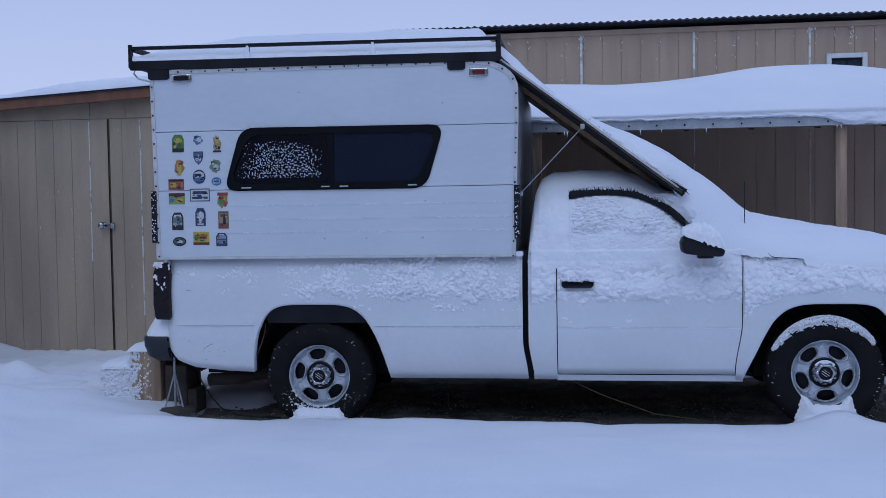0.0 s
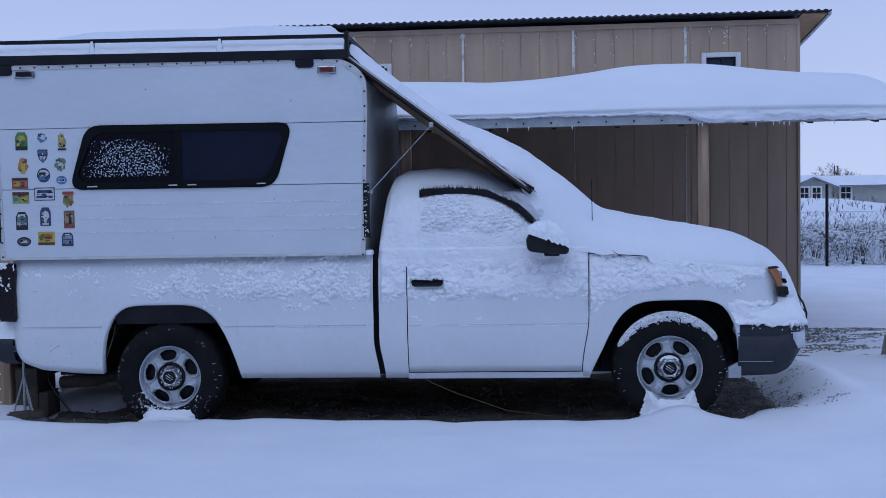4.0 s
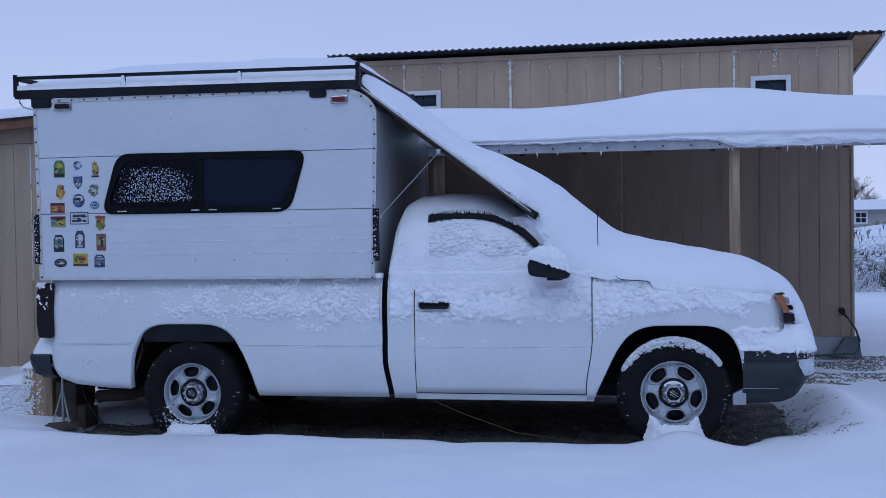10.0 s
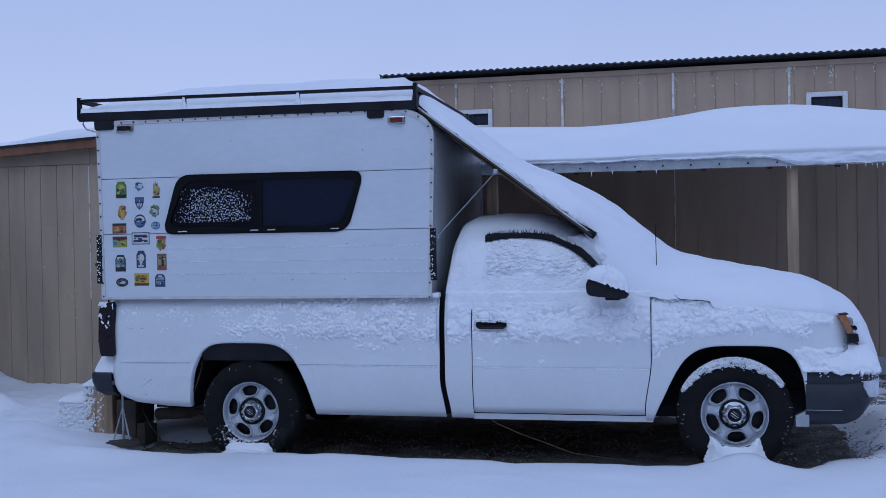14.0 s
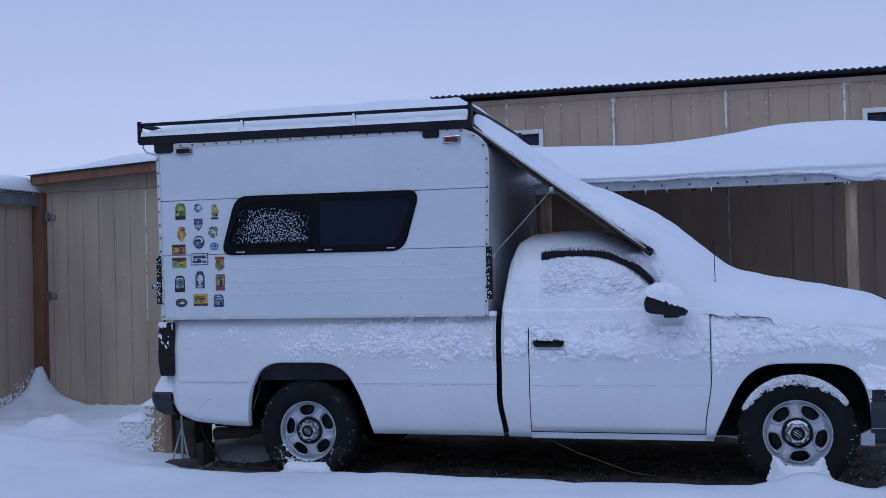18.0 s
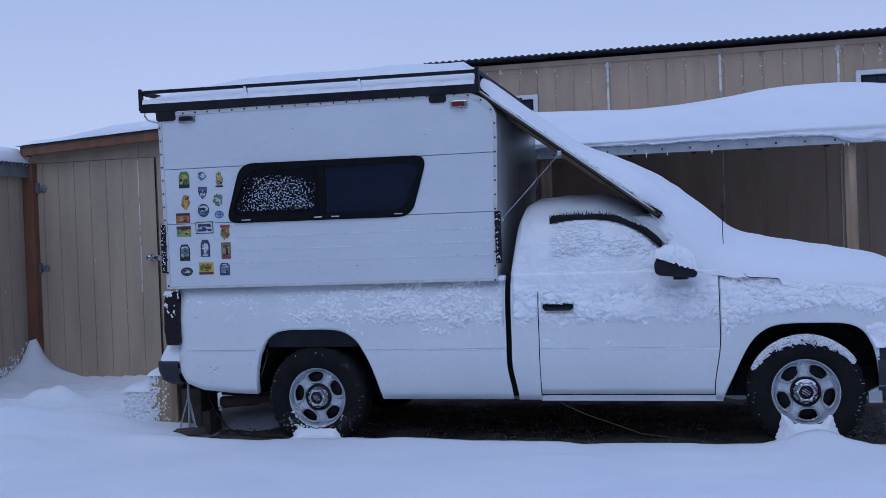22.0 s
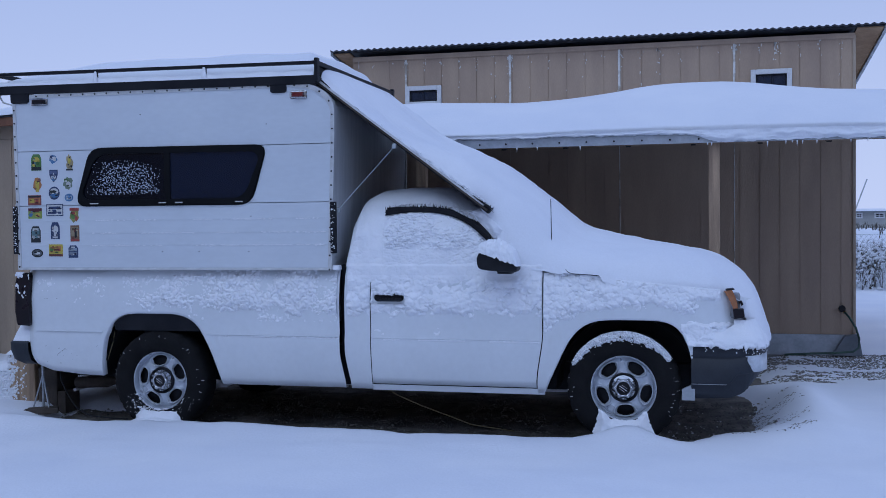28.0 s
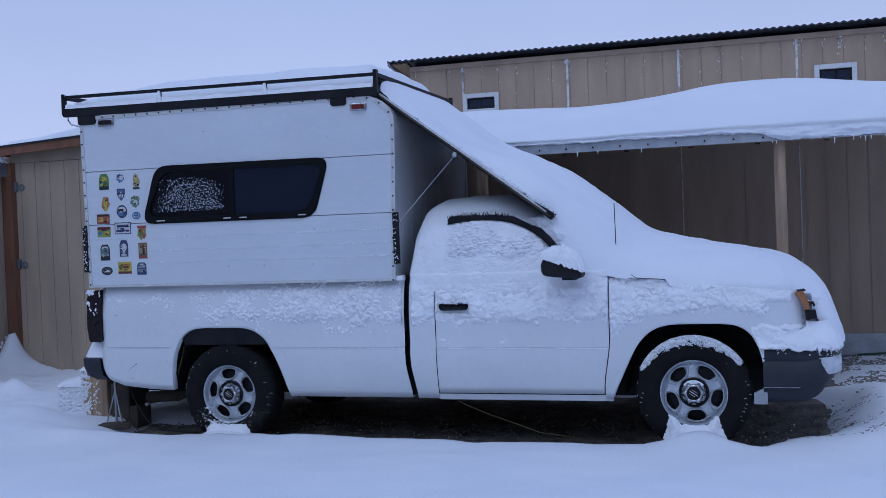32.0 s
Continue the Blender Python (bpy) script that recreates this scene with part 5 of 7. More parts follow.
part("rear_wall", boxes((CX0 - 0.002, CX0 + 0.02, CF + 0.01, CB - 0.01, CZ0, CZ1 - 0.005)), ALU, camper)
part("inner_lining", boxes((CX0 + 0.04, CX1 - 0.04, 0.45, 0.47, CZ0 + 0.03, CZ1 - 0.1)), INSIDE, camper)
part("floor_panel", boxes((CX0 + 0.03, CX1 - 0.03, CF + 0.06, CB - 0.06, CZ0 + 0.002, CZ0 + 0.02)), INSIDE, camper)
part("partition", boxes((CX0 + 0.05, CX1 - 0.05, 0.5, 0.52, CZ0 + 0.03, CZ1 - 0.1)), INSIDE, camper)

# edge trim with screws
trim_o, trim_i = camper_outline(-0.003), camper_outline(0.024)
bm = bmesh.new()
n = len(trim_o)
for k in range(1, n):
    a, b = k, (k + 1) % n
    v = [bm.verts.new((*p[:1], y, p[1])) for y in (CF - 0.006, CF + 0.012) for p in (trim_o[a], trim_o[b], trim_i[b], trim_i[a])]
    for q in ((0, 1, 2, 3), (7, 6, 5, 4), (0, 4, 5, 1), (3, 2, 6, 7)):
        bm.faces.new([v[i] for i in q])
part("edge_trim", bm, TRIM, camper, "pale edge trim")
bm = bmesh.new()
bmesh.ops.create_cone(bm, cap_ends=True, segments=6, radius1=0.0055, radius2=0.007, depth=0.006, matrix=Matrix.Rotation(radians(90), 4, "X"))
TRIM_SCREW = mesh_of("screw", bm, BLACK)
mid = camper_outline(0.011)
walked = 0.0
for k in range(1, n):
    p, q = Vector(mid[k]), Vector(mid[(k + 1) % n])
    ln = (q - p).length
    while walked < ln:
        c = p + (q - p) * (walked / ln)
        part("screw", TRIM_SCREW, BLACK, camper, at=(c.x, CF - 0.008, c.y))
        walked += 0.098
    walked -= ln
part("edge_trim", boxes((CX1 - 0.004, CX1 + 0.026, CB - 0.012, CB + 0.016, CZ0 + 0.02, CZ1 - 0.30), bevel=0.004), TRIM, camper, "pale edge trim")
part("bottom_lip", boxes((CX0 + 0.01, CX1 - 0.01, CF - 0.008, CF + 0.03, CZ0 - 0.006, CZ0 + 0.012), bevel=0.003), TRIM, camper)
part("corner_foot", boxes((1.375, 1.425, -0.01, 0.06, 1.165, 1.20), bevel=0.01), CRUST, camper, "snowy corner bracket")

# window
window = part("window", ring(bmesh.new(), win_outline(), win_outline(-0.042), CF - 0.016, CF + 0.03), SEAL, camper, "black-framed slanted sliding window")
part("window_lip", ring(bmesh.new(), win_outline(0.006), win_outline(-0.008), CF - 0.007, CF + 0.004), SEAL, window)
part("divider", boxes((0.105, 0.150, CF - 0.012, CF + 0.02, 1.675, 2.025), bevel=0.004), SEAL, window)


def pane_outline(x0, x1, shrink=-0.040):
    bm = bmesh.new()
    prism(bm, win_outline(shrink), CF - 0.002, CF + 0.002)
    for x, no in ((x0, -1), (x1, 1)):
        bmesh.ops.bisect_plane(bm, geom=bm.verts[:] + bm.edges[:] + bm.faces[:], plane_co=(x, 0, 0), plane_no=(no, 0, 0), clear_outer=True)
        edges = [e for e in bm.edges if e.is_boundary]
        if edges:
            bmesh.ops.holes_fill(bm, edges=edges)
    return bm


part("pane", pane_outline(-0.7, 0.12), GLASS, window, "dark tinted pane with a frost patch")
part("pane", pane_outline(0.14, 0.95), NAVY_GLASS, window, "dark tinted sliding pane with reflected sky blue in its colour")
for x0, x1 in ((-0.50, -0.43), (0.06, 0.12), (0.19, 0.25), (0.66, 0.72)):
    part("latch", boxes((x0, x1, CF - 0.020, CF - 0.015, 1.652, 1.660), bevel=0.002), TRIM, window)


def frost_depth(u, v):
    x, z = -0.55 + 0.62 * u, 1.72 + 0.25 * v
    edge = min((x + 0.470 - (z - 1.74) * 0.55) / 0.07, (0.030 - x + (1.74 - z) * 0.35) / 0.06, (z - 1.725) / 0.03, (1.935 - z - 0.5 * max(0, x + 0.10) - 0.4 * max(0, -0.40 - x)) / 0.04)
    return 0.003 * min(0.5, edge) - 0.0052 + 0.015 * noise.noise(Vector((x * 100, z * 100, 3))) + 0.004 * noise.noise(Vector((x * 220, z * 220, 1)))


frost = crust("frost_patch", 340, 140, lambda u, v: ((-0.55 + 0.62 * u, CF - 0.003, 1.72 + 0.25 * v), (0, -0.3, 0)), frost_depth, "frost crystals on the camper window pane", "frost", smooth=False)
frost.data.materials[0] = FROST


# marker lights, strips
for x0, x1, z0, z1, mt in ((-0.985, -0.845, 2.395, 2.448, DARK_LENS), (1.085, 1.210, 2.370, 2.424, RED)):
    base = part("marker_light", boxes((x0, x1, CF - 0.012, CF, z0, z1), bevel=0.008), CHROME, camper, "marker light on a chrome base")
    part("lens", boxes((x0 + 0.022, x1 - 0.022, CF - 0.034, CF - 0.011, z0 + 0.009, z1 - 0.009), bevel=0.008), mt, base, "red lens" if mt is RED else "dark lens dusted with frost")
for x0, x1 in ((-1.158, -1.118), (1.372, 1.412)):
    strip = part("corner_pad", boxes((x0, x1, CF - 0.014, CF + 0.02, 1.285, 1.645), bevel=0.006), RACK, camper, "dark padded corner strip speckled with snow")
    spots = [(random.uniform(x0 + 0.004, x1 - 0.004), CF - 0.014, random.uniform(1.29, 1.64), random.uniform(0.002, 0.006), 1.0) for k in range(40)]
    tagged(part("snow_specks", blobs("snow_specks", spots, CRUST), CRUST, strip), kind="stuff")
bm = bmesh.new()
bmesh.ops.create_cone(bm, cap_ends=True, segments=6, radius1=0.004, radius2=0.003, depth=0.004, matrix=Matrix.Rotation(radians(90), 4, "X"))
RIVET = mesh_of("rivet", bm, BLACK)
for k in range(6):
    part("rivet", RIVET, BLACK, camper, at=(random.uniform(-1.0, 1.3), CF - 0.002, random.choice((1.3, 1.55, 2.2, 2.3))))
spots = []
for z in (1.535, 1.440, 1.350):
    for k in range(900):
        x = random.uniform(-0.5, 1.33)
        if fbm(Vector((x * 3.2, z * 30, 0)), 3) + 0.5 * noise.noise(Vector((x * 34, z * 30, 4))) > -0.02:
            spots.append((x, CF + 0.0005, z - 0.003 + random.gauss(0, 0.0022), random.uniform(0.002, 0.006), random.uniform(0.25, 0.6)))
tagged(part("frost", blobs("frost", spots, CRUST), CRUST, camper, "thin lines of frost on the siding ribs"), kind="stuff")
for z in (1.535, 1.440, 1.350):
    part("rib", boxes((CX0 + 0.05, CX1 - 0.04, CF - 0.0012, CF + 0.002, z - 0.006, z), bevel=0.001), ALU, camper)


# stickers
STICK = {}


def paint(rgb):
    grey = sum(rgb) / 3
    key = tuple(round(0.9 * (0.9 * c + 0.1 * grey), 4) for c in rgb)
    if key not in STICK:
        STICK[key] = material("vinyl", key, tuple(c * 0.8 for c in key), rough=0.5, scale=20, fine=120, fine_amount=0.1)
    return STICK[key]


def shape(kind, w, h):
    if kind == "rect":
        return [(-w, -h), (w, -h), (w, h), (-w, h)]
    if kind == "round":
        return [(w * math.cos(a), h * math.sin(a)) for a in (2 * math.pi * k / 20 for k in range(20))]
    if kind == "shield":
        return [(0, -h), (w * 0.7, -h * 0.45), (w, 0.2 * h), (w, h), (-w, h), (-w, 0.2 * h), (-w * 0.7, -h * 0.45)]
    if kind == "arch":
        return [(-w, -h), (w, -h), (w, h * 0.5), (w * 0.6, h), (-w * 0.6, h), (-w, h * 0.5)]
    rnd = random.Random(int(w * 1e5) * 31 + int(h * 1e5))
    return [(w * q * math.cos(a), h * q * math.sin(a)) for a, q in ((2 * math.pi * k / 18, rnd.uniform(0.68, 1.05)) for k in range(18))]


def sticker(x, z, w, h, kind, ground, marks, label):
    rnd = random.Random(int(1000 * (3 - x) + 7000 * z))
    tints = [m[5] for m in marks] + [ground]
    for _ in range(7 if kind != "leaf" else 5):
        c = rnd.choice(tints)
        k = rnd.choice((0.35, 0.6, 1.5, 1.0))
        marks = marks + [(rnd.uniform(-0.3, 0.3), rnd.uniform(-0.3, 0.3), rnd.uniform(0.10, 0.34), rnd.uniform(0.06, 0.2), rnd.choice(("rect", "round", "leaf", "leaf")), tuple(round(min(0.7, v * k), 2) for v in c))]
    s = part("sticker", prism(bmesh.new(), [(x + a, z + b) for a, b in shape(kind, w / 2, h / 2)], CF - 0.0022, CF - 0.0005), paint(ground), camper, label)
    for n, (dx, dz, mw, mh, mk, rgb) in enumerate(marks):
        part("print", prism(bmesh.new(), [(x + dx * w + a, z + dz * h + b) for a, b in shape(mk, mw * w / 2, mh * h / 2)], CF - 0.0029 - 0.0004 * n, CF - 0.0022), paint(rgb), s)


NAVY, GREEN, YEL, DK, WHT, REDC, BLU, ORG, TEAL = (0.03, 0.06, 0.16), (0.10, 0.26, 0.06), (0.62, 0.48, 0.05), (0.02, 0.025, 0.03), (0.66, 0.67, 0.66), (0.42, 0.06, 0.05), (0.06, 0.22, 0.45), (0.55, 0.22, 0.06), (0.12, 0.25, 0.27)
sticker(-0.955, 1.972, 0.085, 0.122, "arch", GREEN, [(0, 0.18, 0.7, 0.35, "leaf", YEL), (0, -0.38, 0.96, 0.2, "rect", DK), (-0.1, -0.08, 0.5, 0.2, "round", TEAL)], "green and yellow arched travel sticker")
sticker(-0.811, 1.995, 0.075, 0.072, "leaf", BLU, [(0.15, 0, 0.4, 0.5, "round", WHT), (-0.2, 0.2, 0.3, 0.3, "rect", NAVY)], "blue cut-out travel sticker")
sticker(-0.674, 1.967, 0.062, 0.125, "leaf", (0.45, 0.36, 0.18), [(0, 0.1, 0.4, 0.5, "leaf", YEL), (0, -0.44, 0.95, 0.1, "rect", DK)], "yellow figure-shaped travel sticker")
sticker(-0.810, 1.868, 0.070, 0.092, "shield", NAVY, [(0, 0.3, 0.8, 0.25, "rect", (0.1, 0.15, 0.3)), (0, -0.15, 0.6, 0.35, "shield", WHT), (0, -0.3, 0.4, 0.2, "round", BLU)], "navy shield-shaped travel sticker")
sticker(-0.950, 1.804, 0.080, 0.118, "leaf", ORG, [(0.0, -0.1, 0.35, 0.7, "rect", YEL), (0.25, 0.3, 0.3, 0.25, "leaf", (0.25, 0.1, 0.08))], "orange and yellow cut-out travel sticker")
sticker(-0.690, 1.812, 0.085, 0.098, "leaf", (0.2, 0.28, 0.2), [(0.05, -0.05, 0.5, 0.4, "leaf", WHT), (-0.15, 0.25, 0.4, 0.2, "rect", GREEN)], "green leafy travel sticker")
sticker(-0.808, 1.740, 0.092, 0.098, "round", NAVY, [(0, 0.12, 0.8, 0.5, "round", WHT), (0, 0.12, 0.5, 0.2, "leaf", DK), (0, -0.2, 0.8, 0.28, "round", BLU)], "round blue and white travel sticker")
sticker(-0.684, 1.705, 0.072, 0.058, "round", BLU, [(0, 0, 0.7, 0.5, "rect", (0.4, 0.5, 0.6)), (0, 0, 0.5, 0.25, "rect", NAVY)], "small blue oval travel sticker")
sticker(-0.975, 1.689, 0.112, 0.075, "rect", (0.3, 0.08, 0.07), [(0, 0.36, 0.94, 0.16, "rect", DK), (0, -0.05, 0.85, 0.5, "rect", ORG), (-0.15, -0.05, 0.25, 0.4, "rect", YEL), (0.2, -0.05, 0.2, 0.4, "rect", REDC)], "red and orange rectangular travel sticker")
sticker(-0.973, 1.590, 0.116, 0.078, "rect", (0.3, 0.42, 0.08), [(0, 0.36, 1.0, 0.28, "rect", (0.14, 0.02, 0.03)), (-0.3, -0.1, 0.3, 0.5, "leaf", BLU), (0.2, -0.15, 0.4, 0.4, "round", YEL)], "green and yellow rectangular travel sticker")
sticker(-0.806, 1.613, 0.142, 0.088, "rect", NAVY, [(0, 0, 0.92, 0.86, "rect", WHT), (0, 0.2, 0.7, 0.22, "rect", NAVY), (0, -0.22, 0.8, 0.18, "rect", NAVY), (-0.3, -0.0, 0.12, 0.1, "round", NAVY)], "white and navy framed travel sticker")
sticker(-0.642, 1.573, 0.085, 0.115, "leaf", (0.3, 0.28, 0.08), [(0, 0.38, 0.9, 0.18, "rect", REDC), (-0.1, -0.05, 0.5, 0.4, "round", GREEN), (0.2, -0.2, 0.3, 0.3, "round", REDC), (0.1, 0.1, 0.2, 0.2, "round", YEL)], "fruit-coloured cut-out travel sticker")
sticker(-0.971, 1.433, 0.082, 0.122, "arch", DK, [(0, 0.08, 0.8, 0.45, "rect", TEAL), (0, 0.3, 0.6, 0.15, "rect", WHT), (0, -0.15, 0.8, 0.15, "rect", (0.4, 0.42, 0.4))], "dark teal arched travel sticker")
sticker(-0.805, 1.460, 0.074, 0.125, "arch", NAVY, [(0.05, 0.05, 0.6, 0.62, "leaf", WHT), (0, -0.4, 0.6, 0.1, "rect", WHT)], "navy and white arched travel sticker")
sticker(-0.640, 1.438, 0.074, 0.120, "rect", (0.25, 0.13, 0.07), [(0, 0.1, 0.8, 0.55, "rect", (0.38, 0.3, 0.18)), (0.1, 0.05, 0.25, 0.6, "arch", DK), (0, -0.42, 0.96, 0.12, "rect", REDC)], "brown rectangular travel sticker")
sticker(-0.961, 1.292, 0.098, 0.064, "round", DK, [(0, 0, 0.8, 0.7, "round", (0.12, 0.14, 0.16)), (0, 0, 0.55, 0.35, "leaf", WHT)], "black oval travel sticker")
sticker(-0.803, 1.312, 0.116, 0.090, "rect", YEL, [(0, -0.4, 1.0, 0.2, "rect", (0.16, 0.04, 0.03)), (-0.3, 0.1, 0.3, 0.5, "leaf", GREEN), (0.12, 0.05, 0.45, 0.2, "rect", REDC), (0.25, 0.25, 0.3, 0.2, "rect", ORG)], "yellow rectangular travel sticker")
sticker(-0.656, 1.303, 0.080, 0.092, "arch", NAVY, [(0, 0.15, 0.8, 0.2, "rect", (0.3, 0.35, 0.4)), (0, -0.15, 0.8, 0.25, "rect", (0.2, 0.25, 0.32)), (0, 0.35, 0.4, 0.1, "rect", WHT)], "navy arched travel sticker")

# ---- roof rack ----
rack = thing("roof_rack", (0, 0.9, 2.48), "black metal roof rack with snow on its rails", "roof rack")
KX0, KX1, KY0, KY1 = -1.285, 1.285, -0.015, 1.83


def rail_z(x):
    return -0.008 * (x - KX0)


def sheared(bm):
    for v in bm.verts:
        v.co.z += rail_z(v.co.x)
    return bm


for y in (KY0, KY1):
    part("lower_rail", sheared(boxes((KX0, KX1, y - 0.02, y + 0.02, 2.486, 2.548), bevel=0.004)), RACK, rack)
    part("upper_rail", sheared(boxes((KX0, KX1, y - 0.018, y + 0.018, 2.626, 2.648), bevel=0.004)), RACK, rack)
    for x in (-0.437, 0.434):
        part("spindle", sheared(boxes((x - 0.008, x + 0.008, y - 0.012, y + 0.012, 2.54, 2.632))), RACK, rack)
    part("corner_plate", sheared(boxes((KX0 - 0.008, KX0 + 0.012, y - 0.022, y + 0.022, 2.50, 2.662), bevel=0.003)), RACK, rack)
    part("corner_plate", sheared(boxes((KX1 - 0.014, KX1 + 0.012, y - 0.022, y + 0.022, 2.50, 2.668), bevel=0.003)), RACK, rack)
for x in (KX0 + 0.01, KX1 - 0.01):
    part("cross_rail", sheared(boxes((x - 0.018, x + 0.018, KY0 + 0.02, KY1 - 0.02, 2.620, 2.650), bevel=0.004)), RACK, rack)
    part("cross_rail", sheared(boxes((x - 0.018, x + 0.018, KY0 + 0.02, KY1 - 0.02, 2.508, 2.540), bevel=0.004)), RACK, rack)
for x in (-0.9, -0.3, 0.3, 0.9):
    part("slat", sheared(boxes((x - 0.03, x + 0.03, KY0 + 0.02, KY1 - 0.02, 2.512, 2.530))), RACK, rack)
for x0, x1 in ((-1.160, -1.000), (0.935, 1.062)):
    for y in (KY0, KY1):
        part("foot", prism(bmesh.new(), [(x0, 2.508), (x1, 2.508), (x1 - 0.004, 2.424), (x1 - 0.02, 2.414), (x0 + 0.02, 2.414), (x0 + 0.004, 2.424)], y - 0.016, y + 0.014, bevel=0.003), RACK, rack, "black mounting bracket")
bm = bmesh.new()
tube(bm, [(-1.26, 0.0, 2.49), (-1.28, 0.02, 2.47), (-1.24, 0.0, 2.43), (-1.15, -0.01, 2.405), (-1.13, -0.02, 2.40)], 0.006)
part("cable", bm, TRIM, rack, "loose pale cable", smooth=True)

# snow on the rack
for z, dpt in ((2.548, 0.034), (2.648, 0.007)):
    single("snow_on_rail", sheet(130, 6, lambda i, j: (KX0 + 0.02 + (KX1 - KX0 - 0.04) * i / 129, KY0 - 0.019 + 0.038 * j / 5, z + rail_z(KX0 + 2.57 * i / 129) + (dpt + 0.35 * dpt * fbm(Vector((i * 0.11, j * 0.3, z * 7)), 3)) * max(0, 1 - (2 * j / 5 - 1) ** 4))), CRUST,
           "narrow line of snow along the rack's rail", "snow", kind="stuff", smooth=True)


bm = bmesh.new()
for x in (-0.437, 0.434):
    prism(bm, [(x - 0.026, 2.556 + rail_z(x)), (x + 0.024, 2.556 + rail_z(x)), (x + 0.010, 2.60 + rail_z(x)), (x + 0.008, 2.634 + rail_z(x)), (x - 0.010, 2.634 + rail_z(x)), (x - 0.014, 2.59 + rail_z(x))], KY0 - 0.019, KY0 - 0.008, bevel=0.004)
single("snow_on_spindles", bm, CRUST, "snow caught on the rack's spindles", "snow", kind="stuff", smooth=True)


def heap(i, j):
    u, v = i / 90, j / 50
    x, y = KX0 + 0.03 + 2.51 * u, 0.01 + 1.80 * v
    edge = (0.45 + 0.55 * smooth01(u / 0.30)) * smooth01(u / 0.03) * smooth01((1 - u) / 0.06) * smooth01(v / 0.20) * smooth01((1 - v) / 0.15)
    return x, y, 2.545 + 0.065 * smooth01(v / 0.05) + (0.150 + 0.02 * fbm(Vector((u * 3, v * 3, 1)), 3)) * edge


single("snow_on_rack", sheet(91, 51, heap), SNOW, "heap of snow lying inside the roof rack", "snow", kind="stuff", smooth=True)

# ---- leaning panel between rack and hood ----
board = thing("plywood_board", (1.9, 0.9, 1.6), "aluminium-edged panel leaning from the rack down to the windshield", "panel")
BA, BB = Vector((1.262, 0, 2.500)), Vector((2.492, 0, 1.572))
bn = Vector((0.60, 0, 0.80))


def plank(y0, y1, lo, hi, s0=0.0, s1=1.0):
    a, b = BA + (BB - BA) * s0, BA + (BB - BA) * s1
    pts = [a + bn * lo, b + bn * lo, b + bn * hi, a + bn * hi]
    return prism(bmesh.new(), [(p.x, p.z) for p in pts], y0, y1)


# near-black interior colour stands in for the shade under the panel
part("sheet", plank(0.055, 1.76, -0.028, 0.0), INSIDE, board, "plywood sheet with its underside's shade coloured in")
part("edge_rail", plank(0.03, 0.054, -0.003, 0.010, 0.0, 0.965), TRIM, board, "pale aluminium edge rail")
part("edge_band", plank(0.034, 0.054, -0.017, -0.0035, 0.0, 0.99), BARK, board, "dark brown plywood edge")
part("edge_rail", plank(1.762, 1.786, -0.018, 0.010), TRIM, board)
part("rib", plank(0.5, 0.54, -0.06, -0.029, 0.02, 0.98), WOOD, board)
part("rib", plank(1.2, 1.24, -0.06, -0.029, 0.02, 0.98), WOOD, board)
tip, heel = BB + bn * 0.012, BA + (BB - BA) * 0.90 + bn * 0.011
part("end_pad", prism(bmesh.new(), [(heel.x, heel.z), (tip.x, tip.z - 0.004), (tip.x + 0.004, tip.z + 0.012), (tip.x - 0.05, tip.z + 0.045), (tip.x - 0.10, tip.z + 0.072)], 0.022, 1.78, bevel=0.004), BLACK, board, "black rubber pad at the panel's foot")
strut = thing("support_rod", (1.62, 0.03, 1.6), "thin metal prop rod holding up the panel", "rod")
bm = bmesh.new()
tube(bm, [(1.413, 0.02, 1.586), (1.826, 0.03, 2.018)], 0.0025)
part("rod", bm, GALV, strut)
part("clamp", boxes((1.812, 1.842, 0.015, 0.045, 2.005, 2.04), bevel=0.008), GALV, strut)
part("clamp", boxes((1.40, 1.43, 0.0, 0.04, 1.57, 1.60), bevel=0.006), GALV, strut)


# ---- snow on the truck's front ----
def ridge_line(u):
    """The crest of the snow, from the panel's top edge down over the hood and the nose to the bumper."""
    s = (0, 0.06, 0.16, 0.26, 0.36, 0.46, 0.55, 0.64, 0.72, 0.80, 0.86, 0.90, 0.94, 0.97, 1.0)
    x = lerp(u, s, (1.285, 1.45, 1.78, 2.10, 2.42, 2.72, 3.02, 3.34, 3.66, 3.96, 4.15, 4.245, 4.285, 4.325, 4.345))
    s = (0, 0.06, 0.10, 0.14, 0.18, 0.22, 0.26, 0.30, 0.36, 0.42, 0.46, 0.50, 0.55, 0.64, 0.72, 0.80, 0.86, 0.90, 0.94, 0.97, 1.0)
    z = lerp(u, s, (2.61, 2.475, 2.37, 2.265, 2.185, 2.12, 2.07, 2.015, 1.905, 1.785, 1.69, 1.58, 1.44, 1.368, 1.318, 1.252, 1.14, 1.03, 0.90, 0.78, 0.685))
    return x, z


def ridge(u):
    """The crest with its bends rounded off."""
    pts = [ridge_line(min(1.0, max(0.0, u + k * 0.007))) for k in range(-3, 4)] if 0.03 < u < 0.97 else [ridge_line(u)]
    return sum(p[0] for p in pts) / len(pts), sum(p[1] for p in pts) / len(pts)


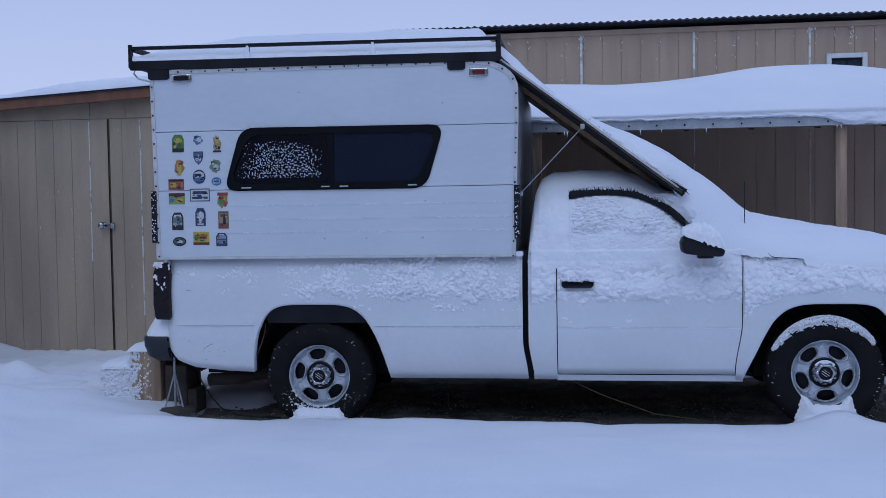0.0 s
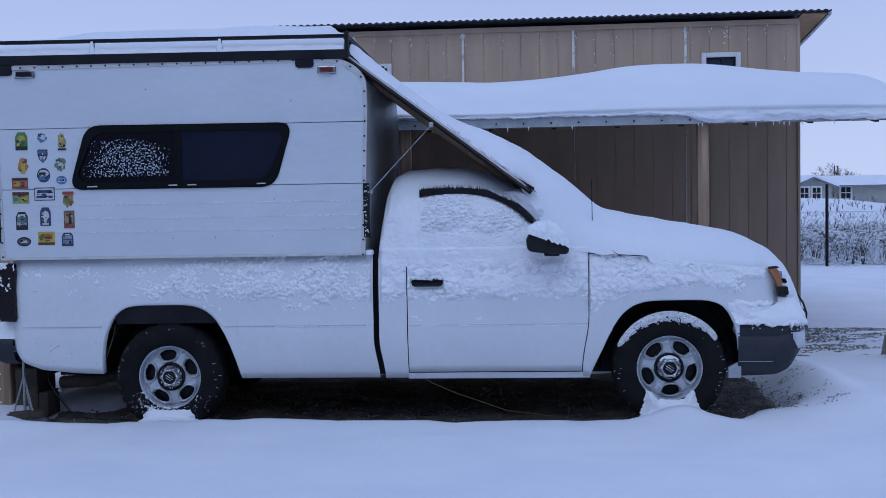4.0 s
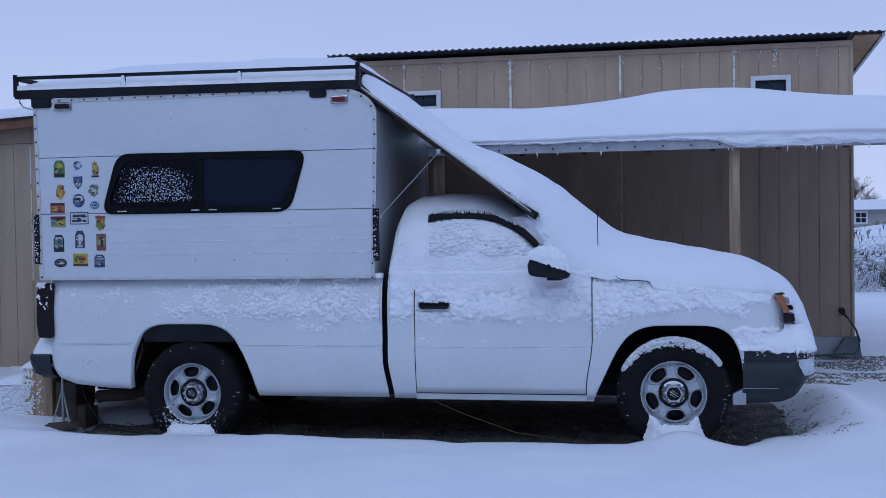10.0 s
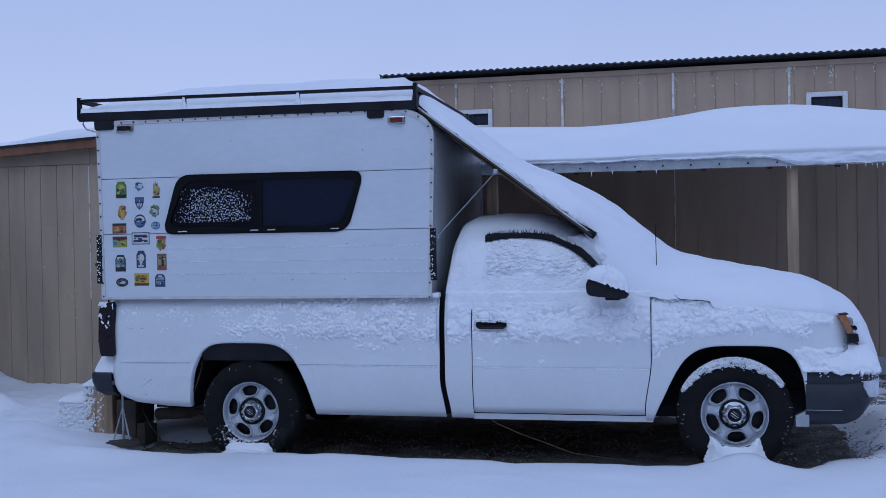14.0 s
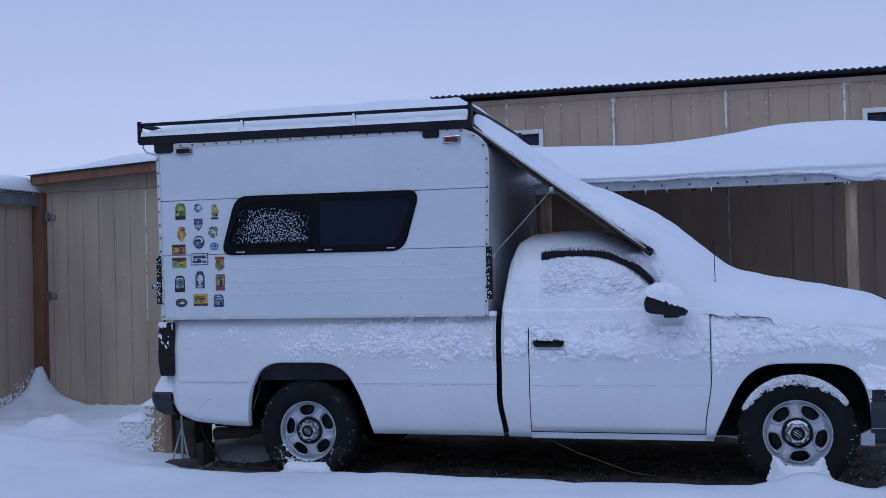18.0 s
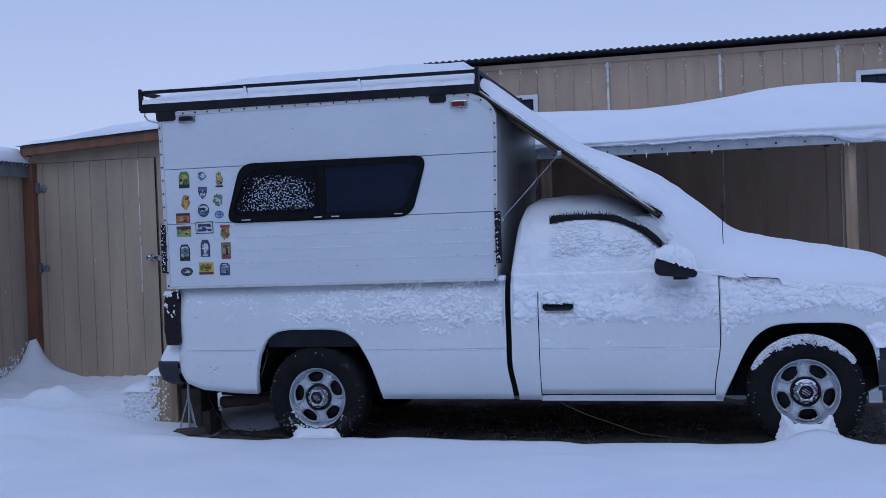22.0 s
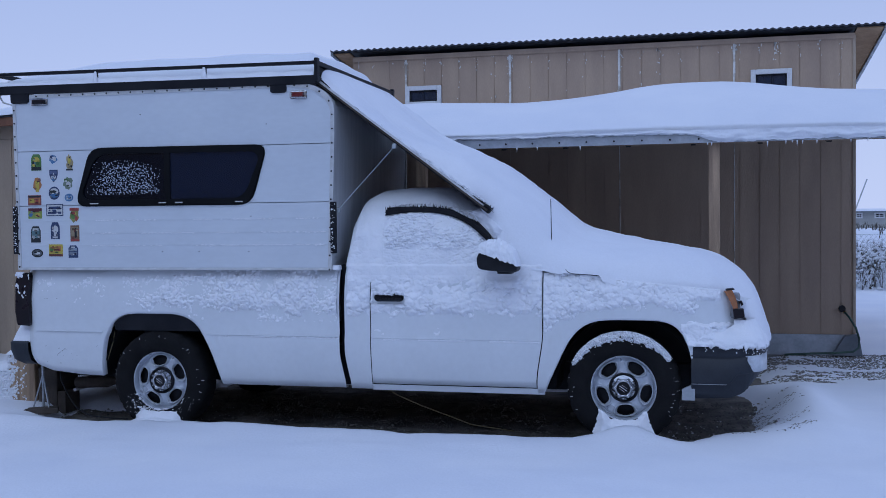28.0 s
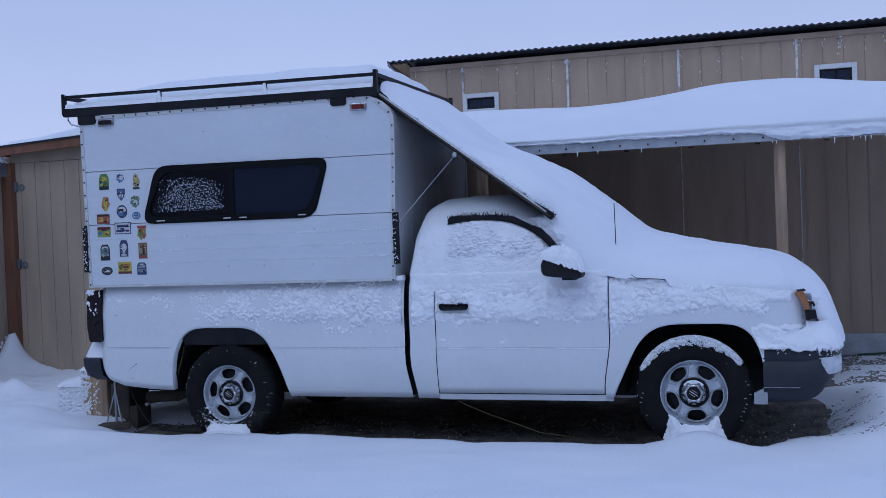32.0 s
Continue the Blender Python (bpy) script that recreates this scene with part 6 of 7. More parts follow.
def border(u):
    """Where the snow ends along the near side."""
    s = (0, 0.06, 0.16, 0.26, 0.36, 0.42, 0.46, 0.50, 0.55, 0.575, 0.585, 0.625, 0.632, 0.65, 0.67, 0.72, 0.80, 0.86, 0.90, 0.94, 1.0)
    x = lerp(u, s, (1.29, 1.42, 1.72, 2.02, 2.32, 2.46, 2.56, 2.70, 2.90, 3.01, 3.05, 3.225, 3.245, 3.34, 3.43, 3.64, 3.93, 4.07, 4.135, 4.185, 4.225))
    z = lerp(u, s, (2.510, 2.389, 2.163, 1.936, 1.710, 1.53, 1.34, 1.19, 1.148, 1.150, 1.140, 1.131, 1.10, 1.062, 1.07, 1.035, 1.02, 0.97, 0.88, 0.80, 0.685))
    y = lerp(u, s, (0.05, 0.05, 0.05, 0.05, 0.05, 0.10, 0.05, 0.02, 0.005, 0.005, 0.005, 0.005, 0.005, 0.01, 0.015, 0.02, 0.05, 0.12, 0.15, 0.16, 0.14))
    return x, y, z


def blanket(i, j):
    u, v = i / 150, j / 70
    cx, cz = ridge(u)
    bx, by, bz = border(u)
    w = 2 * v - 1
    y = CY + (CY - by) * math.copysign(abs(w) ** 0.8, w)
    full = lerp(u, (0, 0.36, 0.55, 0.85, 1), (7, 6, 3.2, 3.0, 4))
    k = max(0.0, 1 - abs(w) ** full) ** 0.62
    lump = 0.014 * fbm(Vector((u * 9, v * 5, 2)), 3) + 0.008 * fbm(Vector((u * 30, v * 17, 2)), 3) * (1 if abs(w) > 0.5 else 0.4)
    rough = (0.004 if u < 0.4 else 0.02) * fbm(Vector((u * 45, v * 8, 6)), 3) * smooth01((abs(w) - 0.9) / 0.1)
    dip = 0.07 * (1 - smooth01((y - 0.2) / 0.95)) * smooth01(u / 0.15) * smooth01((0.78 - u) / 0.2) * k
    return bx + (cx - bx) * k + lump * 0.3, y + rough * 0.5, bz + (cz - bz) * k - dip + (lump + rough) * smooth01(u / 0.05)


single("snow_blanket", sheet(151, 71, blanket), SNOW, "deep smooth snow sliding from the panel over the hood and grille", "snow", kind="stuff", smooth=True)


spots = []
for k in range(90):
    t = 0.25 + 0.75 * random.random() ** 0.7
    p = BA + (BB - BA) * t + bn * random.uniform(0.010, 0.030)
    spots.append((p.x, random.uniform(0.028, 0.060), p.z, random.uniform(0.003, 0.009) * (0.5 + 0.8 * t), random.uniform(0.7, 1.0)))
tagged(new("snow_crumbs", blobs("snow_crumbs", spots, CRUST, 0.006, 50)), "crumbs of snow along the leaning panel's lower edge", "snow", kind="stuff")


def pillar_snow(i, j):
    """Snow filling the corner between the windshield pillar, the panel's end and the mirror."""
    t, v = 0.66 + 0.46 * i / 60, j / 16
    x, z = visor_line(min(t, 1.0))
    x, z = x + 0.70 * max(0.0, t - 1.0), z - 0.75 * max(0.0, t - 1.0)
    off = 0.020 + 0.006 * noise.noise(Vector((t * 60, 0, 1))) + (0.02 + 0.085 * smooth01((t - 0.66) / 0.2)) * v
    x, z = x + 0.6 * off, z + 0.8 * off
    y = cab_side_y(min(x, 2.35), min(z, cab_top(x) - 0.09))
    bulge = 0.034 * math.sin(math.pi * min(1.0, 0.06 + v * 0.94)) ** 0.6 * smooth01((t - 0.66) / 0.08) * (1 + 0.5 * fbm(Vector((t * 14, v * 2.5, 3)), 3))
    return x, y + 0.012 - bulge + 0.10 * smooth01((v - 0.75) / 0.25) + 0.12 * smooth01((t - 1.0) / 0.12), z


single("snow_drift", sheet(61, 17, pillar_snow), SNOW, "snow packed between the windshield pillar and the panel", "snow", kind="stuff", smooth=True)


# stuck snow on the body's side
def body_place(x0, x1, z0, z1):
    def f(u, v):
        x, z = x0 + (x1 - x0) * u, z0 + (z1 - z0) * v
        y = side_y(z) + (nose_plan(x) if x > 3.8 else 0)
        if z > 1.13 and x < 2.95:
            y = min(cab_side_y(min(x, 2.6), z), 0.5) - 0.003 if x > 1.45 else y
        return (x, y, z), (0, -1, 0)
    return f


def clumps(x, z, seed, big=14, flat=1.0):
    """Puffy stuck-on snow: rounded lumps of three sizes that grow out of one another, with deep creases, gathered in patches."""
    p = Vector((x * big * 1.05, z * big * 1.2 * flat, seed))
    q = p * 2.2
    p += 0.45 * Vector((noise.noise(p * 0.9), noise.noise(p * 0.9 + Vector((9, 0, 0))), 0)) + 0.20 * Vector((noise.noise(q), noise.noise(q + Vector((9, 0, 0))), 0))
    h = max(0.036 * dome(p), 0.032 * dome(p * 1.5 + Vector((3, 1, 2))) - 0.001, 0.022 * dome(p * 2.6 + Vector((1, 4, 5))))
    rough = 1.0 if seed in (1.0, 3.0) else 0.45 + 0.55 * smooth01(0.5 + 1.6 * fbm(Vector((x * 4.5, z * 7, seed + 7)), 3))
    return (h - 0.0235) * rough + 0.018 * fbm(Vector((x * 5, z * 7, seed)), 3)


def bed_depth(u, v):
    x, z = -1.0 + 2.40 * u, 0.80 + 0.37 * v
    amount = -0.011 + 0.023 * smooth01((x + 0.75) / 1.7) - 0.02 * smooth01((0.93 - z - 0.05 * fbm(Vector((x * 4, 0, 1)), 3)) / 0.1) - 0.012 * smooth01((z - 1.10) / 0.06)
    if abs(x) < 0.52 and z < rear_arch(x) + 0.012:
        return -0.05
    return amount - 0.005 + clumps(x, z, 1.0, 34) * 1.15


crust("snow_crust", 460, 74, body_place(-1.0, 1.40, 0.80, 1.17), bed_depth, "thin clumpy snow stuck to the truck bed's side")


def door_depth(u, v):
    x, z = 1.48 + 1.38 * u, 0.72 + 0.50 * v
    edge = 0.03 * fbm(Vector((x * 5, 0, 4)), 3)
    amount = 0.015 - 0.038 * smooth01((0.93 + edge - z) / 0.14) + 0.012 * smooth01((z - 1.05) / 0.1)
    if 1.67 < x < 1.895 and 0.935 < z < 1.0 + 0.012 * noise.noise(Vector((x * 60, 0, 0))):
        amount -= 0.03
    if (abs(x - 1.647) < 0.005 and z < 1.08) or x > 2.849:
        amount -= 0.04
    amount -= 0.02 * smooth01((z - 1.192) / 0.028)
    calm = smooth01((z - 1.08 - 0.03 * fbm(Vector((x * 3, 0, 8)), 3)) / 0.06)
    return amount + 1.3 * clumps(x, z, 2.0, 18) * (1 - 0.75 * calm)


crust("snow_crust", 400, 140, body_place(1.48, 2.86, 0.72, 1.22), door_depth, "clumpy snow stuck to the truck's door")


VISOR = [visor_line(k / 40) for k in range(41)]


def glass_depth(u, v):
    x, z = 1.46 + 1.30 * u, 1.19 + 0.50 * v
    line = float(np.interp(x, [p[0] for p in VISOR], [p[1] for p in VISOR])) if 1.735 < x < 2.49 else 9
    if z > cab_top(x) - 0.05:
        return -0.03
    if line == 9:
        return 0.010 + 0.3 * clumps(x, z, 3.0, 13)
    spike = 0.020 + 0.016 * noise.noise(Vector((x * 55, 0, 0))) + 0.016 * noise.noise(Vector((x * 130, 0, 3)))
    if -0.032 < z - line < spike + 0.004:
        return -0.03
    if z > line:
        return 0.014 + 0.014 * math.exp(-(z - line - 0.02) / 0.03) + 0.6 * clumps(x, z, 3.0, 16)
    body = smooth01((z - 1.30 - 0.012 * fbm(Vector((x * 9, 0, 2)), 3)) / 0.02) * smooth01((x - 1.74) / 0.02)
    return max(0.004, 0.016 - 0.006 * body + clumps(x, z, 3.0, 24, 1.7) * (0.30 + 1.0 * body))


crust("snow_crust", 440, 150, body_place(1.46, 2.76, 1.19, 1.69), glass_depth, "wind-packed snow covering the cab's side window")


def fender_depth(u, v):
    x, z = 2.86 + 1.28 * u, 0.68 + 0.47 * v
    lo = lerp(x, (2.86, 3.0, 3.2, 3.6, 3.8, 4.0, 4.14), (0.80, 0.88, 0.95, 0.97, 0.93, 0.90, 0.90)) + 0.03 * fbm(Vector((x * 6, 0, 2)), 3)
    amount = 0.015 - 0.040 * smooth01((lo - z) / 0.10)
    if x > 3.75:
        amount = max(amount, 0.016 - 0.035 * smooth01((z - 0.80 - 0.02 * fbm(Vector((x * 9, 0, 3)), 3)) / 0.05))
        if z < front_arch(min(x, 3.82)) + 0.01 and x < 3.82:
            amount = -0.03
    amount -= 0.03 * smooth01((x - 3.78) / 0.12) * smooth01((z - 0.83) / 0.03) * smooth01((1.0 - z) / 0.04)
    if x < 3.82 and z < front_arch(x) + 0.012:
        return -0.05
    if z > fender_top(x) + 0.01 or (x < 2.8535 and z < 1.1):
        amount = -0.04
    if 4.0 < x and 0.83 < z < 1.05:
        amount = -0.03
    return amount + 1.1 * clumps(x, z, 4.0, 22)


crust("snow_crust", 380, 130, body_place(2.86, 4.14, 0.68, 1.15), fender_depth, "clumpy snow stuck to the front fender")
single("snow_on_cab", sheet(len(cab_xs), 41, lambda i, j: cab_section(i, j, -0.01 + (0.030 + 0.006 * fbm(Vector((i * 0.2, j * 0.2, 0)), 3)) * math.sin(math.pi * j / 40) ** 1.2)), SNOW, "frost and thin snow over the cab roof", "snow", kind="stuff", smooth=True)


# snow on the bumpers and wheels
def nose_place(u, v):
    k = min(len(fp) - 2, int(u * (len(fp) - 1)))
    t = u * (len(fp) - 1) - k
    p, q = Vector(fp[k]), Vector(fp[k + 1])
    d0 = (q - Vector(fp[max(0, k - 1)])).normalized()
    d1 = (Vector(fp[min(len(fp) - 1, k + 2)]) - p).normalized()
    d = (d0 * (1 - t) + d1 * t).normalized()
    c = p + (q - p) * t
    back = 0.02 + 0.05 * v * smooth01((c.x - 3.9) / 0.2)
    return (c.x - d.y * back, c.y + d.x * back, 0.645 + 0.20 * v), (d.y, -d.x, 0)


def nose_depth(u, v):
    rag = 0.14 + 0.14 * fbm(Vector((u * 60, 0, 5)), 3) + 0.06 * noise.noise(Vector((u * 300, 0, 1)))
    spot = Vector(nose_place(u, v)[0])
    d = noise.voronoi(spot * 24 + 0.4 * Vector((noise.noise(spot * 18), 0, noise.noise(spot * 19))))[0]
    lumps = 0.009 * fbm(spot * 7, 3) + 0.006 * (max(0.0, 1 - (d[0] / 0.8) ** 2) - 0.4) * (0.4 + 0.6 * smooth01((0.5 - v) / 0.3))
    fade = smooth01((v - 0.34 - 0.12 * fbm(Vector((spot.x * 9, spot.y * 9, 8)), 3)) / 0.62) * (1 - 0.38 * smooth01((spot.x - 4.00) / 0.10))
    return (0.045 + lumps) * (1 - fade) - 0.02 * fade + lumps * 0.4 - 0.12 * smooth01((rag - v) / 0.10) - 0.05 * smooth01((0.03 - u) / 0.02)


crust("snow_crust", 640, 52, nose_place, nose_depth, "ragged snow packed along the front bumper")


spots = []
for k in range(55):
    i = random.randrange(2, len(fine_fp) // 2)
    p = fine_fp[i]
    spots.append((p[0] + random.uniform(-0.006, 0.006), p[1] - 0.001, 0.672 - abs(random.gauss(0, 0.035)), random.uniform(0.002, 0.006), random.uniform(0.8, 1.2)))
tagged(new("snow_flecks", blobs("snow_flecks", spots, CRUST)), "crumbs of snow on the front bumper's face", "snow", kind="stuff")


def back_snow(i, j):
    k = min(len(rp) - 2, i // 3)
    t = (i % 3) / 3
    x, y = rp[k][0] + (rp[k + 1][0] - rp[k][0]) * t, rp[k][1] + (rp[k + 1][1] - rp[k][1]) * t
    s = j / 9
    rise = 0.155 * smooth01((-1.07 - x) / 0.05)
    return x + s * 0.115, y + s * 0.05, 0.612 + (rise + 0.02) * math.sin(s * math.pi / 2) + 0.012 * fbm(Vector((i * 0.3, j * 0.3, 0)), 3)


single("snow_on_bumper", sheet(3 * len(rp) - 4, 10, back_snow), CRUST, "snow piled on the rear bumper step", "snow", kind="stuff", smooth=True)


def tyre_snow(wx, wz, a0, a1, r0, r1, seed, bias, label, amp=0.010):
    def place(u, v):
        a, r = a0 + (a1 - a0) * u, r0 + (r1 - r0) * v
        y = 0.135 + lerp(r, (0.20, 0.25, 0.30, 0.335, 0.362, 0.38), (-0.085, -0.112, -0.118, -0.112, -0.098, -0.08))
        return (wx + r * math.cos(a), y, wz + r * math.sin(a)), (0, -1, 0.2)

    def depth(u, v):
        a = a0 + (a1 - a0) * u
        return bias(u, v) + amp * fbm(Vector((a * 9, v * 5, seed)), 4) + 0.7 * amp * noise.noise(Vector((a * 38, v * 9, seed))) + 0.5 * amp * noise.noise(Vector((a * 75, v * 20, seed)))
    return crust("snow_crust", 260, 40, place, depth, label)


def arc_bias(u, v):
    inner = 0.34 + 1.7 * abs(u - 0.46) ** 2.2
    return 0.016 - 0.046 * smooth01((inner + 0.16 - v) / 0.42) - 0.05 * smooth01((abs(u - 0.5) - 0.44) / 0.06)


tyre_snow(3.378, 0.385, radians(28), radians(160), 0.285, 0.378, 5.0, arc_bias, "arc of snow on the front tyre's shoulder", 0.027)


def rim_snow(wx, wz, top, half, seed, label):
    """Snow packed against the foot of a wheel, ragged and speckled along its upper edge."""
    def place(u, v):
        return (wx - half + 2 * half * u, 0.012, 0.0 + 0.36 * v), (0, -1, 0)

    def depth(u, v):
        x, z = -half + 2 * half * u, 0.36 * v
        e = min(top(x) - z, half * 0.96 - abs(x) - 0.25 * max(0, z - 0.1))
        speck = 0.010 * noise.noise(Vector((x * 28, z * 28, seed))) + 0.005 * noise.noise(Vector((x * 80, z * 80, seed)))
        return 0.045 * smooth01((e + 0.01) / 0.09) - 0.014 + speck * (1 - 0.6 * smooth01(e / 0.06)) - 0.05 * smooth01(-(e + 0.045) / 0.02)
    return crust("snow_crust", 170, 120, place, depth, label)


rim_snow(0.0, 0.345, lambda x: 0.150 - 0.04 * smooth01((abs(x) - 0.13) / 0.06), 0.21, 6.0, "snow packed against the rear wheel's foot")
rim_snow(3.378, 0.385, lambda x: 0.205 + 0.060 * smooth01((abs(x) - 0.07) / 0.08), 0.225, 7.0, "snow packed against the front wheel's foot")
tyre_snow(0.0, 0.345, radians(196), radians(330), 0.205, 0.30, 8.0, lambda u, v: -0.012 + 0.010 * smooth01((0.30 - abs(u - 0.42)) / 0.2) - 0.006 * smooth01((v - 0.6) / 0.3), "flecks of snow on the rear tyre's sidewall", 0.020)
tyre_snow(3.378, 0.385, radians(165), radians(225), 0.30, 0.375, 9.0, lambda u, v: -0.015 - 0.02 * smooth01((0.5 - v) / 0.3), "flecks of snow on the front tyre's edge", 0.016)


def lug_flecks(wx, wz, a0, a1, count, label, inner=0.312):
    bm = bmesh.new()
    for k in range(count):
        a = radians(a0 + (a1 - a0) * (k + random.uniform(-0.15, 0.15)) / count)
        if random.random() < 0.48:
            continue
        r0 = random.uniform(inner, inner + 0.04)
        r1 = r0 + random.uniform(0.004, 0.020)
        w = random.uniform(0.0005, 0.0014)
        for r, q in ((r0, r1),):
            da = w / r
            vs, tilt = [], random.uniform(-0.018, 0.018)
            for rr, aa in ((r, a - da), (q, a - 0.6 * da + tilt), (q, a + 0.6 * da + tilt), (r, a + da)):
                y = 0.135 + lerp(rr, (0.20, 0.25, 0.30, 0.335, 0.362, 0.38), (-0.085, -0.112, -0.118, -0.112, -0.098, -0.08)) - 0.012
                vs.append(bm.verts.new((wx + rr * math.cos(aa), y, wz + rr * math.sin(aa))))
            bm.faces.new(vs)
    return single("snow_flecks", bm, CRUST, label, "snow", kind="stuff")


lug_flecks(0.0, 0.345, -40, 205, 52, "flecks of snow between the rear tyre's lugs")
for k in range(3):
    lug_flecks(0.0, 0.345, 212, 250, 14, "dashes of snow on the rear tyre's sidewall", 0.225 + 0.03 * k)
    lug_flecks(0.0, 0.345, 296, 340, 12, "dashes of snow on the rear tyre's sidewall", 0.225 + 0.03 * k)
lug_flecks(3.378, 0.385, -30, 30, 12, "flecks of snow between the front tyre's lugs")
lug_flecks(3.378, 0.385, 155, 215, 12, "flecks of snow between the front tyre's lugs")


def foot_heap(wx, half, high, label):
    """A low snow heap against the foot of a wheel."""
    def at(i, j):
        u, v = 2 * i / 40 - 1, j / 16
        prof = max(0.0, 1 - abs(u) ** 3.2) ** 0.8
        lift = high * prof * math.sin(v * math.pi / 2) ** 0.7 * (1 + 0.12 * fbm(Vector((u * 4, v * 2, wx)), 3))
        return wx + half * u + 0.01 * fbm(Vector((u * 6, v * 6, 2)), 3), -0.16 + 0.185 * v, 0.03 + lift
    return single("snow_heap", sheet(41, 17, at), CRUST, label, "snow", kind="stuff", smooth=True)


foot_heap(0.0, 0.24, 0.055, "small heap of snow against the rear wheel")
foot_heap(3.385, 0.24, 0.10, "small heap of snow against the front wheel")

# ---- under the tail ----
stand = thing("jack_stand", (-1.19, 0.28, 0.0), "small metal jack stand under the rear bumper", "jack stand")
for dx, dy in ((-0.07, -0.05), (0.09, -0.05), (0.0, 0.09)):
    bm = bmesh.new()
    tube(bm, [(-1.145, 0.28, 0.33), (-1.145 + dx, 0.28 + dy, 0.03)], 0.006, 6)
    part("leg", bm, GALV, stand)
bm = bmesh.new()
tube(bm, [(-1.145, 0.28, 0.05), (-1.145, 0.28, 0.44)], 0.010, 8)
part("column", bm, GALV, stand)
steps = thing("wooden_step", (-1.52, 0.6, 0.0), "small wooden step crusted with snow behind the bumper", "step")
part("tall_tread", boxes((-1.545, -1.305, 0.40, 0.80, -0.02, 0.465), bevel=0.012), PALE_WOOD, steps, "bare pale wood with a snow crust")
part("low_tread", boxes((-1.765, -1.548, 0.41, 0.80, -0.02, 0.335), bevel=0.012), OSB, steps)


def tread_cap(x0, x1, z, thick):
    def at(i, j):
        u, v = i / 20, j / 20
        rim = (max(0.0, 1 - abs(2 * u - 1) ** 5) * max(0.0, 1 - abs(2 * v - 1) ** 5)) ** 0.5
        return x0 + (x1 - x0) * u, 0.385 + 0.42 * v, z + thick * rim + 0.010 * fbm(Vector((u * 3, v * 3, x0)), 3) * rim
    return sheet(21, 21, at)


part("snow_cap", tread_cap(-1.560, -1.295, 0.462, 0.055), CRUST, steps, "snow on the upper tread", smooth=True)
part("snow_cap", tread_cap(-1.780, -1.545, 0.332, 0.055), CRUST, steps, "snow on the lower tread", smooth=True)


def step_depth(u, v):
    x, z = -1.775 + 0.46 * u, 0.02 + 0.44 * v
    if z > (0.345 if x < -1.546 else 0.470):
        return -0.05
    p = Vector((x * 48, z * 48, 4))
    grain = 0.020 * dome(p) + 0.010 * dome(p * 1.9 + Vector((2, 5, 1)))
    return grain - 0.006 - 0.020 * smooth01((x + 1.60) / 0.17) - 0.03 * smooth01((x + 1.385) / 0.04)


box_ob = thing("storage_crate", (-1.05, 0.8, 0), "dark weathered crate under the truck's tail", "crate")
part("body", boxes((-1.272, -1.103, 0.40, 0.70, 0.0, 0.36), bevel=0.012), BARK, box_ob, "dark weathered side")
part("tray", boxes((-1.099, -1.030, 0.40, 0.60, 0.0, 0.180), bevel=0.008), BARK, box_ob)
plank_ob = thing("plank", (-1.1, 0.2, 0), "weathered brown board lying in the snow", "board")
bm = boxes((-1.25, -0.99, 0.13, 0.25, 0.035, 0.080), bevel=0.010)
bmesh.ops.rotate(bm, verts=bm.verts, cent=(-1.15, 0.2, 0.05), matrix=Matrix.Rotation(radians(32), 3, "Z"))
part("timber", bm, BARK, plank_ob)
bm = bmesh.new()
tube(bm, [(-0.935, 0.2, 0.38), (-0.915, 0.18, 0.30), (-0.859, 0.16, 0.222), (-0.80, 0.14, 0.155), (-0.74, 0.12, 0.10), (-0.62, 0.1, 0.055), (-0.45, 0.09, 0.045), (-0.29, 0.08, 0.045)], 0.005)
single("cable", bm, BLACK, "black cable hanging behind the rear wheel", "cable", smooth=True)
bm = bmesh.new()
tube(bm, [(1.72, 0.12, 0.33), (1.8, 0.13, 0.28), (1.95, 0.2, 0.20), (2.15, 0.25, 0.12), (2.3, 0.28, 0.06), (2.6, 0.3, 0.02)], 0.004, 6)
single("cable", bm, CABLE, "thin yellow cord trailing to the ground", "cable", smooth=True)


crust("snow_crust", 170, 150, lambda u, v: ((-1.775 + 0.46 * u, 0.398 if u > 0.5 else 0.407, 0.02 + 0.44 * v), (0, -1, 0)), step_depth, "snow crumbs stuck to the front of the wooden step")
rod = thing("bar", (-0.99, 0.75, 0.17), "pale snow-dusted bar lying under the tail", "bar")
part("shaft", tube(bmesh.new(), [(-0.93, 0.38, 0.20), (-1.05, 1.10, 0.17)], 0.014, 8), TRIM, rod)


# small marks
spots = []
for k in range(2200):
    x = random.uniform(0.55, 1.41) if k % 3 == 0 else random.uniform(1.66, 2.83)
    if fbm(Vector((x * 4, 0, 2)), 3) > -0.05:
        spots.append((x, 0.001, 0.690 - 0.004 * x + abs(random.gauss(0, 0.004)), random.uniform(0.002, 0.005), 0.8))
tagged(new("snow_flecks", blobs("snow_flecks", spots, CRUST)), "grains of snow caught along the body crease", "snow", kind="stuff")


def tail_depth(u, v):
    x, z = -1.165 + 0.125 * u, 0.95 + 0.20 * v
    return -0.006 + 0.018 * fbm(Vector((x * 20, z * 14, 3)), 4) + 0.008 * noise.noise(Vector((x * 90, z * 60, 3))) + 0.009 * smooth01((z - 1.06) / 0.06) - 0.004 * smooth01((x + 1.08) / 0.03)


crust("snow_crust", 40, 60, lambda u, v: ((-1.165 + 0.125 * u, -0.012, 0.95 + 0.20 * v), (0, -1, 0)), tail_depth, "bits of snow stuck to the tail light")
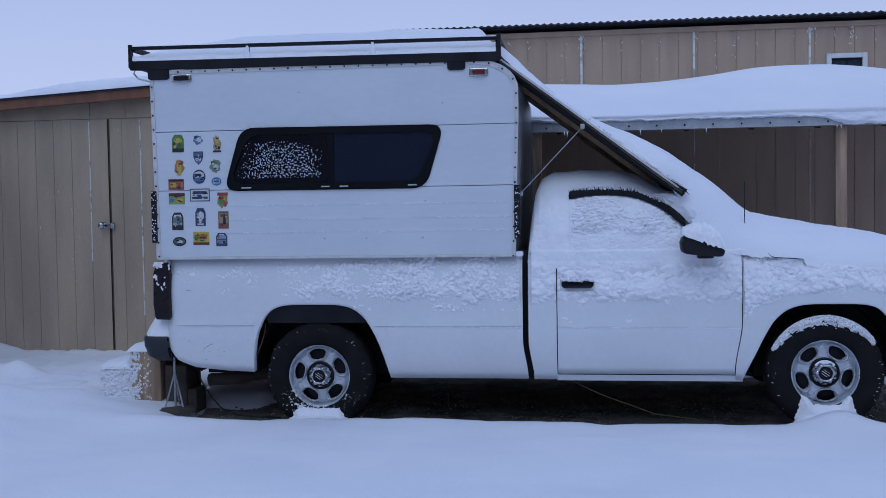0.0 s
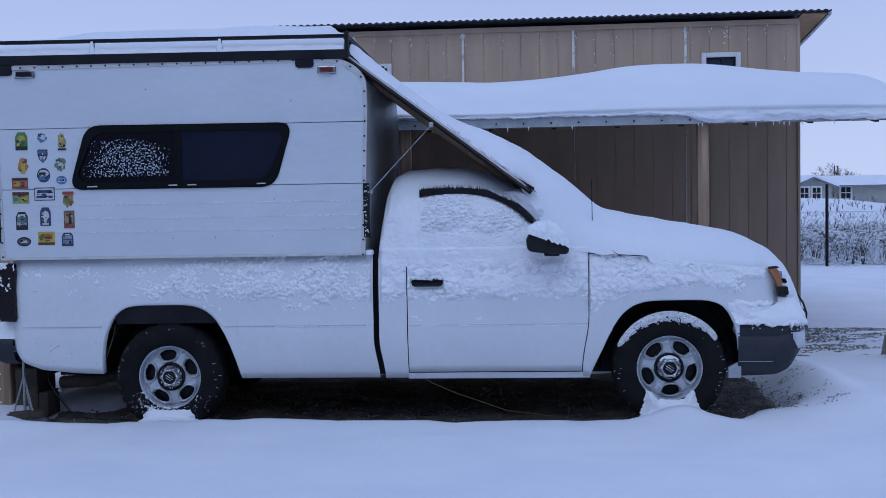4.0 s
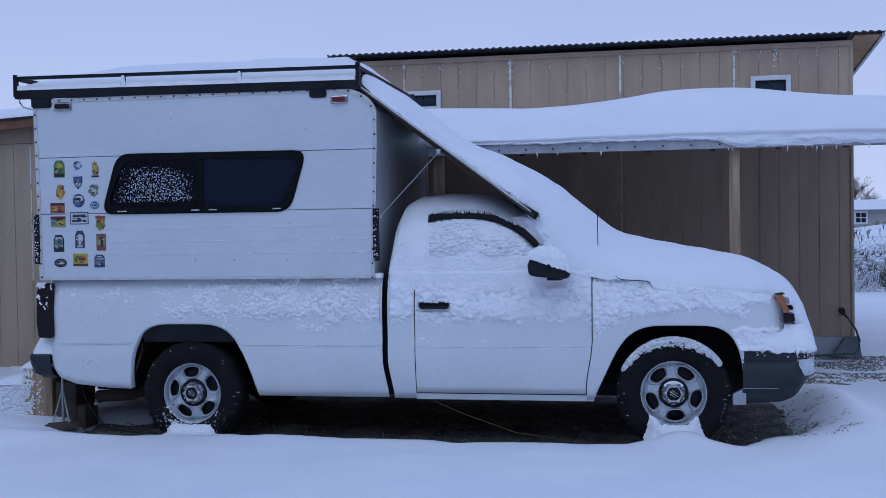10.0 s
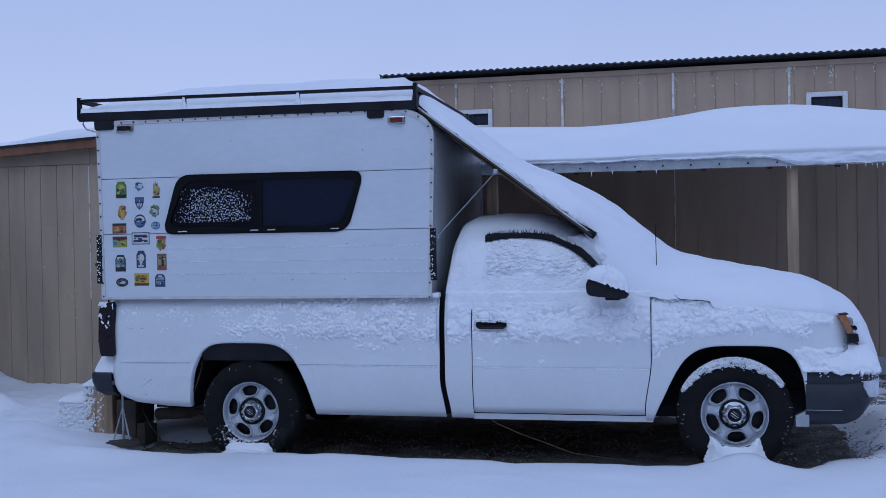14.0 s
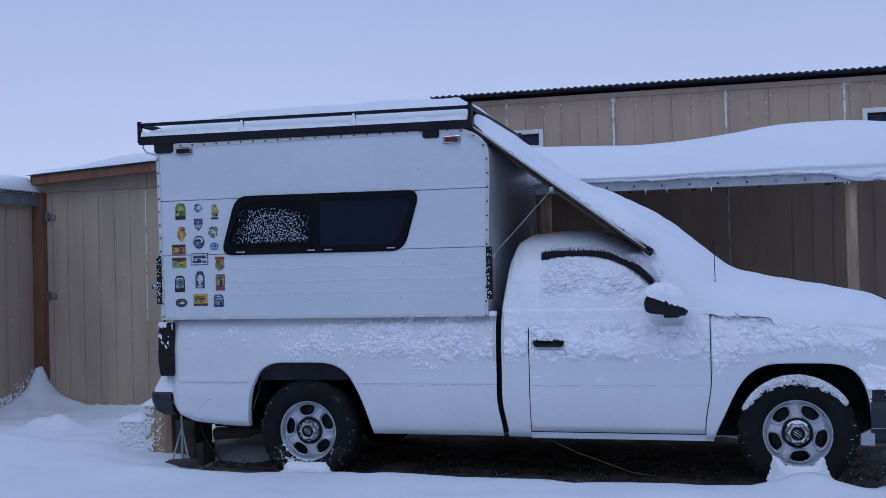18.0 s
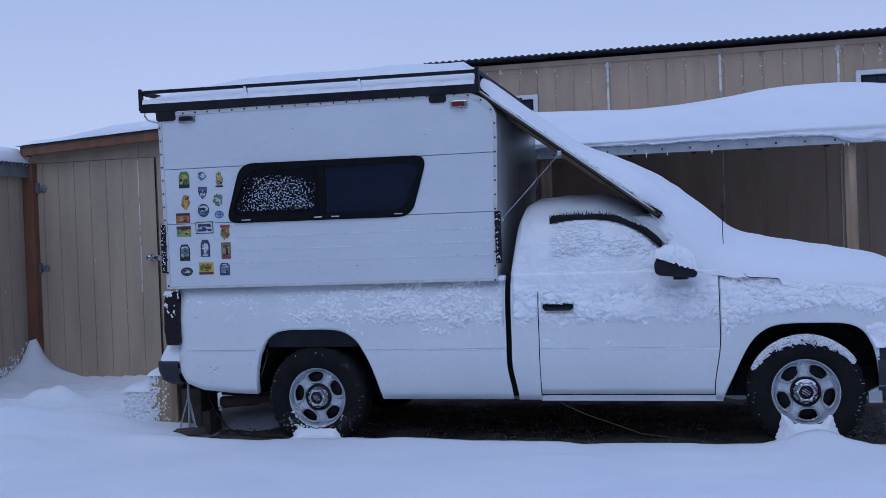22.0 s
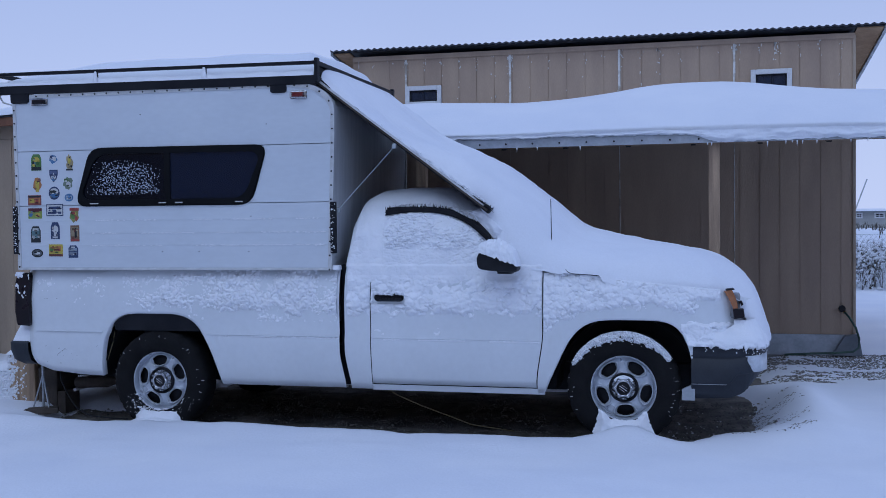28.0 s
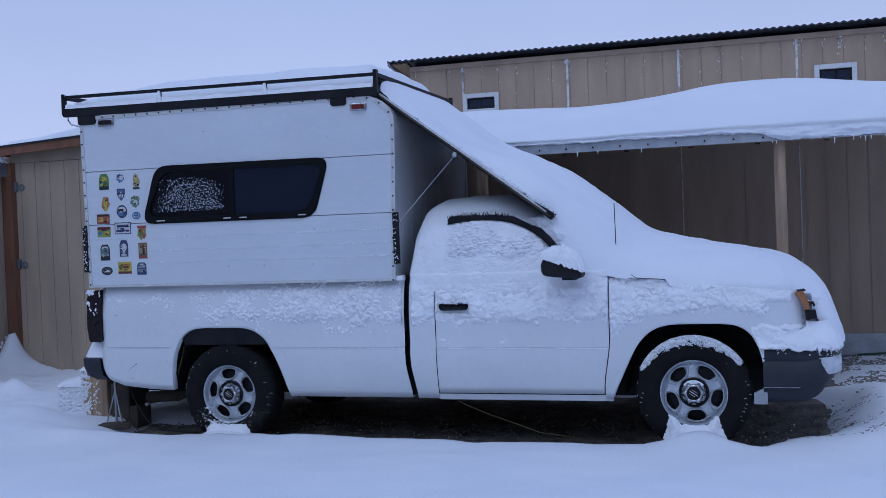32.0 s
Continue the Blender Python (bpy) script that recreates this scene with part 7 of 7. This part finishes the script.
for k in range(34):
    t = random.random()
    x, z = (-0.86 + 0.12 * t, 0.505 + 0.085 * t) if k < 16 else (random.uniform(-0.95, -0.48), random.uniform(0.44, 0.60)) if k < 28 else (-0.94 + 0.14 * t, 0.947 + 0.004 * t)
    ln, tilt = random.uniform(0.004, 0.016), random.uniform(-0.2, 0.9) if k < 28 else 0.05
    bm = bmesh.new()
    tube(bm, [(x, side_y(z) - 0.0004, z), (x + ln, side_y(z + ln * tilt) - 0.0004, z + ln * tilt)], random.uniform(0.0005, 0.0011), 5)
    part("scuff", bm, BUMPER, truck, "dark scuff in the paint")

spots = []
for k in range(350):
    x, y = (random.uniform(3.65, 4.55), random.uniform(0.15, 1.7)) if k % 5 < 3 else (random.uniform(-1.25, 0.3), random.uniform(-0.05, 1.0))
    if fbm(Vector((x * 3, y * 3, 1)), 3) > -0.05:
        spots.append((x, y, -0.008, random.uniform(0.002, 0.007), 0.5))
tagged(new("snow_dust", blobs("snow_dust", spots, CRUST, 0.006, 60)), "grains of snow blown onto the bare gravel", "snow", kind="stuff")

# ---- distance ----
fence = thing("chain_link_fence", (9, 14, 0), "chain-link fence with dark steel posts in front of snowy weeds", "fence")
FY = 14.0
verts, faces = [], []


def wire(a, b, r=0.0035):
    a, b = Vector(a), Vector(b)
    d = (b - a).normalized()
    u = d.cross(Vector((0, 1, 0))).normalized() * r
    w = Vector((0, r, 0))
    k = len(verts)
    for p in (a, b):
        verts.extend((p + u, p - u * 0.5 + w, p - u * 0.5 - w))
    for i in range(3):
        faces.append((k + i, k + (i + 1) % 3, k + 3 + (i + 1) % 3, k + 3 + i))


z0, z1 = 0.16, 1.16
for k in range(-16, 110):
    x = 5.0 + k * 0.085
    wire((x, FY, z0), (x + (z1 - z0) * 0.75, FY + 0.004, z1))
    wire((x, FY, z1), (x + (z1 - z0) * 0.75, FY - 0.004, z0))
wire((4, FY, z1), (15, FY, z1), 0.006)
me = bpy.data.meshes.new("mesh")
me.from_pydata(verts, [], faces)
me.materials.append(GALV)
part("mesh", me, GALV, fence, "galvanised diamond mesh")
for x in (5.4, 8.42, 11.4, 14.4):
    part("post", boxes((x - 0.025, x + 0.025, FY - 0.05, FY - 0.012, 0.0, 1.70), (x - 0.008, x + 0.008, FY - 0.09, FY - 0.05, 0.0, 1.70)), BLACK, fence, "dark steel T-post")


def weeds(name, count, x0, x1, y0, y1, h, mat, label, thick=0.006):
    vs, fs = [], []
    for _ in range(count):
        x, y = random.uniform(x0, x1), random.uniform(y0, y1)
        z = snow_height(x, y)
        ht = h * random.uniform(0.35, 1.0)
        for _b in range(5):
            a = random.random() * 6.28
            lean = random.uniform(0.1, 0.55) * ht
            bx, by = math.cos(a), math.sin(a)
            k = len(vs)
            t = thick * random.uniform(0.6, 1.4)
            vs += [(x - by * t, y + bx * t, z - 0.02), (x + by * t, y - bx * t, z - 0.02), (x + bx * lean * 0.5, y + by * lean * 0.5, z + ht * 0.65), (x + bx * lean + t, y + by * lean, z + ht), (x + bx * lean * 0.45 + t, y + by * lean * 0.5 + t, z + ht * 0.6)]
            fs += [(k, k + 1, k + 4, k + 2), (k + 2, k + 4, k + 3)]
    m = bpy.data.meshes.new(name)
    m.from_pydata(vs, [], fs)
    m.materials.append(mat)
    return tagged(new(name, m), label, "weeds", kind="stuff")


weeds("dry_weeds", 4600, 4.5, 17, FY + 0.3, FY + 9, 0.55, GRASS, "dry dark weeds poking through the snow behind the fence", 0.011)
weeds("dry_weeds", 500, 5, 20, FY + 10, FY + 24, 0.26, GRASS, "scattered dark weeds on the snowy rise", 0.009)
weeds("snowy_stems", 2200, 4.5, 17, FY + 0.2, FY + 9, 0.50, SNOW, "weed stems coated thick with snow behind the fence", 0.016)
spots = []
for k in range(11000):
    x, y = random.uniform(4.5, 17), FY + 0.2 + 9 * random.random() ** 1.4
    spots.append((x, y, snow_height(x, y) + random.random() ** 1.6 * 0.62 * smooth01((y - FY) / 1.0), random.uniform(0.014, 0.040), random.uniform(0.55, 0.95)))
tagged(new("snowy_brush", blobs("snowy_brush", spots, SNOW, 0.03, 16)), "low brush bent under clumps of snow behind the fence", "brush", kind="stuff")


def far_house(x, y, wide, eave, top, label, gable=None):
    h = thing("house", (x + wide / 2, y + 4, 0), label, "house", group="houses far off")
    part("wall", boxes((x, x + wide, y, y + 8, 0, eave)), HOUSE, h)
    bm = bmesh.new()
    v = [bm.verts.new(p) for p in ((x - 0.5, y - 0.5, eave), (x + wide + 0.5, y - 0.5, eave), (x + wide + 0.2, y + 4, top), (x - 0.2, y + 4, top), (x + wide + 0.5, y + 8.5, eave), (x - 0.5, y + 8.5, eave))]
    for q in ((0, 1, 2, 3), (3, 2, 4, 5), (0, 3, 5), (1, 4, 2), (0, 5, 4, 1)):
        bm.faces.new([v[i] for i in q])
    part("roof", bm, SNOW, h, "snow-covered roof")
    part("gutter", boxes((x - 0.5, x + wide + 0.5, y - 0.62, y - 0.5, eave - 0.12, eave)), DRIP, h)
    if gable:
        gx0, gx1, gt = gable
        part("gable_wall", prism(bmesh.new(), [(gx0 + 0.5, 0), (gx1 - 0.5, 0), (gx1 - 0.5, eave), ((gx0 + gx1) / 2, gt - 0.25), (gx0 + 0.5, eave)], y - 1.2, y + 0.2), HOUSE, h)
        m = (gx0 + gx1) / 2
        for s in (-1, 1):
            e = gx0 if s < 0 else gx1
            part("roof", prism(bmesh.new(), [(e, eave - 0.15), (m, gt - 0.1), (m, gt + 0.1), (e, eave + 0.1)], y - 1.7, y + 4), SNOW, h)
            part("barge_board", prism(bmesh.new(), [(e, eave - 0.3), (m, gt - 0.25), (m, gt - 0.1), (e, eave - 0.15)], y - 1.72, y - 1.6), DRIP, h)
    return h


def far_window(h, x, z, w, ht, y):
    win = part("window", boxes((x - 0.12, x + w + 0.12, y - 0.1, y - 0.02, z - 0.12, z + ht + 0.12)), WHITE_FRAME, h)
    for a in (0, 1):
        for b in (0, 1):
            part("pane", boxes((x + a * w / 2 + 0.04, x + (a + 1) * w / 2 - 0.04, y - 0.14, y - 0.08, z + b * ht / 2 + 0.04, z + (b + 1) * ht / 2 - 0.04)), BLACK, win)


hh = far_house(22.2, 90, 22, 2.25, 3.2, "low pale house with a gable and snow on its roof", gable=(26.6, 31.0, 3.15))
far_window(hh, 27.7, 1.05, 0.75, 1.05, 88.8)
far_window(hh, 28.75, 1.05, 0.75, 1.05, 88.8)
far_window(hh, 22.8, 1.1, 0.9, 0.9, 90)
far_window(hh, 31.6, 1.05, 0.9, 1.05, 90)
far_window(hh, 36.0, 1.05, 0.9, 1.05, 90)


low = far_house(14.5, 120, 10.0, 2.05, 2.35, "long low pale building under snow in the distance")
far_window(low, 21.25, 1.35, 0.5, 0.4, 120)
far_window(low, 23.25, 1.35, 0.85, 0.4, 120)
slanted = thing("leaning_pole", (9.6, 40, 0), "thin leaning pole standing in the snowy field", "pole")
part("shaft", tube(bmesh.new(), [(9.6, 40, 0.0), (10.7, 40, 3.05)], 0.03, 6), GALV, slanted)


def bare_tree(x, y, z, height, seed, label):
    rnd = random.Random(seed)
    tree = thing("bare_tree", (x, y, z), label, "tree", group="bare trees far off")
    trunk, crown = bmesh.new(), bmesh.new()

    def grow(bm, p, d, ln, r, depth):
        q = p + d * ln
        mid = (p + q) / 2 + Vector((rnd.uniform(-1, 1), rnd.uniform(-1, 1), 0)) * ln * 0.05
        tube(bm, [p, mid, q], [r, r * 0.85, r * 0.7], 5)
        if depth == 0:
            return
        for _ in range(3 if depth > 1 else 5):
            nd = (d + Vector((rnd.uniform(-1, 1), rnd.uniform(-1, 1), rnd.uniform(-0.25, 0.6))) * 0.75).normalized()
            grow(crown, q if rnd.random() < 0.6 else mid, nd, ln * rnd.uniform(0.6, 0.85), r * 0.6, depth - 1)
    grow(trunk, Vector((x, y, z)), Vector((0.05, 0, 1)), height * 0.26, height * 0.026, 0)
    for k in range(5):
        a = k * 1.3
        grow(crown, Vector((x, y, z + height * (0.18 + 0.02 * k))), Vector((math.cos(a) * 0.7, math.sin(a) * 0.7, 1)).normalized(), height * 0.20, height * 0.011, 5)
    part("trunk", trunk, BARK, tree)
    part("crown", crown, BARK, tree, "bare branches")
    return tree


bare_tree(25.4, 106, 0.0, 7.6, 3, "bare winter tree behind the far house")
bare_tree(36.8, 108, 0.0, 5.6, 5, "bare winter tree behind the far house")

for x, y, h in ((37.6, 112, 4.7), (37.95, 112, 4.6)):
    p = thing("utility_pole", (x, y, 0), "thin dark pole beyond the far house", "pole", group="far poles")
    part("shaft", tube(bmesh.new(), [(x, y, 0), (x, y, h)], 0.06, 6), BARK, p)
